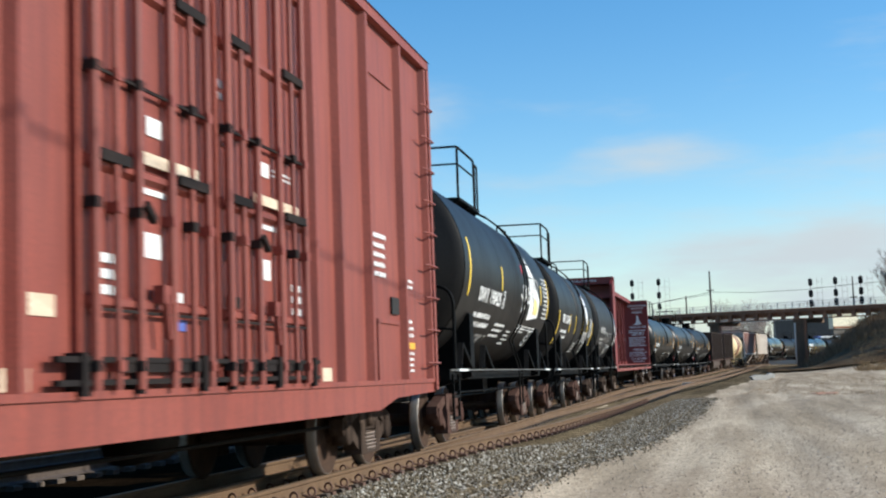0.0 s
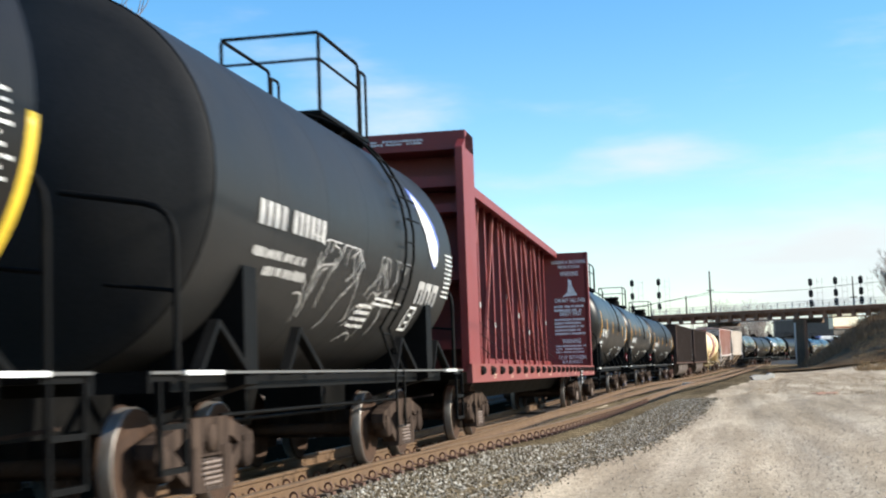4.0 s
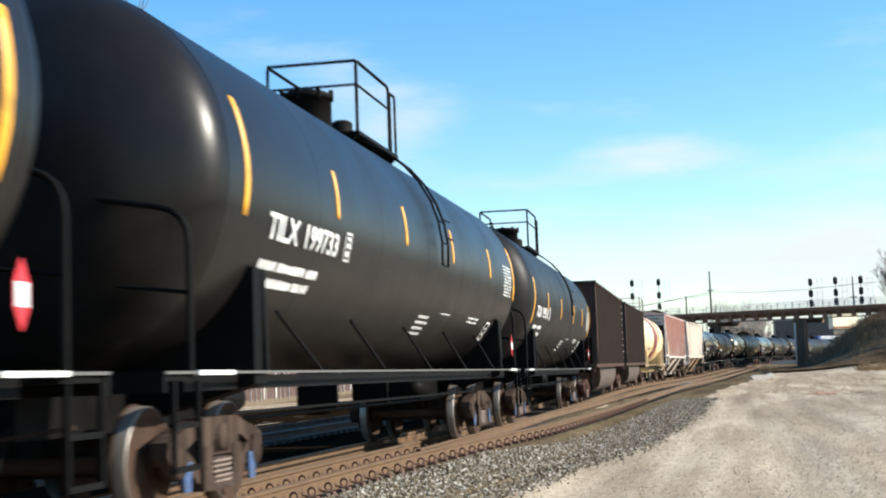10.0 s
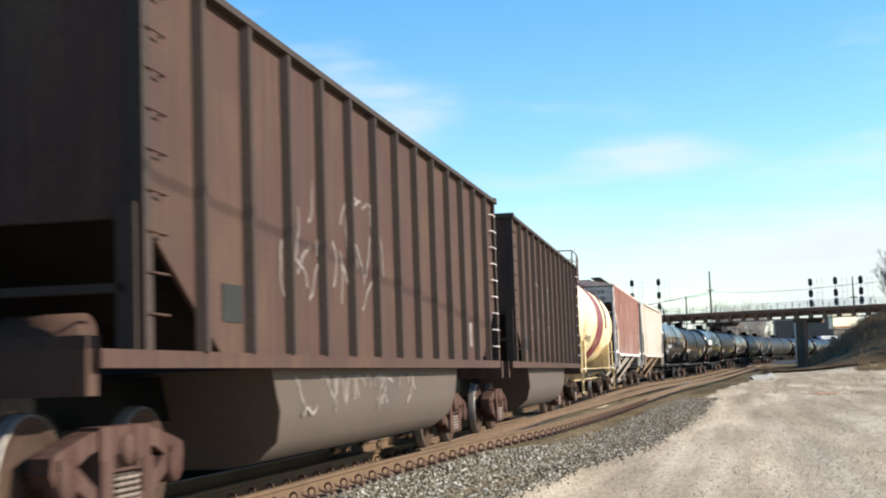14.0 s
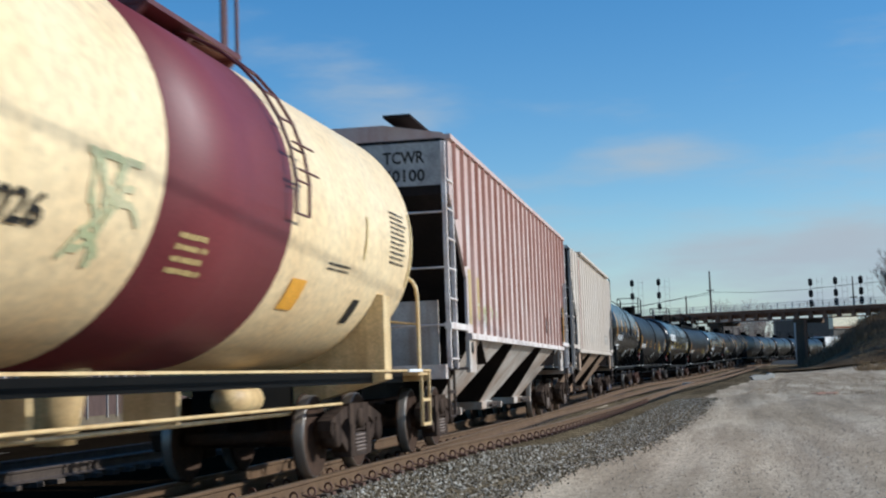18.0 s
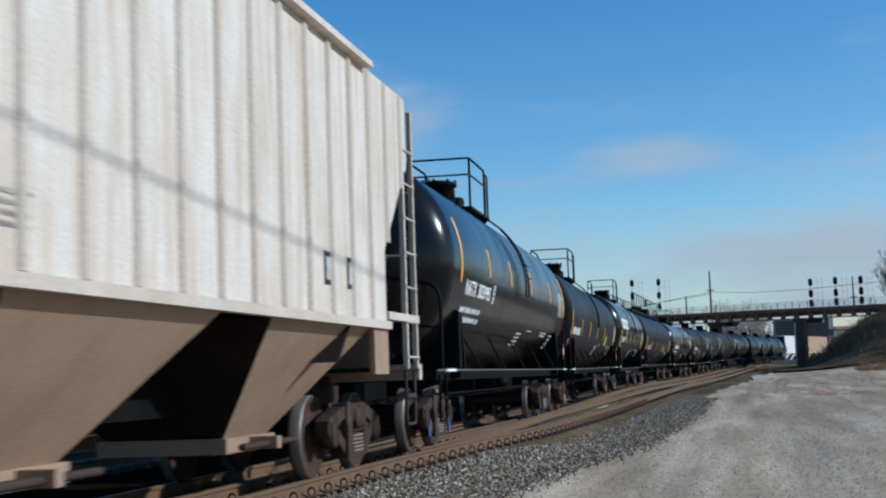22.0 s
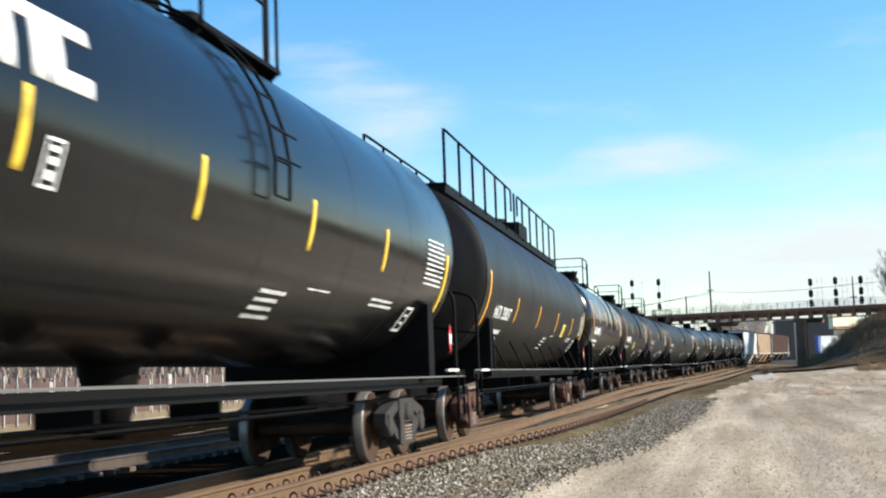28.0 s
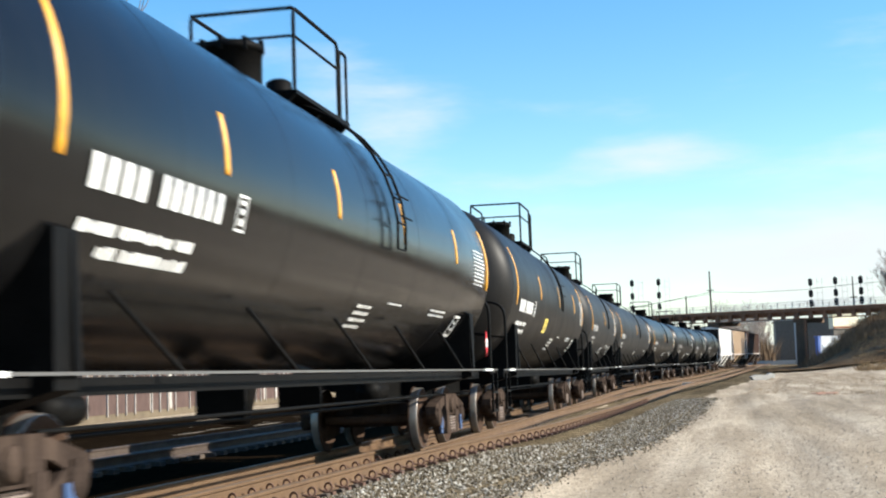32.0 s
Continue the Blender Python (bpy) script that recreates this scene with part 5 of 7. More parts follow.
    for y0, y1, z0, z1, n in ((14.45, 15.05, 2.2, 2.75, 5), (15.95, 16.4, 2.15, 2.3, 2), (15.9, 16.35, 1.55, 1.8, 3), (15.9, 16.35, 1.12, 1.4, 4), (5.6, 6.4, 2.0, 2.5, 3)):
        note_rows(car, flat_on(1.508), rng, Y(y0), Y(y1), z0, z1, n, words=(1, 2))
    part("stencil", Shape().box(1.505, 1.512, Y(15.9), Y(16.4), 1.42, 1.5), AMBER, car, "amber reflective strip")
    for s, z in ((6.0, 1.40), (6.42, 1.06), (12.38, 1.06), (6.72, 1.49)):
        part("stencil", Shape().box(1.505, 1.512, Y(s), Y(s + 0.32), z, z + 0.13), PALE_PLATE, car, "faded cream patch")
    g = Shape().lathe([(-0.4, 0), (-0.4, 0.18), (0.4, 0.18), (0.4, 0)], "y", (0.6, 0.8, 0.62), 12)
    g.pipe([(0.9, -half + 3, 0.55), (0.9, half - 3, 0.55)], 0.02, 6)
    part("brake_gear", g, BLACK_STEEL, car)


def flat_on(x):
    """Lettering on a flat side."""
    return lambda off: (lambda y, z: (x + off, y, z))


def centerbeam():
    s0, s1 = 57.75, 83.4
    car, half = new_car("centerbeam_flat_car", "empty maroon centerbeam flat car with two tall bulkheads", "flat car", s0, s1, truck=3.3)
    Y = lambda s: s - s0 - half
    rng = random.Random(8)
    a, b = Y(58.25), Y(82.75)
    part("deck", Shape().box(-1.40, 1.40, a, b, 1.14, 1.20), BEAM_RED, car)
    part("underframe", Shape().prism([(-0.45, 0.62), (0.45, 0.62), (0.75, 1.14), (-0.75, 1.14)], "y", a + 2.2, b - 2.2), BLACK_STEEL, car)
    for sx in (-1, 1):
        part("side_sill", Shape().prism([(a, 1.14), (a, 0.96), (b, 0.96), (b, 1.14), (b, 1.26), (a, 1.26)], "x", sx * 1.41 - 0.045, sx * 1.41 + 0.045), DECK_RED, car, "bright red side sill")
    n = 22
    for k in range(n):
        y = a + 0.9 + (b - a - 1.8) * k / (n - 1)
        for sx in (-1, 1):
            part("strap_winch", Shape().lathe([(-0.06, 0.0), (-0.06, 0.075), (0.05, 0.075), (0.06, 0.04), (0.06, 0.0)], "y", (sx * 1.465, y, 1.15), 12), SHADE_STEEL, car, "dark round strap winch")
        if k % 2:
            h, w = rng.choice((0.10, 0.14, 0.07)), rng.uniform(0.2, 0.5)
            note_rows(car, flat_on(1.448), rng, y + 0.25, y + 0.25 + w, 1.0, 1.0 + h, 2, PALE_PLATE, words=(1, 2))
    part("data_plate", Shape().box(1.458, 1.49, Y(77.3), Y(77.75), 0.70, 1.16), DARK_MARK, car, "black plate with white rows")
    note_rows(car, flat_on(1.492), rng, Y(77.34), Y(77.72), 0.73, 1.13, 4, words=(2, 3))
    # bulkheads
    for yo, yi, face in ((Y(58.25), Y(59.35), 1), (Y(82.55), Y(82.2), -1)):
        lo, hi = min(yo, yi), max(yo, yi)
        k = min(0.3, 0.3 * (hi - lo))
        bh = part("bulkhead", Shape().box(-1.36, 1.36, yi - 0.02 if face > 0 else yi, yi if face > 0 else yi + 0.02, 1.2, 4.98), BEAM_RED, car)
        for sx in (-1, 1):
            part("bulkhead_post", Shape().prism([(lo if face > 0 else lo + 0.0, 1.2), (hi, 1.2), (hi, 5.02), (lo + (0.55 if face > 0 else 0), 5.02) if face > 0 else (hi - min(0.55, 0.5 * (hi - lo)), 5.02), (lo, 4.7) if face > 0 else (lo, 5.02)], "x", sx * 1.36 - 0.06, sx * 1.36 + 0.06), BEAM_RED, bh)
        for z in (1.5, 2.6, 3.7):
            part("bulkhead_beam", Shape().box(-1.30, 1.30, lo + k, hi - 0.05, z, z + 0.14), BEAM_RED, bh)
        part("top_beam", Shape().box(-1.42, 1.42, lo + (k if face > 0 else 0.035), hi - (0 if face > 0 else k), 4.72, 5.02), BEAM_RED, bh)
        part("bulkhead_beam", Shape().box(-1.30, 1.30, lo + k + 0.02, hi - 0.08, 4.12, 4.3), BEAM_RED, bh)
    yf = Y(58.25) + 0.28
    tagged(part("stencil_text", bars(Shape(), rng, -0.6, 0.9, 4.82, 4.92, 2, lambda y, z: (y, yf, z), words=(3, 5)), WHITE_MARK, car, "white stencilled rows"), kind="stuff")
    # centre truss
    part("top_chord", Shape().box(-0.42, 0.42, Y(59.35), Y(82.18), 5.0, 5.06).box(-0.42, -0.36, Y(59.35), Y(82.18), 4.86, 5.0).box(0.36, 0.42, Y(59.35), Y(82.18), 4.86, 5.0), BEAM_RED, car)
    part("centre_web", Shape().box(-0.10, 0.10, Y(59.35), Y(82.18), 1.2, 1.45), BEAM_RED, car)
    posts = [59.9 + 1.1 * k for k in range(20)]
    post = Shape().prism([(-0.12, -0.08), (-0.10, -0.08), (-0.10, -0.02), (0.10, -0.02), (0.10, -0.08), (0.12, -0.08), (0.12, 0.08), (0.10, 0.08), (0.10, 0.02), (-0.10, 0.02), (-0.10, 0.08), (-0.12, 0.08)], "z", 1.2, 5.0).mesh("centre_post", BEAM_RED)
    for k, s in enumerate(posts):
        y = Y(s)
        part("centre_post", post, None, car, at=pose(0, y, 0))
        for sx in (-1, 1):
            if s > 70.5 and k % 2 == 0 and k < 18:
                part("diagonal", Shape().bar((sx * 0.15, y + 0.1, 4.9), (sx * 0.15, y + 2.1, 1.3), 0.06, 0.12), DECK_RED, car)
            elif s < 70.0 and k % 2 == 1 and k > 1:
                part("diagonal", Shape().bar((sx * 0.15, y - 0.1, 4.9), (sx * 0.15, y - 2.1, 1.3), 0.06, 0.12), DECK_RED, car)
        if k % 2:
            part("stencil", Shape().box(0.122, 0.127, y - 0.09, y + 0.09, 2.2 + 0.4 * (k % 3), 2.32 + 0.4 * (k % 3)), FADED_MARK, car, "worn white label")
    for k in range(0, 18, 2):
        y = Y(posts[k])
        part("tie_cable", Shape().pipe([(0.45, y, 2.3), (1.40, y + 1.9, 1.28)], 0.006, 5), SHADE_STEEL, car, "slack steel tie-down cable")
    # instructions on the inner face of the rear bulkhead
    yb = Y(82.2) - 0.012
    on_face = lambda x, z: (x, yb, z)
    lines = ((4.66, 0.11, "LOADING & UNLOADING"), (4.50, 0.10, "INSTRUCTIONS"), (4.25, 0.15, "WARNING"), (3.38, 0.13, "CAR MAY FALL OVER"), (2.93, 0.14, "SAFETY FIRST"), (2.02, 0.15, "WARNING"), (1.50, 0.12, "73'-0\" BETWEEN"), (1.36, 0.10, "BULKHEADS"))
    widths = (1.12, 0.72, 0.60, 1.02, 0.72, 0.62, 0.90, 0.66)
    for (z, h, text), w in zip(lines, widths):
        part("lettering", write(Shape(), text, 0.80 - w / 2, z, w, h, on_face), WHITE_MARK, car, "white stencilled instructions")
    for z0, z1, rows in ((3.05, 3.30, 2), (2.28, 2.86, 5), (1.68, 1.98, 3)):
        tagged(part("stencil_text", bars(Shape(), rng, 0.25, 1.30, z0, z1, rows, on_face, words=(2, 4)), WHITE_MARK, car, "rows of small white instructions"), kind="stuff")
    part("pictogram", Shape().prism([(0.75, 4.15), (0.86, 4.1), (0.88, 3.95), (0.98, 3.72), (1.05, 3.60), (0.55, 3.56), (0.72, 3.70), (0.76, 3.95)], "y", yb - 0.004, yb), WHITE_MARK, car, "white warning pictogram")


def coal_car(s0, s1, scrawl=True, seed=3):
    car, half = new_car("coal_gondola", "dusty brown bathtub coal gondola with outside ribs", "gondola car", s0, s1, truck=2.35, iron=RED_TRUCK)
    L = s1 - s0
    Y = lambda s: s - half
    rng = random.Random(seed)
    a, b, x, zb, zt = 1.62, L - 0.62, 1.50, 1.30, 4.02
    prof = [(Y(a), zt), (Y(a), 2.25), (Y(a + 1.5), zb), (Y(b - 1.5), zb), (Y(b), 2.25), (Y(b), zt)]
    for sx in (-1, 1):
        part("side_sheet", Shape().prism(prof, "x", sx * x - 0.02, sx * x + 0.02), COAL_BROWN, car)
        part("top_chord", Shape().box(sx * 1.52 - 0.09, sx * 1.52 + 0.09, Y(a) - 0.05, Y(b) + 0.05, zt, zt + 0.06), COAL_DARK, car)
        part("side_sill", Shape().box(sx * 1.50 - 0.07, sx * 1.50 + 0.07, Y(0.95), Y(L - 0.6), 1.19, 1.31), COAL_BROWN, car)
        n = int((b - a - 2.0) / 1.02) + 1
        for k in range(n):
            y = Y(a + 1.05 + (b - a - 2.1) * k / (n - 1))
            part("side_rib", Shape().prism([(sx * 1.52, y - 0.065), (sx * 1.60, y - 0.035), (sx * 1.60, y + 0.035), (sx * 1.52, y + 0.065)], "z", 1.31, zt), COAL_DARK, car)
        for yy in (a + 0.05, b - 0.05):
            part("corner_post", Shape().box(sx * 1.51 - 0.06, sx * 1.51 + 0.06, Y(yy) - 0.07, Y(yy) + 0.07, 1.31, zt), COAL_DARK, car)
            for k in range(9):
                z = 1.55 + 0.28 * k
                reach = 0.3 if yy < half else -0.42
                part("grab_iron", Shape().pipe([(sx * 1.53, Y(yy) - 0.02, z), (sx * 1.585, Y(yy) - 0.02, z), (sx * 1.585, Y(yy) + reach, z), (sx * 1.53, Y(yy) + reach, z)], 0.010, 5), COAL_BROWN if yy < half else SILVER_STEEL, car)
    for yy, d in ((a, 1), (b, -1)):
        part("end_sheet", Shape().box(-1.48, 1.48, min(Y(yy), Y(yy) + d * 0.04), max(Y(yy), Y(yy) + d * 0.04), 2.2, zt), COAL_BROWN, car)
        # slope sheet set near black: the shade under the car end is painted in
        part("slope_sheet", Shape().prism([(Y(yy) + d * 0.05, 2.3), (Y(yy + d * 2.6), 1.25), (Y(yy + d * 2.6) + d * 0.04, 1.25), (Y(yy) + d * 0.09, 2.34)], "x", -1.46, 1.46), SHADE_STEEL, car, "slope sheet painted dark for shade")
        part("end_chord", Shape().box(-1.6, 1.6, Y(yy) - 0.09, Y(yy) + 0.09, zt, zt + 0.10), COAL_DARK, car)
        part("end_sill", Shape().box(-1.5, 1.5, Y(yy - d * 0.66) - 0.08, Y(yy - d * 0.66) + 0.08, 1.02, 1.31), COAL_BROWN, car)
        part("end_beam", Shape().box(-1.45, 1.45, Y(yy) - 0.06, Y(yy) + 0.06, 1.70, 1.76), COAL_DARK, car)
        for sx in (-1, 1):
            part("end_post", Shape().box(sx * 1.45 - 0.07, sx * 1.45 + 0.07, Y(yy) - 0.06, Y(yy) + 0.06, 1.2, 2.3), COAL_DARK, car)
    part("centre_sill", Shape().box(-0.3, 0.3, Y(0.4), Y(L - 0.4), 0.75, 1.15), BLACK_STEEL, car)
    part("brake_gear", Shape().lathe([(-0.3, 0), (-0.3, 0.17), (0.3, 0.17), (0.3, 0)], "x", (0.7, Y(1.9), 1.42), 12).box(0.1, 1.2, Y(1.5), Y(1.7), 1.3, 1.42), COAL_BROWN, car)
    ramp = [(-1.37, 1.19), (-1.37, 0.80), (-1.28, 0.52), (-1.05, 0.34), (-0.75, 0.28), (0.75, 0.28), (1.05, 0.34), (1.28, 0.52), (1.37, 0.80), (1.37, 1.19)]
    g, ya, yb = Shape(), Y(4.75), Y(L - 3.5)
    k = len(ramp)
    v = [(px, ya - 0.55 * (1.19 - pz) * -1, pz) for px, pz in ramp] + [(px, yb - 0.55 * (1.19 - pz), pz) for px, pz in ramp]
    g.add(v, [(i, i + k, i + k + 1, i + 1) for i in range(k - 1)], True)
    g.add(v[:k], [tuple(range(k))])
    g.add(v[k:], [tuple(range(k - 1, -1, -1))])
    part("tub", g, PALE_TUB, car, "dusty taupe rounded tub below the sill")
    if scrawl:
        strokes(car, flat_on(1.372), rng, Y(5.6), Y(10.6), 0.72, 1.10, 34, CHALK, "pale sprayed scrawl on the tub", 0.04, 0.004)
    strokes(car, flat_on(1.522), rng, Y(4.3), Y(8.5), 1.7, 3.0, 22, CHALK, "worn chalky scrawl", 0.035, 0.004)
    for y0, z0, w, h in ((L - 3.2, 1.52, 0.22, 0.36), (L - 4.7, 1.62, 0.3, 0.06)):
        part("stencil", Shape().box(1.523, 1.529, Y(y0), Y(y0 + w), z0, z0 + h), CHALK, car, "worn white stencilled box")
    part("stencil", Shape().box(1.523, 1.529, Y(3.15), Y(3.6), 1.55, 1.85), DARK_MARK, car, "dark painted square")


def covered_hopper(s0, s1, label, side, bay, ribs=24, depth=0.07, far=False, seed=4, rust=None, hatch=None, panel=False, eave=0.07):
    car, half = new_car("covered_hopper", label, "hopper car", s0, s1, truck=2.2)
    L = s1 - s0
    Y = lambda s: s - half
    rng = random.Random(seed)
    x, zb, zt = 1.50, 1.68, 4.55
    a, b = 1.15, L - 1.15
    prof = [(Y(a), zt), (Y(a), 3.72), (Y(a + 1.22), 2.55), (Y(a + 1.22), zb), (Y(b - 1.22), zb), (Y(b - 1.22), 2.55), (Y(b), 3.72), (Y(b), zt)]
    post = hatch or SILVER_STEEL
    for sx in (-1, 1):
        part("side_sheet", Shape().prism(prof, "x", sx * x - 0.02, sx * x + 0.02), side, car)
        part("side_sill", Shape().prism([(Y(a + 1.2), zb + 0.04), (Y(a + 1.2), zb - 0.05), (Y(b - 1.2), zb - 0.05), (Y(b - 1.2), zb + 0.04)], "x", sx * 1.53 - 0.05, sx * 1.53 + 0.05), post, car)
        part("roof_eave", Shape().box(sx * (1.43 + eave) - eave, sx * (1.43 + eave) + eave, Y(a + (2.0 if eave > 0.1 else 0)) - 0.03, Y(b - (2.0 if eave > 0.1 else 0)) + 0.03, zt - 0.02, zt + 0.05), side, car)
        for k in range(ribs):
            s = a + 0.35 + (b - a - 0.7) * k / (ribs - 1)
            y = Y(s)
            low = zb + 0.05
            if s < a + 1.22:
                low = 3.72 - (s - a) / 1.22 * 1.17
            elif s > b - 1.22:
                low = 3.72 - (b - s) / 1.22 * 1.17
            part("side_rib", Shape().prism([(sx * 1.52, y - 0.06), (sx * (1.52 + depth), y - 0.03), (sx * (1.52 + depth), y + 0.03), (sx * 1.52, y + 0.06)], "z", low, zt - 0.02), rust or side, car)
        for s, d in ((a + 1.22, 1), (b - 1.22, -1)):
            part("side_stanchion", Shape().box(sx * 1.50 - 0.03, sx * 1.50 + 0.03, min(Y(s), Y(s + d * 0.62)), max(Y(s), Y(s + d * 0.62)), 1.12, zb), bay, car)
        for s, d in ((0.85, 1), (L - 0.85, -1)):
            y = Y(s)
            for yy in (y, y + d * 0.52):
                part("ladder_rail", Shape().box(sx * 1.5 - 0.03, sx * 1.5 + 0.03, yy - 0.035, yy + 0.035, 1.18, zt - 0.1), post, car)
            for k in range(7):
                z = 1.32 + 0.43 * k
                part("ladder_rung", Shape().pipe([(sx * 1.53, y - d * 0.04, z), (sx * 1.53, y + d * 0.56, z - 0.0)], 0.016, 5), post, car)
            part("ladder_shelf", Shape().box(sx * 1.5 - 0.05, sx * 1.5 + 0.05, min(y - d * 0.05, y + d * 1.5), max(y - d * 0.05, y + d * 1.5), 1.75, 1.84), post, car)
            part("step_frame", Shape().pipe(rounded([(sx * 1.47, y, 1.2), (sx * 1.47, y, 0.5), (sx * 1.47, y + d * 0.45, 0.5), (sx * 1.47, y + d * 0.45, 1.2)], 0.06, 3), 0.022, 5), COAL_DARK, car)
            part("step_tread", Shape().bar((sx * 1.47, y, 0.85), (sx * 1.47, y + d * 0.45, 0.85), 0.05), COAL_DARK, car)
    part("roof", Shape().prism([(-1.5, zt), (1.5, zt), (1.44, zt + 0.08), (0.55, zt + 0.24), (-0.55, zt + 0.24), (-1.44, zt + 0.08)], "y", Y(a), Y(b)), side, car)
    part("roof_walk", Shape().box(0.62, 1.02, Y(a - 0.25), Y(b + 0.25), zt + 0.30, zt + 0.34).box(-1.02, -0.62, Y(a - 0.25), Y(b + 0.25), zt + 0.30, zt + 0.34), SHADE_STEEL, car)
    for k in range(4):
        s = a + 1.2 + (b - a - 2.4) * (k + 0.5) / 4
        part("roof_hatch", Shape().prism([(-0.48, zt + 0.24), (0.48, zt + 0.24), (0.44, zt + 0.36), (-0.44, zt + 0.36)], "y", Y(s - 1.5), Y(s + 1.5)), SHADE_STEEL, car)
    for s, d in ((a, 1), (b, -1)):
        # near-black end sheet, platform and posts: the end's shade is in their colour
        part("end_sheet", Shape().prism([(Y(s), zt), (Y(s), 3.72), (Y(s + d * 3.1), 1.25), (Y(s + d * 3.1) + d * 0.05, 1.25), (Y(s) + d * 0.05, 3.74), (Y(s) + d * 0.05, zt)], "x", -1.48, 1.48), SHADE_STEEL, car, "sloping end sheet with shade painted in")
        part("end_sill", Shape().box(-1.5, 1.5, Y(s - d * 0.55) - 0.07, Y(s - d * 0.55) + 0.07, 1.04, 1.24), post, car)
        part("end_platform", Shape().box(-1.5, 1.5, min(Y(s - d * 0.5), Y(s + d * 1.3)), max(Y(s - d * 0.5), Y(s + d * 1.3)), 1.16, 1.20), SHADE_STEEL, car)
        for z in (1.80, 2.62, 3.42):
            part("end_rung", Shape().pipe([(-1.48, Y(s - d * 0.34), z), (1.48, Y(s - d * 0.34), z)], 0.016, 5), post, car)
        for xx in (-0.55, 0.55):
            part("end_post", Shape().bar((xx, Y(s - d * 0.3), 1.2), (xx, Y(s), 3.9), 0.08), SHADE_STEEL, car)
        part("end_apron", Shape().box(-1.2, 1.2, Y(s + d * 0.5) - 0.02, Y(s + d * 0.5) + 0.02, 1.2, 2.2), bay, car)
    part("centre_sill", Shape().box(-0.3, 0.3, Y(0.45), Y(L - 0.45), 0.78, 1.12), BLACK_STEEL, car)
    w = (L - 4.7) / 3
    for k in range(3):
        c = Y(2.35 + w * (k + 0.5))
        q = w / 2 - 0.62
        top = [(-1.47, c - q, zb - 0.05), (1.47, c - q, zb - 0.05), (1.47, c + q, zb - 0.05), (-1.47, c + q, zb - 0.05)]
        low = [(-0.60, c - 0.62, 0.55), (0.60, c - 0.62, 0.55), (0.60, c + 0.62, 0.55), (-0.60, c + 0.62, 0.55)]
        # front and rear slopes take the near-black steel as painted shade
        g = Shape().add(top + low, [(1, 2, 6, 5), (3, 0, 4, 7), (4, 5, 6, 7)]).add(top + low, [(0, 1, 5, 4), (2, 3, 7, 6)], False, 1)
        hp = part("hopper_bay", g, (bay, SHADE_STEEL), car, "sloping hopper bay with shade-dark slopes")
        part("outlet_gate", Shape().box(-0.66, 0.66, c - 0.70, c + 0.70, 0.40, 0.55).box(0.66, 0.95, c - 0.06, c + 0.06, 0.42, 0.54), bay, hp)
        part("gate_shaft", Shape().pipe([(0.85, c - 0.8, 0.47), (0.85, c + 0.8, 0.47)], 0.035, 6), COAL_DARK, hp)
    if panel:
        for q, z, h in ((8.35, 1.72, 0.5), (11.28, 1.73, 0.46), (13.9, 1.74, 0.42), (16.78, 1.8, 1.02)):
            part("reflective_strip", Shape().box(1.522, 1.528, Y(q), Y(q) + 0.12, z, z + h), AMBER, car)
        for q in (12.86, 13.66, 14.4):
            part("stencil", Shape().box(1.522, 1.527, Y(q), Y(q) + 0.36, 1.98, 2.34), DARK_MARK, car, "dark framed sign")
            part("stencil", Shape().box(1.527, 1.530, Y(q) + 0.10, Y(q) + 0.26, 2.05, 2.28), FADED_MARK, car, "pale middle of the sign")
        for q, w, z, h in ((2.5, 0.22, 1.86, 0.85), (3.3, 0.3, 1.95, 0.68)):
            part("stencil", Shape().box(1.522, 1.527, Y(q), Y(q) + w, z, z + h), GOLD_MARK, car, "ochre stained panel")
        for q in (2.62, L - 2.9):
            part("stencil", Shape().lathe([(0.0, 0.10), (0.008, 0.10), (0.008, 0.0)], "x", (1.531, Y(q), 1.5), 12), DARK_MARK, car, "dark round hole")
    elif not far:
        for text, q, w, z, h in (("2", 4.02, 0.25, 2.70, 0.24), ("1", 4.9, 0.16, 2.76, 0.2), ("7", 5.66, 0.25, 2.76, 0.2), ("0", 2.66, 0.28, 2.82, 0.2)):
            part("lettering", write(Shape(), text, Y(q), z, w, h, flat(1.524)), WORN_DARK, car, "worn dark stencilled figure")
        for q, w, z, h in ((4.05, 0.3, 1.98, 0.16), (4.88, 0.3, 2.06, 0.14)):
            note_rows(car, flat_on(1.522), rng, Y(q), Y(q + w), z, z + h, 2, WORN_DARK, words=(1, 2))
        for q in (14.48, 15.3):
            part("stencil", Shape().box(1.522, 1.527, Y(q - 1.0), Y(q - 0.74), 2.01, 2.34), DARK_MARK, car, "dark framed sign")
            part("stencil", Shape().box(1.527, 1.530, Y(q - 0.95), Y(q - 0.79), 2.06, 2.29), FADED_MARK, car, "pale middle of the sign")
        part("rust_streak", Shape().box(1.521, 1.524, Y(3.55), Y(3.8), 1.75, 4.4), RUST_RIB, car, "long rust streak")
        note_rows(car, flat_on(1.522), rng, Y(7.0), Y(7.8), 1.95, 2.2, 4, WORN_DARK, words=(1, 2))
    if panel:
        yp = Y(a) - 0.012
        part("name_panel", Shape().box(0.15, 1.42, yp, yp + 0.01, 3.86, 4.5), FADED_MARK, car, "white number panel on the end")
        for t, z in (("TCWR", 4.2), ("40100", 3.93)):
            part("lettering", write(Shape(), t, 0.55, z, 0.62, 0.18, lambda xx, zz: (xx, yp - 0.003, zz)), DARK_MARK, car, "dark stencilled number")
        strokes(car, flat_on(1.525), rng, Y(2.9), Y(5.6), 1.85, 2.2, 12, GREEN_MARK, "faded green scrawl", 0.05, 0.003)
    return car


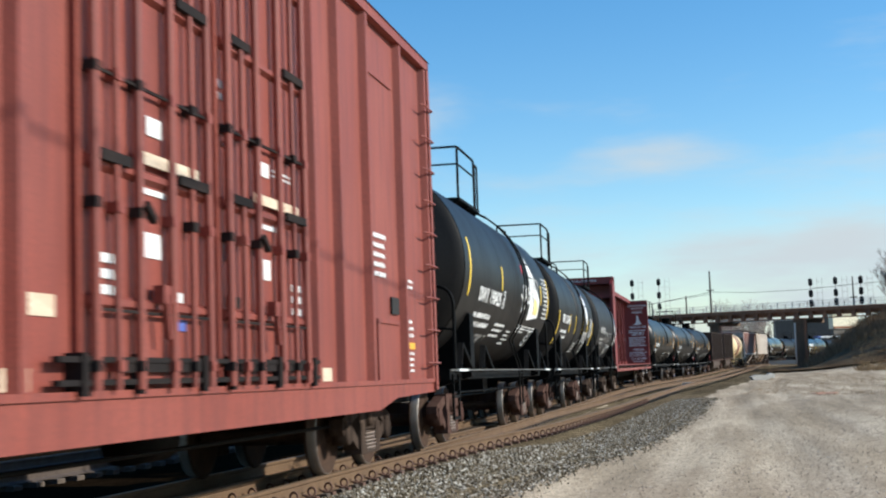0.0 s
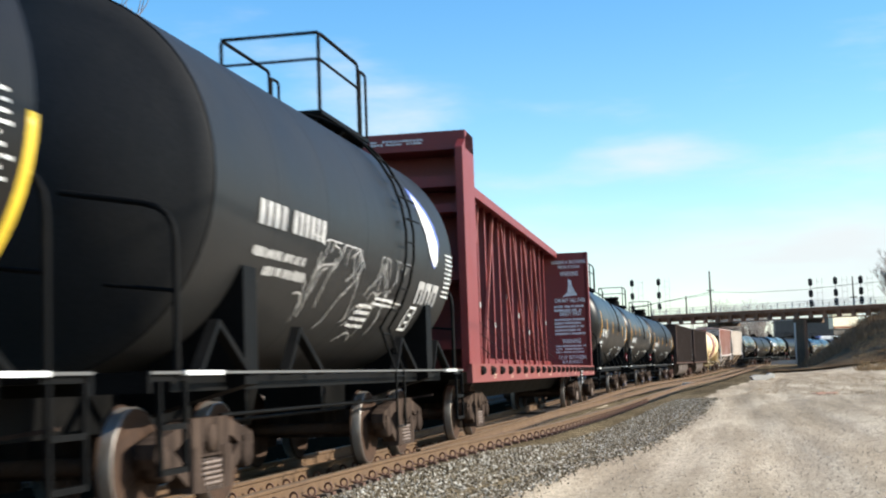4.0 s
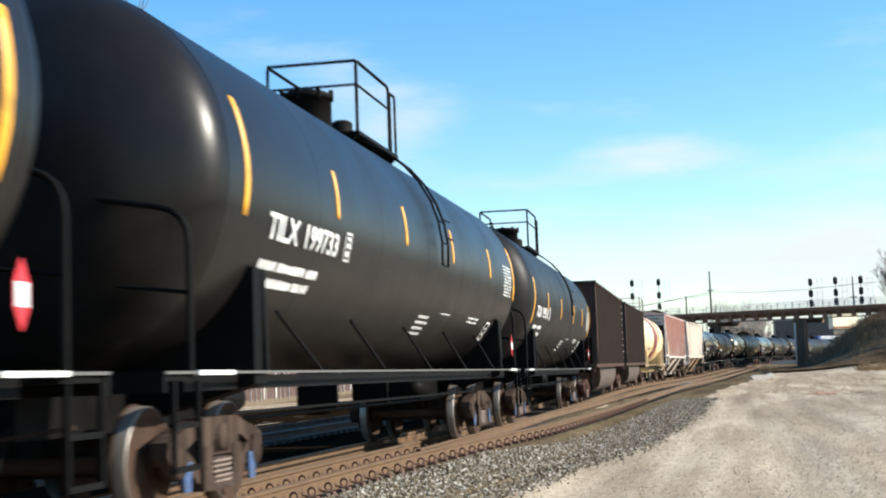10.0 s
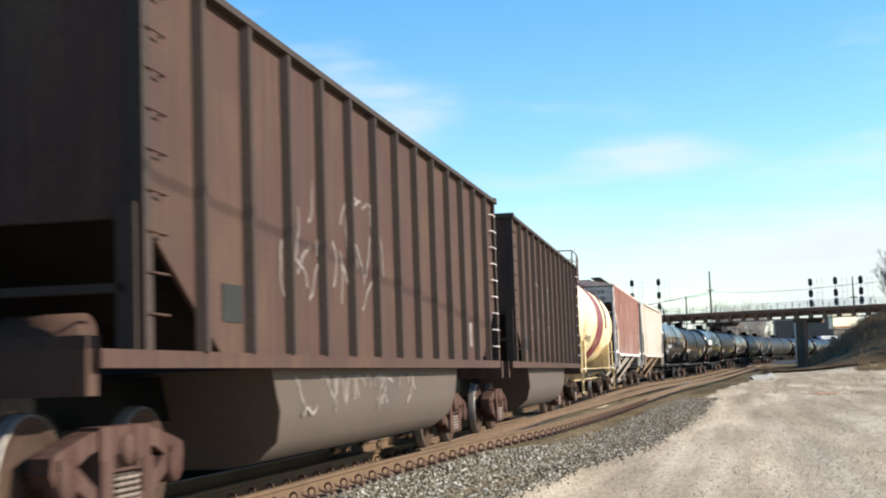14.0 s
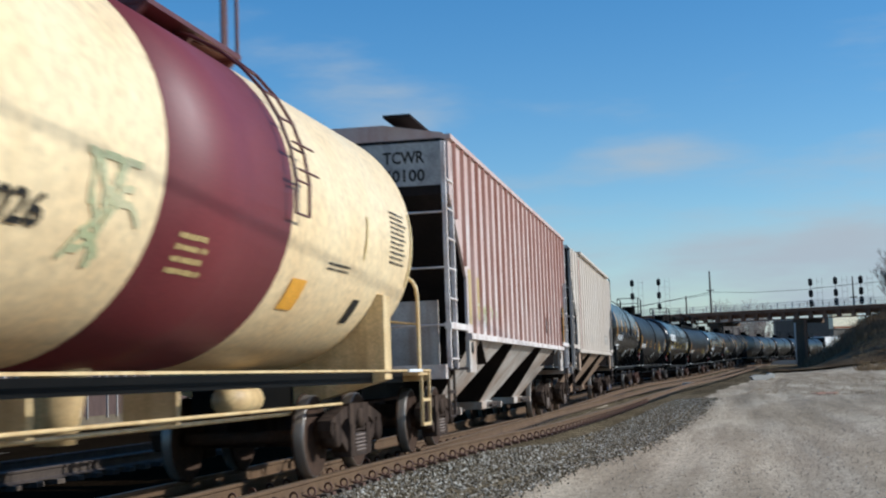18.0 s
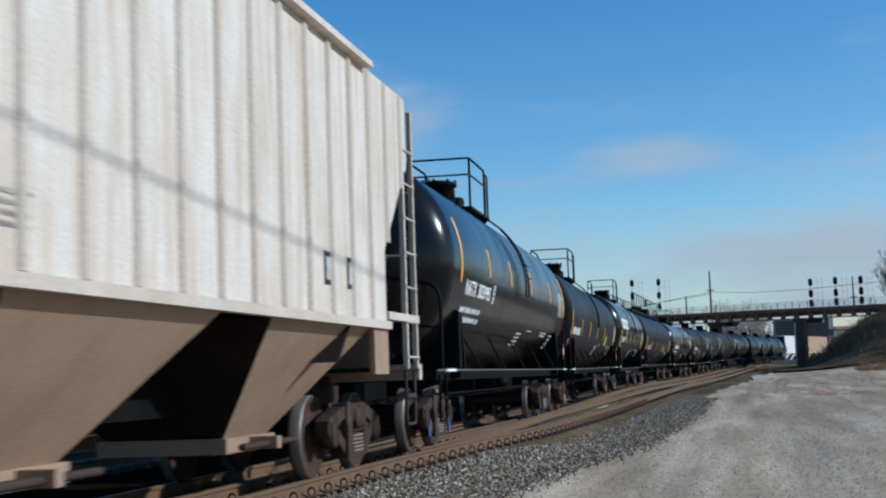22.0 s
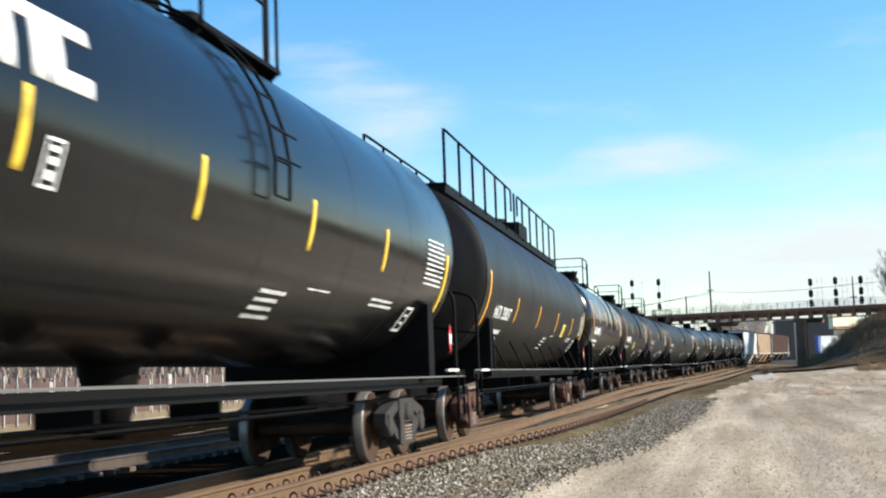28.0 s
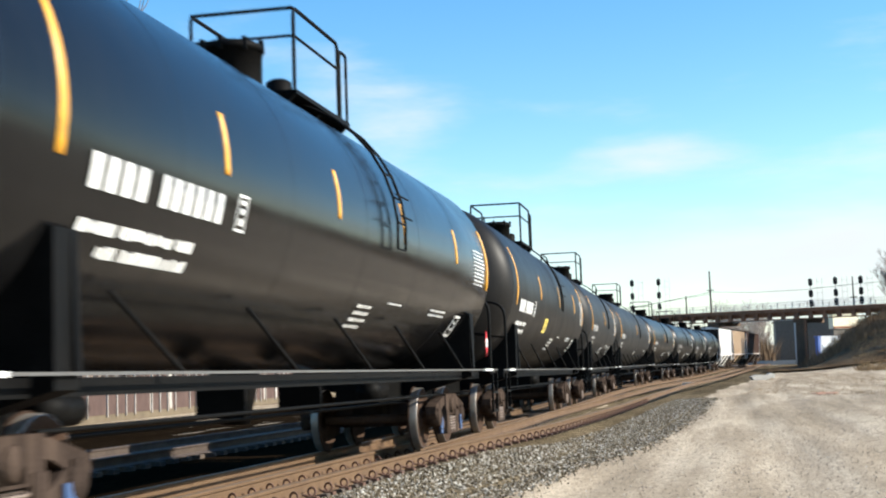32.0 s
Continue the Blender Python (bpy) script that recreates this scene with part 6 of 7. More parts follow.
# leading part of the train
def graffiti_marks(car, Y, on, rng):
    blob(car, Y, on, ((9.08, 2.16, 2.5), (9.14, 2.17, 3.1), (9.2, 2.17, 3.40), (9.3, 2.18, 3.46), (9.42, 2.18, 3.34), (9.54, 2.19, 3.36), (9.66, 2.2, 3.2), (9.8, 2.21, 3.14), (9.95, 2.22, 3.02), (10.1, 2.23, 2.84), (10.3, 2.24, 2.78), (10.5, 2.25, 2.70), (10.62, 2.28, 2.6)), WHITE_MARK, "white sprayed graffiti shape")
    blob(car, Y, on, ((9.72, 2.34, 2.58), (9.85, 2.30, 2.66), (10.0, 2.32, 2.62), (10.25, 2.30, 2.58), (10.42, 2.33, 2.46)), PALE_YELLOW, "pale yellow fill of the graffiti", off=0.014)
    strokes(car, on, rng, Y(9.2), Y(10.4), 2.25, 3.05, 16, FADED_MARK, "grey sprayed shading", 0.03, 0.016)
    strokes(car, on, rng, Y(8.0), Y(8.75), 2.2, 2.8, 12, WHITE_MARK, "white sprayed scrawl", 0.045)
    strokes(car, on, rng, Y(4.0), Y(5.4), 1.5, 1.76, 9, FADED_MARK, "pale chalk scrawl", 0.03)
    note_rows(car, on, rng, Y(8.1), Y(11.5), 1.96, 2.06, 2)
    note_rows(car, on, rng, Y(5.45), Y(6.7), 1.74, 2.02, 3, words=(1, 2))
    part("stencil", patch(on, Y(8.03), Y(8.42), 3.06, 3.22), RED_MARK, car, "small red and white sign")


def emblem_marks(s, z0, z1):
    """A blue and white leaf, and plain blocks for the name below it."""
    def make(car, Y, on, rng):
        h = z1 - z0
        blob(car, Y, on, [(s + a, z0 + b * h, z0 + c * h) for a, b, c in ((-0.55, 0.90, 1.0), (-0.38, 0.62, 1.0), (-0.2, 0.30, 0.95), (0.0, 0.06, 0.88), (0.2, 0.0, 0.78), (0.38, 0.14, 0.62), (0.5, 0.34, 0.44))], BLUE_MARK, "blue leaf of an emblem", "emblem")
        blob(car, Y, on, [(s + a, z0 + b * h, z0 + c * h) for a, b, c in ((-0.44, 0.72, 0.95), (-0.3, 0.45, 0.90), (-0.1, 0.15, 0.80), (0.08, 0.05, 0.68), (0.22, 0.03, 0.54), (0.35, 0.13, 0.36))], WHITE_MARK, "white part of the emblem", "emblem", 0.015)
        for k in range(3):
            a = s - 0.55 + 0.42 * k
            part("name_block", patch(on, Y(a), Y(a + 0.12), z0 - 0.48, z0 - 0.2), FADED_MARK, car, "faded white block of a painted name")
            part("name_block", patch(on, Y(a + 0.12), Y(a + 0.34), z0 - 0.30, z0 - 0.2), FADED_MARK, car, "faded white block of a painted name")
            part("name_block", patch(on, Y(a + 0.24), Y(a + 0.34), z0 - 0.48, z0 - 0.30), FADED_MARK, car, "faded white block of a painted name")
    return make


def chalk_marks(car, Y, on, rng):
    emblem_marks(9.3, 2.5, 3.52)(car, Y, on, rng)
    strokes(car, on, rng, Y(4.2), Y(7.9), 1.5, 2.45, 46, FADED_MARK, "long pale chalk scrawl", 0.016)


def word_shapes(car, Y, on, rng):
    """Six plain white blocks in place of a company name."""
    for k in range(6):
        a = 2.42 + k * 0.58
        g = Shape()
        curved(g, Y(a), Y(a + 0.17), 2.84, 3.28, 1.59, 2.84, 0.008, 5)
        curved(g, Y(a + 0.15), Y(a + 0.54), 3.17, 3.28, 1.59, 2.84, 0.009, 3)
        if k % 2 == 0:
            curved(g, Y(a + 0.37), Y(a + 0.54), 2.84, 3.26, 1.59, 2.84, 0.008, 5)
        else:
            curved(g, Y(a + 0.15), Y(a + 0.54), 2.84, 2.96, 1.59, 2.84, 0.009, 3)
        part("name_block", g, WHITE_MARK, car, "white block of a large painted name")


def yellow_sign(s):
    def make(car, Y, on, rng):
        part("yellow_sign", patch(on, Y(s), Y(s + 0.6), 2.0, 2.31), YELLOW_MARK, car, "yellow warning sign")
        note_rows(car, lambda off: on(off + 0.006), rng, Y(s + 0.06), Y(s + 0.54), 2.03, 2.28, 5, DARK_MARK, words=(2, 3), fill=0.45)
    return make


boxcar()
tank_car(18.9, 32.55, "dusty black tank car with white sprayed graffiti", DUSTY_TANK, strips=(1.9, 5.24, 8.75, 10.97, 12.3), strip_z=((2.3, 3.2), (2.55, 2.98)), data=(11.35, 12.3, 2.25, 3.2), iron=RED_TRUCK, gussets=True, straps=False, dome=False, platform=(0.55, "short"), ladder=0.57, strip_mat=YELLOW, marks=number_marks("DNWX", "190425", (2.9, 5.2), 2.28, 0.23, more=graffiti_marks), head=1.65, seed=11)
tank_car(32.55, 45.6, "dusty black tank car with a blue and white emblem", DUSTY_TANK, cz=2.71, strips=(1.45, 4.35, 5.95, 8.2, 9.9, 11.75), strip_z=((1.76, 2.63), (2.14, 2.62)), data=(10.55, 11.6, 2.13, 2.73), strip_mat=YELLOW, iron=RED_TRUCK, gussets=True, straps=False, dome=False, platform=(0.565, "short"), ladder=0.55, bands=((6.0, 7.4, GREY_TANK),), marks=number_marks("SPRX", "200433", (2.2, 4.3), 2.36, 0.21, emblem_marks(9.3, 2.47, 3.55), box=0), head=1.5, seed=12)
tank_car(45.6, 57.75, "worn grey black short tank car with chalk scrawls", GREY_TANK, cz=2.71, strips=(), data=(10.2, 10.7, 2.15, 2.78), gussets=True, straps=False, dome=False, platform=(0.71, "short"), ladder=0.63, marks=number_marks(None, "", (2.5, 4.45), 2.4, 0.21, chalk_marks), head=1.7, seed=13)
centerbeam()
for (a, b, n), strips, zs, data, s in zip(((83.4, 101.95, "199240"), (101.95, 120.05, "199733"), (120.05, 137.7, "199516")), ((2.2, 4.85, 7.93, 11.0, 13.85, 16.75), (1.95, 4.65, 7.73, 10.73, 13.98, 16.6), (1.88, 4.48, 7.5, 10.92, 13.6, 16.1)), (((2.21, 3.19), (2.47, 2.95)), ((2.43, 3.42), (2.69, 3.18)), ((2.13, 3.11), (2.40, 2.90))), ((15.65, 16.55, 2.3, 2.84), (15.4, 16.4, 2.46, 3.03), (15.0, 15.95, 2.32, 2.86)), ((2.68, 4.8), (2.55, 4.7), (2.4, 4.52))):
    tank_car(a, b, ("dull" if n == "199516" else "glossy") + " black tank car with amber reflective strips", DUSTY_TANK if n == "199516" else BLACK_TANK, strips=strips, strip_z=zs, data=data, platform=(0.565, "short"), ladder=0.535, marks=number_marks("TILX", n, s), diamond=True, pads=n != "199240", seed=int(n))
coal_car(137.7, 154.6, True, 3)
coal_car(154.6, 170.6, False, 6)


def cream_marks(car, Y, on, rng):
    stencil(car, on, "SHPX 207026", Y(2.75), Y(5.05), 2.03, 0.2, DARK_MARK, "dark stencilled number")
    strokes(car, on, rng, Y(1.9), Y(2.5), 1.9, 2.6, 14, GREEN_MARK, "faded green sprayed scrawl", 0.05)
    strokes(car, on, rng, Y(5.3), Y(6.0), 1.85, 2.55, 14, GREEN_MARK, "faded green sprayed scrawl", 0.05)
    note_rows(car, on, rng, Y(2.85), Y(4.8), 1.78, 1.86, 1, DARK_MARK, fill=0.8)
    note_rows(car, on, rng, Y(3.4), Y(4.8), 1.66, 1.74, 1, DARK_MARK, fill=0.8)
    note_rows(car, on, rng, Y(7.05), Y(7.75), 1.88, 2.22, 4, GOLD_MARK)
    note_rows(car, on, rng, Y(13.1), Y(13.9), 2.4, 3.05, 11, DARK_MARK)
    note_rows(car, on, rng, Y(10.8), Y(11.7), 2.17, 2.27, 2, DARK_MARK)
    part("stencil", patch(on, Y(9.9), Y(10.35), 1.76, 2.04), AMBER, car, "orange square sign")
    part("stencil", patch(on, Y(12.2), Y(12.45), 1.70, 1.95), DARK_MARK, car, "dark square sign")
    for q, z0, z1 in ((1.8, 2.23, 3.18), (4.2, 2.37, 2.84), (12.0, 2.37, 2.84), (14.1, 2.2, 3.1)):
        part("reflective_strip", patch(on, Y(q), Y(q) + 0.07, z0, z1), GOLD_MARK, car)


tank_car(170.6, 186.35, "cream tank car with a broad maroon middle band", BEIGE_TANK, r=1.55, cz=2.76, steel=CREAM_STEEL, edge=CREAM_STEEL, strips=(), dome=False, platform=(0.60, "short"), ladder=0.60, bands=((6.6, 9.45, MAROON_BAND),), ring=((2.75, CREAM_STEEL),), top_steel=MAROON_STEEL, rear_data=False, marks=cream_marks, straps=False, head=1.75, seed=20)
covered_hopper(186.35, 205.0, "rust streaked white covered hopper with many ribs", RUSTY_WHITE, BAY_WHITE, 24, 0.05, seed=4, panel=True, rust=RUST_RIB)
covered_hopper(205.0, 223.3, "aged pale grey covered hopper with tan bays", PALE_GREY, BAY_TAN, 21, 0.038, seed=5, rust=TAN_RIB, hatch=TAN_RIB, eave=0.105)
tank_car(223.3, 241.95, "glossy black tank car with yellow reflective strips", GLOSS_TANK, strips=(2.16, 4.85, 7.44, 10.45, 13.95, 16.9), strip_mat=AMBER, strip_z=((2.46, 3.44), (2.69, 3.18)), data=(15.6, 16.7, 2.45, 3.02), platform=(0.53, "short"), ladder=0.485, marks=number_marks("NATX", "303995", (2.6, 4.98)), diamond=True, pads=True, seed=21)
tank_car(241.95, 263.65, "dull black long tank car with a yellow sign", DUSTY_TANK, jacket=True, r=1.53, cz=2.70, strips=(1.6, 4.7, 7.75, 10.8, 14.05, 19.8), platform=(0.52, "short"), ladder=0.45, marks=number_marks("", "", (2.05, 4.15), 2.15, 0.2, yellow_sign(14.9), box=0), strip_z=((1.9, 2.82), (2.15, 2.63)), data=(18.85, 20.0, 2.2, 2.7), seed=22, diamond=True, iron=RED_TRUCK)
tank_car(263.65, 282.35, "glossy black tank car with a large white name", GLOSS_TANK, r=1.59, cz=2.84, strips=(2.05, 5.06, 7.7, 10.5, 13.35, 16.8), strip_mat=YELLOW, straps=False, rail_z=1.08, data=(15.5, 16.65, 2.27, 2.9), platform=(0.60, "short"), ladder=0.495, marks=number_marks("PROX", "44759", (2.53, 4.14), 2.26, 0.225, word_shapes, box=1.19), strip_z=((1.85, 2.76), (2.3, 2.78)), seed=23, diamond=True, iron=GREY_TRUCK)
tank_car(282.35, 304.25, "dull black long tank car with a long top walkway", DUSTY_TANK, jacket=True, cz=2.79, strips=(1.97, 5.6, 9.28, 13.05, 16.82, 20.3), data=(19.1, 20.1, 2.13, 2.7), platform=(0.6, (2.6, 20.8)), ladder=0.55, marks=number_marks("NATX", "33037", (2.9, 4.9), 2.08, 0.215, yellow_sign(14.6), box=0), strip_z=((1.87, 2.83), (2.06, 2.53)), seed=24, diamond=True, iron=RED_TRUCK)
tank_car(304.25, 322.9, "glossy black tank car with yellow reflective strips", GLOSS_TANK, strips=(2.28, 5.0, 8.2, 11.1, 14.4, 17.0), strip_z=((2.45, 3.44), (2.7, 3.2)), data=(15.8, 16.75, 2.47, 3.05), strip_mat=AMBER, platform=(0.585, "short"), ladder=0.565, marks=number_marks("", "", (2.7, 5.0)), seed=25, diamond=True, pads=True)
tank_car(322.9, 341.3, "dull black tank car with a yellow sign", DUSTY_TANK, strips=(2.1, 6.0, 10.0, 14.0, 16.5), platform=(0.62, "short"), marks=number_marks("", "", (2.6, 4.6), 2.3, 0.24, yellow_sign(7.2)), seed=30)
for k, (a, b, m, lab) in enumerate(((341.3, 356.8, GREY_TANK, "worn grey black tank car"), (356.8, 381.5, GREY_TANK, "long worn grey black tank car"), (381.5, 401.2, BLACK_TANK, "glossy black tank car with white stencils"), (401.2, 418.2, BLACK_TANK, "glossy black tank car with white stencils"), (418.2, 432.2, BLACK_TANK, "short glossy black tank car with stencils"), (432.2, 447.8, BLACK_TANK, "short glossy black tank car with stencils"))):
    tank_car(a, b, lab, m, strips=(2.1, (b - a) * 0.5, b - a - 2.1) if k < 3 else (), platform=(0.55, "short"), marks=number_marks(None, "", (2.6, 4.3), 2.4, 0.2), seed=40 + k)
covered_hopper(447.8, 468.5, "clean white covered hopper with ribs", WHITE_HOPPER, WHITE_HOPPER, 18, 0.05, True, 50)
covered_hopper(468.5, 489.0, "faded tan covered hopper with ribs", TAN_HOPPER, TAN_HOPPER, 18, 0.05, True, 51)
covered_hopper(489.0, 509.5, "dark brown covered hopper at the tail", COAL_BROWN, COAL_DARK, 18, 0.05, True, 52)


# ---- the road bridge over the tracks ----
def bridge_at(t):
    """A point of the bridge's middle line; t runs from 0 at its left end in sight to 1 at the right one."""
    return Vector((-6.8 + 32.2 * t, 207.0 - 19.0 * t, 9.12 - 0.48 * t))


def make_bridge():
    a, b = bridge_at(-1.3), bridge_at(1.75)
    d = (b - a).normalized()
    side = Vector((d.y, -d.x, 0)).normalized()  # towards the camera
    if side.y > 0:
        side = -side
    br = thing("road_bridge", "rusty steel girder road bridge with concrete piers", "bridge")
    L = (b - a).length
    yaw = math.degrees(math.atan2(d.y, d.x))
    rise = -math.degrees(math.asin(d.z))
    m = pose(a.x, a.y, a.z, 0, rise, yaw)
    br.matrix_basis = m
    # in its own space: x along, y away from the camera
    part("deck", Shape().box(0, L, -0.1, 6.0, -0.30, 0.0), CONCRETE, br)
    part("fascia", Shape().box(0, L, -0.36, -0.26, -0.42, 0.06).box(0, L, -0.40, -0.26, 0.0, 0.10), BRIDGE_RUST, br, "rusty steel fascia plate")
    part("kerb", Shape().box(0, L, 5.85, 6.3, -0.38, 0.12), BRIDGE_RUST, br)
    for y in (0.0, 2.0, 4.0, 5.9):
        part("girder", Shape().box(0, L, y + 0.27, y + 0.33, -0.74, -0.3).box(0, L, y + 0.1, y + 0.5, -0.80, -0.74), BRIDGE_RUST, br)
    for k in range(int(L / 2.1)):
        x = 1.2 + 2.1 * k
        part("hanger_block", Shape().box(x - 0.30, x + 0.30, -0.2, 0.16, -1.30, -0.42), BRIDGE_RUST, br)
        part("web_stiffener", Shape().box(x - 0.05, x + 0.05, -0.25, 0.26, -0.74, -0.32), BRIDGE_RUST, br)
    part("lower_beam", Shape().box(0, L, -0.25, 0.2, -1.44, -1.30), BRIDGE_RUST, br)
    for y in (-0.25, 6.2):
        for z in (0.50, 0.98):
            part("rail", Shape().box(0, L, y - 0.03, y + 0.03, z - 0.03, z + 0.03), RAILING_GREY, br)
        for k in range(int(L / 2.3)):
            x = 0.8 + 2.3 * k
            part("rail_post", Shape().box(x - 0.06, x + 0.06, y - 0.06, y + 0.06, 0.1, 1.02), RAILING_GREY, br)
    inv = m.inverted()
    for px, py, w in ((14.05, 194.7, 0.62), (2.3, 201.7, 0.75), (-19.0, 214.0, 1.0), (28.5, 186.2, 1.2)):
        q = inv @ Vector((px, py, 8))
        z0 = float(ground_z(px, py)) - 8.6
        part("pier", Shape().box(q.x - w, q.x + w, 0.2, 0.9, z0 - 1.5, -1.9), CONCRETE, br)
        part("pier_cap", Shape().box(q.x - w * 1.25, q.x + w * 1.25, -0.1, 6.0, -1.9, -1.34), CONCRETE, br)
    q = inv @ Vector((14.95, 194.2, 8))
    part("bent_column", Shape().box(q.x - 0.16, q.x + 0.16, -0.2, 0.15, float(ground_z(14.95, 194.2)) - 10.0, -1.34), BRIDGE_RUST, br, "rusty steel column")


make_bridge()


def signal_mast(x, y, z, heads, ladder_side=1):
    t = thing("signal_mast", "black railway signal heads on a slim mast", "railway signal", group="signals over the bridge", at=pose(x, y, z))
    part("mast", Shape().pipe([(0, 0.15, -1.2), (0, 0.15, heads[-1] + 0.7)], 0.06, 8), RAILING_GREY, t)
    for h in heads:
        hd = part("signal_head", Shape().prism([(0.30 * math.cos(a * math.pi / 8), h + (0.30 if 0 < math.sin(a * math.pi / 8) else -0.30) + 0.22 * math.sin(a * math.pi / 8)) for a in range(16)], "y", -0.06, 0.0), SIGNAL_BLACK, t, "black oval backboard")
        for dz in (0.26, 0.0, -0.26):
            part("lamp_hood", Shape().lathe([(-0.30, 0.10), (-0.06, 0.10), (-0.06, 0.06)], "y", (0, 0, h + dz), 10), SIGNAL_BLACK, hd)
    g = Shape()
    xl = 0.9 * ladder_side
    for dx in (0.0, 0.7):
        g.pipe([(xl + dx, 0.4, -0.8), (xl + dx, 0.4, heads[-1] + 0.6)], 0.022, 5)
    for h in heads:
        g.pipe([(0, 0.3, h - 0.75), (xl + 0.7, 0.4, h - 0.75)], 0.022, 5)
        g.pipe([(xl, 0.4, h + 0.1), (xl + 0.7, 0.4, h + 0.1)], 0.018, 5)
    part("ladder", g, RAILING_GREY, t)


for x, y, z, heads in ((-9.83, 210.0, 9.5, (1.0, 2.92, 4.93)), (-5.68, 208.0, 9.5, (1.08, 2.8, 4.78)), (15.97, 196.5, 9.1, (0.48, 1.83, 3.42)), (19.2, 194.5, 9.1, (0.48, 1.73, 3.37)), (22.4, 192.6, 9.1, (0.45, 1.71, 3.25))):
    signal_mast(x, y, z, heads)


def pole(x, y, z0, z1, r=0.17):
    t = thing("utility_pole", "weathered wooden utility pole on the bridge side", "utility pole", at=pose(x, y, z0))
    part("shaft", Shape().pipe([(0, 0, 0), (0, 0, z1 - z0)], r, 8, r1=r * 0.7), POLE_WOOD, t)
    part("cross_arm", Shape().box(-0.5, 0.5, -0.05, 0.05, z1 - z0 - 2.9, z1 - z0 - 2.75), POLE_WOOD, t)


pole(2.04, 204.0, 8.6, 15.3)
pole(21.3, 192.0, 8.6, 12.8, 0.12)
pole(-1.6, 206.0, 8.2, 11.9, 0.14)
wire = thing("overhead_wire", "thin sagging black overhead wire", "wire")
for pts in (((-60, 228, 9.5), (-30, 217, 9.8), (-12, 209, 10.2), (2.04, 204, 12.2)), ((2.04, 204, 12.2), (8, 199, 11.6), (15, 196, 11.5), (21.3, 192, 11.75)), ((21.3, 192, 11.75), (30, 188, 11.9), (60, 175, 14.2)), ((-60, 228, 9.9), (-15, 211, 10.2), (2, 204, 11.9))):
    part("strand", Shape().pipe(pts, 0.03, 5), SIGNAL_BLACK, wire)


pole(16.5, 60.0, float(ground_z(16.5, 60.0)), 9.0)
pole(5.85, -30.0, float(ground_z(5.85, -30.0)), 7.2)
roadside = thing("roadside_wire", "thin black wire strung beside the lot", "wire")
part("strand", Shape().pipe([(5.85, -30.0, 6.45), (10.32, 7.6, 7.27), (11.0, 13.3, 7.39), (16.5, 60.0, 8.4)], 0.016, 5), SIGNAL_BLACK, roadside)


# ---- buildings and trailers behind the bridge ----
def block(name, label, category, x0, x1, y0, y1, z0, z1, mat, extra=None):
    t = thing(name, label, category, at=pose((x0 + x1) / 2, (y0 + y1) / 2, z0))
    w, d, h = (x1 - x0) / 2, (y1 - y0) / 2, z1 - z0
    part("wall", Shape().box(-w, w, -d, d, 0, h), mat, t)
    part("roof", Shape().box(-w - 0.2, w + 0.2, -d - 0.2, d + 0.2, h, h + 0.25), mat, t)
    if extra:
        extra(t, w, d, h)
    return t


def cladding(n, mat):
    def make(t, w, d, h):
        for k in range(n):
            x = -w + 2 * w * (k + 0.5) / n
            part("cladding_rib", Shape().box(x - 0.06, x + 0.06, -d - 0.06, -d, 0, h), mat, t)
    return make


def ray_x(px, y):
    """Where a line of sight meets the distance y."""
    return EYE.x + y * math.tan(math.atan((px - 784) / 2400.0) - radians(YAW))


block("warehouse", "dark grey clad warehouse beyond the bridge", "building", ray_x(1366, 345), ray_x(1473, 345), 345, 365, 1.0, 12.0, DARK_GREY_WALL, cladding(22, DARK_GREY_WALL))
stucco = block("stucco_building", "cream stucco building beyond the bridge", "building", 0, 7.4, 0, 1.6, 0, 3.2, CREAM_WALL, lambda t, w, d, h: part("parapet", Shape().box(-w, w, -d - 0.3, -d, 0.0, 0.5), BRIDGE_RUST, t))
stucco.matrix_basis = pose(ray_x(1489, 326), 330.0, 9.15, 0, 0, 36)
part("base", Shape().box(-3.6, 3.6, -0.7, 0.7, -7.5, -0.1), DARK_GREY_WALL, stucco)
for px0, px1, y, m, lab in ((1437, 1441, 312, TRAILER_BLUE, "narrow blue box trailer parked beyond the bridge"), (1441, 1462, 315, TRAILER_WHITE, "white box trailer parked beyond the bridge"), (1463, 1487, 318, TRAILER_WHITE, "white box trailer parked beyond the bridge")):
    w_ = (ray_x(px1, y) - ray_x(px0, y)) * 0.62
    trailer = block("box_trailer", lab, "trailer", -w_, w_, 0, 0.9, 0, 4.1, m, cladding(5, m))
    trailer.matrix_basis = pose((ray_x(px0, y) + ray_x(px1, y)) / 2, y, 2.9, 0, 0, 40)
col = thing("concrete_column", "pale concrete bridge column", "column", at=pose(ray_x(1403, 225), 225, 1.0))
part("shaft", Shape().box(-0.35, 0.35, -0.35, 0.35, 0, 8.2), FENCE_PALE, col)
part("beam", Shape().box(ray_x(1268, 225) - ray_x(1403, 225), 0.35, -0.2, 0.2, 7.25, 7.5), FENCE_PALE, col, "long pale steel beam")
wall = thing("low_wall", "low pale concrete wall along the tracks", "wall", at=pose(ray_x(1380, 230), 230, 1.2))
part("panel", Shape().box(-6, 5.0, -0.2, 0.2, 0, 0.7), FENCE_PALE, wall)

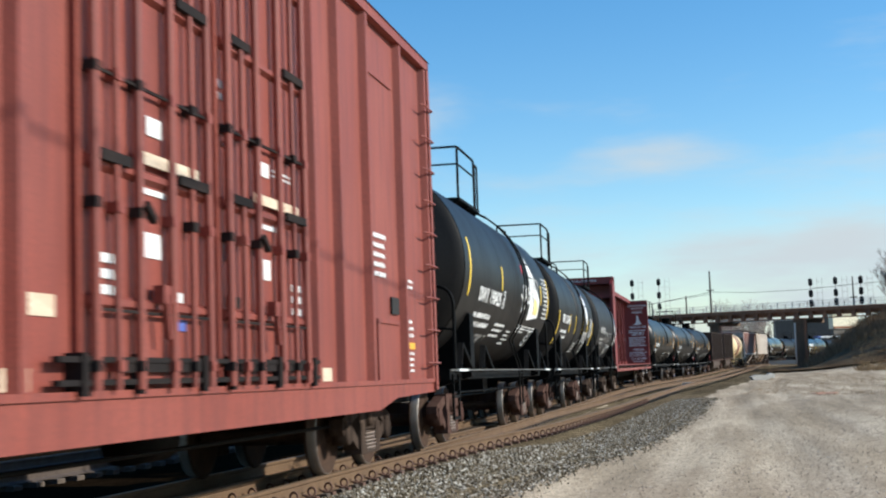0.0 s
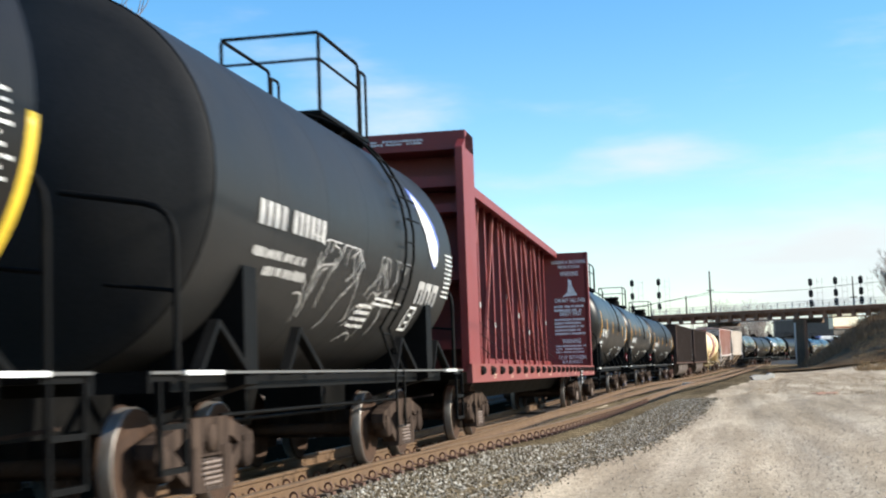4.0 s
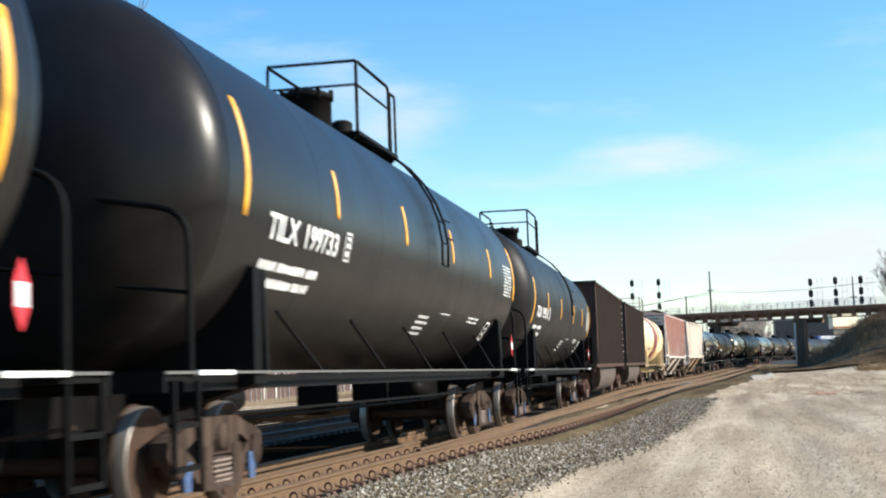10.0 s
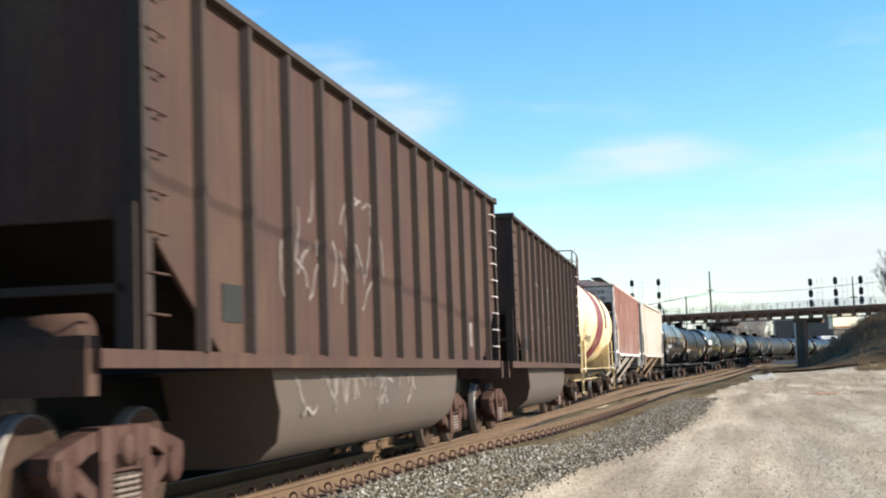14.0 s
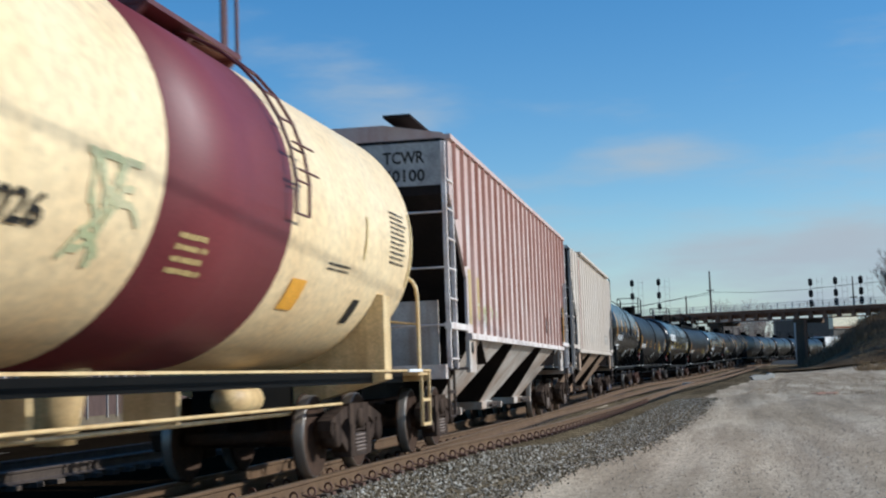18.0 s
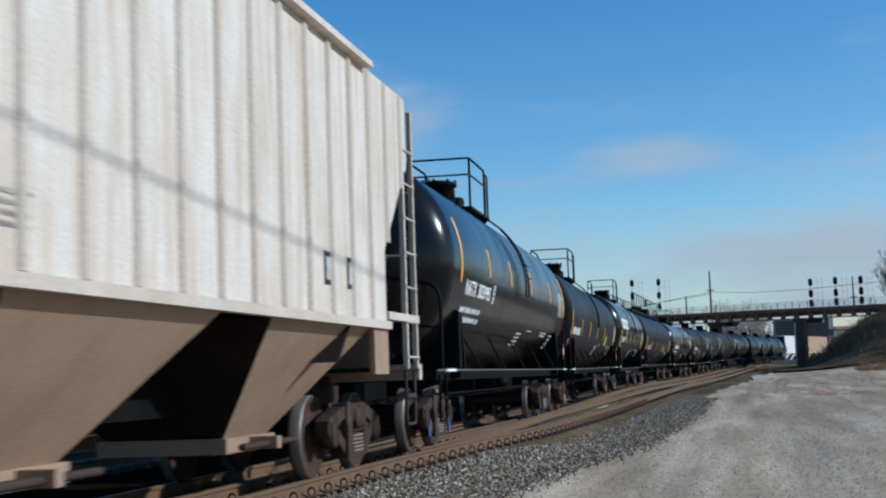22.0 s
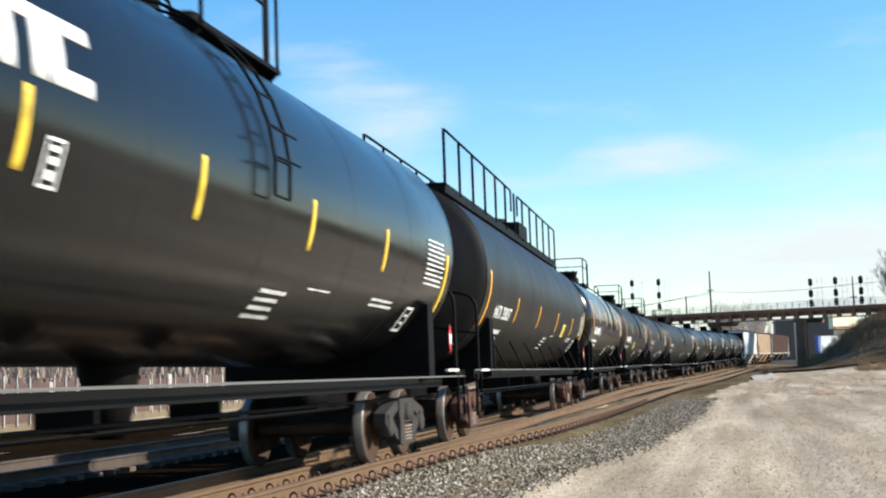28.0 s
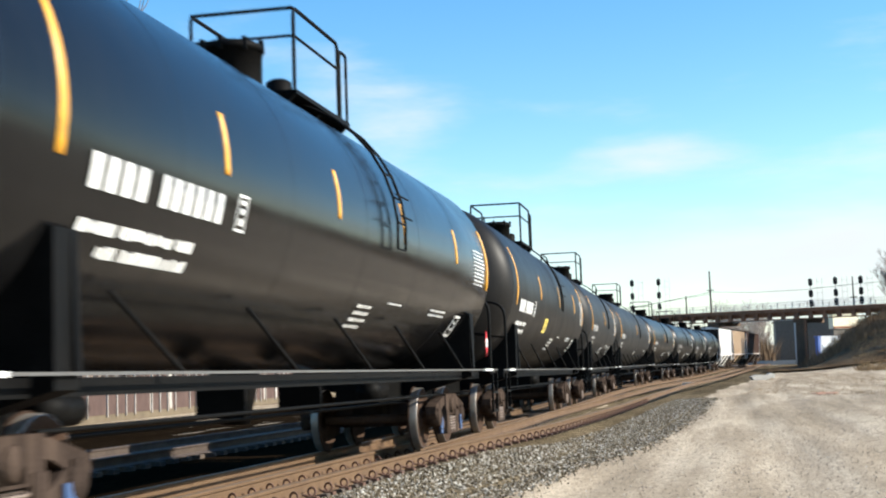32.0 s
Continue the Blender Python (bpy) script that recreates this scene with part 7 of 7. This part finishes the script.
# ---- fence on its ochre wall, beyond the tracks ----
fence = thing("board_fence", "weathered board fence on an ochre wall", "fence")
FENCE = lambda y: -24.6 - 0.06 * (y - 55)
for y in np.arange(38, 124, 1.2):
    x0, x1 = FENCE(y), FENCE(y + 1.2)
    z = float(ground_z(x0, y))
    part("wall_block", Shape().add([(x0, y, z - 0.3), (x1, y + 1.19, z - 0.3), (x1, y + 1.19, z + 0.42), (x0, y, z + 0.42), (x0 - 0.3, y, z - 0.3), (x1 - 0.3, y + 1.19, z - 0.3), (x1 - 0.3, y + 1.19, z + 0.42), (x0 - 0.3, y, z + 0.42)], [(0, 1, 2, 3), (7, 6, 5, 4), (3, 2, 6, 7), (0, 3, 7, 4), (1, 5, 6, 2)]), OCHRE_WALL, fence)
    if int(y / 1.2) % 5:
        part("fence_post", Shape().box(x0 + 0.02, x0 + 0.10, y - 0.035, y + 0.035, z + 0.3, z + 2.4), FENCE_POST, fence)
for y in np.arange(38, 124, 0.42):
    x0 = FENCE(y)
    z = float(ground_z(x0, y))
    h = 2.2 + 0.12 * math.sin(y * 7.3)
    part("fence_board", Shape().box(x0 - 0.03, x0 + 0.01, y + 0.01, y + 0.40, z + 0.42, z + h), FENCE_WOOD if math.sin(y * 12.9) < 0.97 else FENCE_POST, fence)

strip("yard_ground", -24.5, -9.3, -40, 300, 3.0, CINDER, "near-black cinder ground beside the tracks", category="ground")
strip("leaf_litter", -140, -25.2, -40, 420, 8.0, ground_paint("brown leaf litter", ((0.11, 0.075, 0.05), (0.17, 0.12, 0.08), (0.22, 0.165, 0.115)), stone=3.0, scale=0.1), "brown leaf litter under bare trees", lift=0.03, category="ground")
strip("weedy_bank", 5.4, 60, 156, 260, 6.0, ground_paint("dry weedy earth", ((0.07, 0.046, 0.028), (0.12, 0.08, 0.048), (0.18, 0.125, 0.075)), stone=3.0, scale=0.2), "dry brown weeds on the bank", lift=0.25, category="ground")
puddle = tagged(part("puddle", Shape().prism([(-9.6 + 1.5 * math.cos(k * math.pi / 8), 34 + 4.5 * math.sin(k * math.pi / 8)) for k in range(16)], "z", -0.60, -0.505), WATER), "still shallow puddle on the cinders", "water", kind="structure")

# ---- white concrete block and litter by the side track ----
rock = thing("concrete_block", "broken white concrete block beside the rails", "concrete block", at=pose(7.3, 124.0, float(ground_z(7.3, 124.0)) + 0.02, 0, 0, 20))
part("slab", Shape().prism([(-0.75, 0.0), (0.7, 0.0), (0.85, 0.26), (0.5, 0.42), (-0.4, 0.46), (-0.9, 0.30)], "y", -0.35, 0.35), FENCE_PALE, rock)
part("chunk", Shape().prism([(0.5, 0.40), (1.15, 0.1), (1.3, 0.42), (0.9, 0.62)], "y", -0.25, 0.2), FENCE_PALE, rock)
tie = thing("white_marker", "small white marker block between the rails", "marker", at=pose(2.25, 88.0, float(line_z(88)) - 0.18))
part("body", Shape().prism([(-0.4, 0), (0.4, 0), (0.34, 0.15), (-0.34, 0.15)], "y", -0.2, 0.2), FENCE_PALE, tie)
mark_at = (9.4, 67.0)
spray = thing("spray_mark", "faded red sprayed mark on the gravel", "paint mark", at=pose(mark_at[0], mark_at[1], float(ground_z(*mark_at)) + 0.03))
part("patch", Shape().prism([((0.55 + 0.2 * math.sin(k * 2.3)) * math.cos(k * math.pi / 7), (1.6 + 0.5 * math.sin(k * 1.7)) * math.sin(k * math.pi / 7)) for k in range(14)], "z", -0.02, 0.004), paint("faded red spray", (0.50, 0.22, 0.15), 0.9, second=(0.44, 0.34, 0.25), amount=1.0, scale=3.0, bump=0.0, spec=0.0), spray)
stick = thing("stick", "short dark stick on the gravel", "stick", at=pose(5.62, 15.3, float(ground_z(5.62, 15.3)) + 0.03))
part("shaft", Shape().pipe([(-0.05, -0.02, 0), (0.0, 0.0, 0.012), (0.07, 0.02, 0.0)], 0.012, 6), POLE_WOOD, stick)


# ---- bare trees ----
def tree_parts(seed, height, spread, twigs):
    rng = random.Random(seed)
    trunk, crown = Shape(), Shape()

    def limb(p, d, length, r, depth):
        pts, q, dd = [p], p, d
        n = 4 if depth < 2 else 3
        for _ in range(n):
            dd = (dd + Vector((rng.uniform(-1, 1), rng.uniform(-1, 1), rng.uniform(-0.4, 0.9))) * 0.22).normalized()
            q = q + dd * length / n
            pts.append(q)
        (trunk if depth < 2 else crown).pipe(pts, r, 6 if depth == 0 else 4 if depth < 2 else 3, r1=r * 0.45)
        if depth >= 4:
            return
        kids = (8, 6, 5, twigs)[depth]
        for k in range(kids):
            f = rng.uniform(0.35, 1.0)
            i = min(int(f * n), n - 1)
            base = pts[i].lerp(pts[i + 1], f * n - i)
            a = rng.uniform(0, 6.28)
            out = Vector((math.cos(a), math.sin(a), rng.uniform(0.1, 1.0))).normalized()
            nd = (dd * 0.55 + out * spread).normalized()
            limb(base, nd, length * rng.uniform(0.42, 0.66), max(r * 0.45, 0.03), depth + 1)

    limb(Vector((0, 0, 0)), Vector((0, 0, 1)), height * 0.55, height * 0.014, 0)
    return trunk, crown


def make_tree(seed, height, spread, twigs, label):
    t = thing("bare_tree", label, "tree", group="bare trees")
    a, b = tree_parts(seed, height, spread, twigs)
    part("trunk", a, BARK, t)
    part("crown", b, TWIG, t, "bare branching twigs")
    return t


models = [make_tree(61, 17, 0.75, 3, "tall bare grey brown tree in early spring"), make_tree(62, 14, 0.9, 4, "bare spreading tree in early spring"), make_tree(63, 19, 0.65, 3, "tall slim bare tree in early spring")]
spots = random.Random(77)
placed = []
for k in range(130):
    y = 66 + 130 * ((k + spots.uniform(0, 1)) / 130) ** 1.2
    x = -27 - 0.06 * (y - 55) - spots.uniform(1, 22)
    placed.append((x, y, spots.uniform(0.85, 1.3) * (1.0 if y < 130 else 0.85)))
for x, y, f in ((27.5, 170, 0.34), (30.5, 172, 0.5), (33, 176, 0.6), (29, 182, 0.42), (27.2, 164, 0.25), (36, 170, 0.7), (31.5, 162, 0.4), (26.8, 186, 0.6), (25.6, 188, 0.42), (29.5, 176, 0.55), (34, 166, 0.6), (27.6, 178, 0.4), (38, 178, 0.8), (32, 186, 0.6), (28.3, 188, 0.7), (30.2, 190, 0.8), (27.4, 191, 0.6), (26.2, 183, 0.5)):
    placed.append((x, y, f))
for k in range(16):
    y = 310 + 50 * spots.random()
    placed.append((ray_x(1270 + 70 * k / 15.0, y), y - 20, spots.uniform(0.5, 0.75)))
used = set()
for k, (x, y, f) in enumerate(placed):
    i = spots.randrange(3)
    m = pose(x, y, float(ground_z(x, y)) - 0.1, spots.uniform(-3, 3), spots.uniform(-3, 3), spots.uniform(0, 360))
    if i not in used:
        used.add(i)
        t = models[i]
        t.matrix_basis = m
    else:
        t = copy_thing(models[i], m)
    t.scale = (f, f, f)


# ---- brush and dead grass ----
def tufts(name, spots_, count, height, mat, label, seed, blades=9, spread=0.25, lean=0.5):
    """Thin upright blades in clumps, one sheet of loose growth."""
    rng = np.random.default_rng(seed)
    v, f = [], []
    for _ in range(count):
        x, y = spots_(rng)
        z = float(ground_z(x, y))
        for _ in range(blades):
            bx, by = x + rng.normal(0, spread), y + rng.normal(0, spread)
            h = height * rng.uniform(0.4, 1.1)
            a = rng.uniform(0, 6.28)
            w = 0.012 + 0.012 * height
            dx, dy = lean * h * rng.normal(0, 0.5), lean * h * rng.normal(0, 0.5)
            o = len(v)
            c, s = math.cos(a) * w, math.sin(a) * w
            v += [(bx - c, by - s, z - 0.05), (bx + c, by + s, z - 0.05), (bx + dx * 0.4 + c * 0.7, by + dy * 0.4 + s * 0.7, z + h * 0.6), (bx + dx * 0.4 - c * 0.7, by + dy * 0.4 - s * 0.7, z + h * 0.6), (bx + dx, by + dy, z + h)]
            f += [(o, o + 1, o + 2, o + 3), (o + 3, o + 2, o + 4)]
    me = bpy.data.meshes.new(name)
    me.from_pydata(v, [], f)
    me.materials.append(mat)
    return tagged(new(name, me), label, "plants", kind="stuff")


def bank_spot(rng):
    y = rng.uniform(145, 182)
    u = rng.uniform(15.5, 30)
    return float(line_x(y)) + u, y


def brush_spot(rng):
    y = rng.uniform(172, 198)
    u = 10.5 + 22 * rng.uniform(0, 1)
    return float(line_x(y)) + u, y


def wood_spot(rng):
    y = rng.uniform(45, 190)
    return -29 - 0.06 * (y - 55) - rng.uniform(0, 1) ** 1.5 * 26, y


def far_spot(rng):
    y = rng.uniform(285, 320)
    return ray_x(rng.uniform(1225, 1345), y), y


tufts("dead_grass", bank_spot, 2200, 0.55, DEAD_GRASS, "tall dead grass and weeds on the bank", 21)
def verge_spot(rng):
    y = 62 + 85 * rng.uniform(0, 1)
    return float(line_x(y)) + 7.2 + 9 * rng.uniform(0, 1), y


tufts("verge_grass", verge_spot, 800, 0.08, DEAD_GRASS, "sparse dry grass in the gravel", 25, 6, 0.3, 0.9)
tufts("brush", brush_spot, 1900, 1.3, BRUSH, "tangled bare brush on the bank", 22, 12, 0.7, 0.7)
tufts("undergrowth", wood_spot, 1700, 3.8, UNDERGROWTH, "bare undergrowth along the wood's edge", 23, 10, 0.8, 0.6)
tufts("far_brush", far_spot, 500, 6.0, BRUSH, "dark bare thicket beyond the bridge", 24, 12, 1.2, 0.5)


# ---- what moves: the train rolls towards the camera and past it ----
SPEED = 9.353


def motions():
    times = [0.0, 0.25, 0.5] + [float(t) for t in range(1, 33)]
    lead = {0.0: 0.4, 0.25: 0.3, 0.5: 0.05}
    for car, s, half in TRAIN:
        walk(car, [(t, car_pose(s - SPEED * t - lead.get(t, 0.0), half)) for t in times])
    where = {car: s for car, s, half in TRAIN}
    for w, car, off, local in WHEELSETS:
        s = where[car] + off
        t0, t1 = max(0.0, (s - 34) / SPEED), min(32.0, (s - 4) / SPEED)
        rows = [(0.0, pose(0, local, WHEEL_R))]
        if t1 > t0 + 0.2:
            f0, f1 = math.ceil(t0 * FPS), math.floor(t1 * FPS)
            for f in range(max(f0, 2), f1, 2):
                rows.append((f / FPS, pose(0, local, WHEEL_R, math.degrees(SPEED * (f - f0) / FPS / WHEEL_R))))
        if rows[-1][0] < 31.9:
            rows.append((32.0, rows[-1][1]))
        walk(w, rows)


motions()
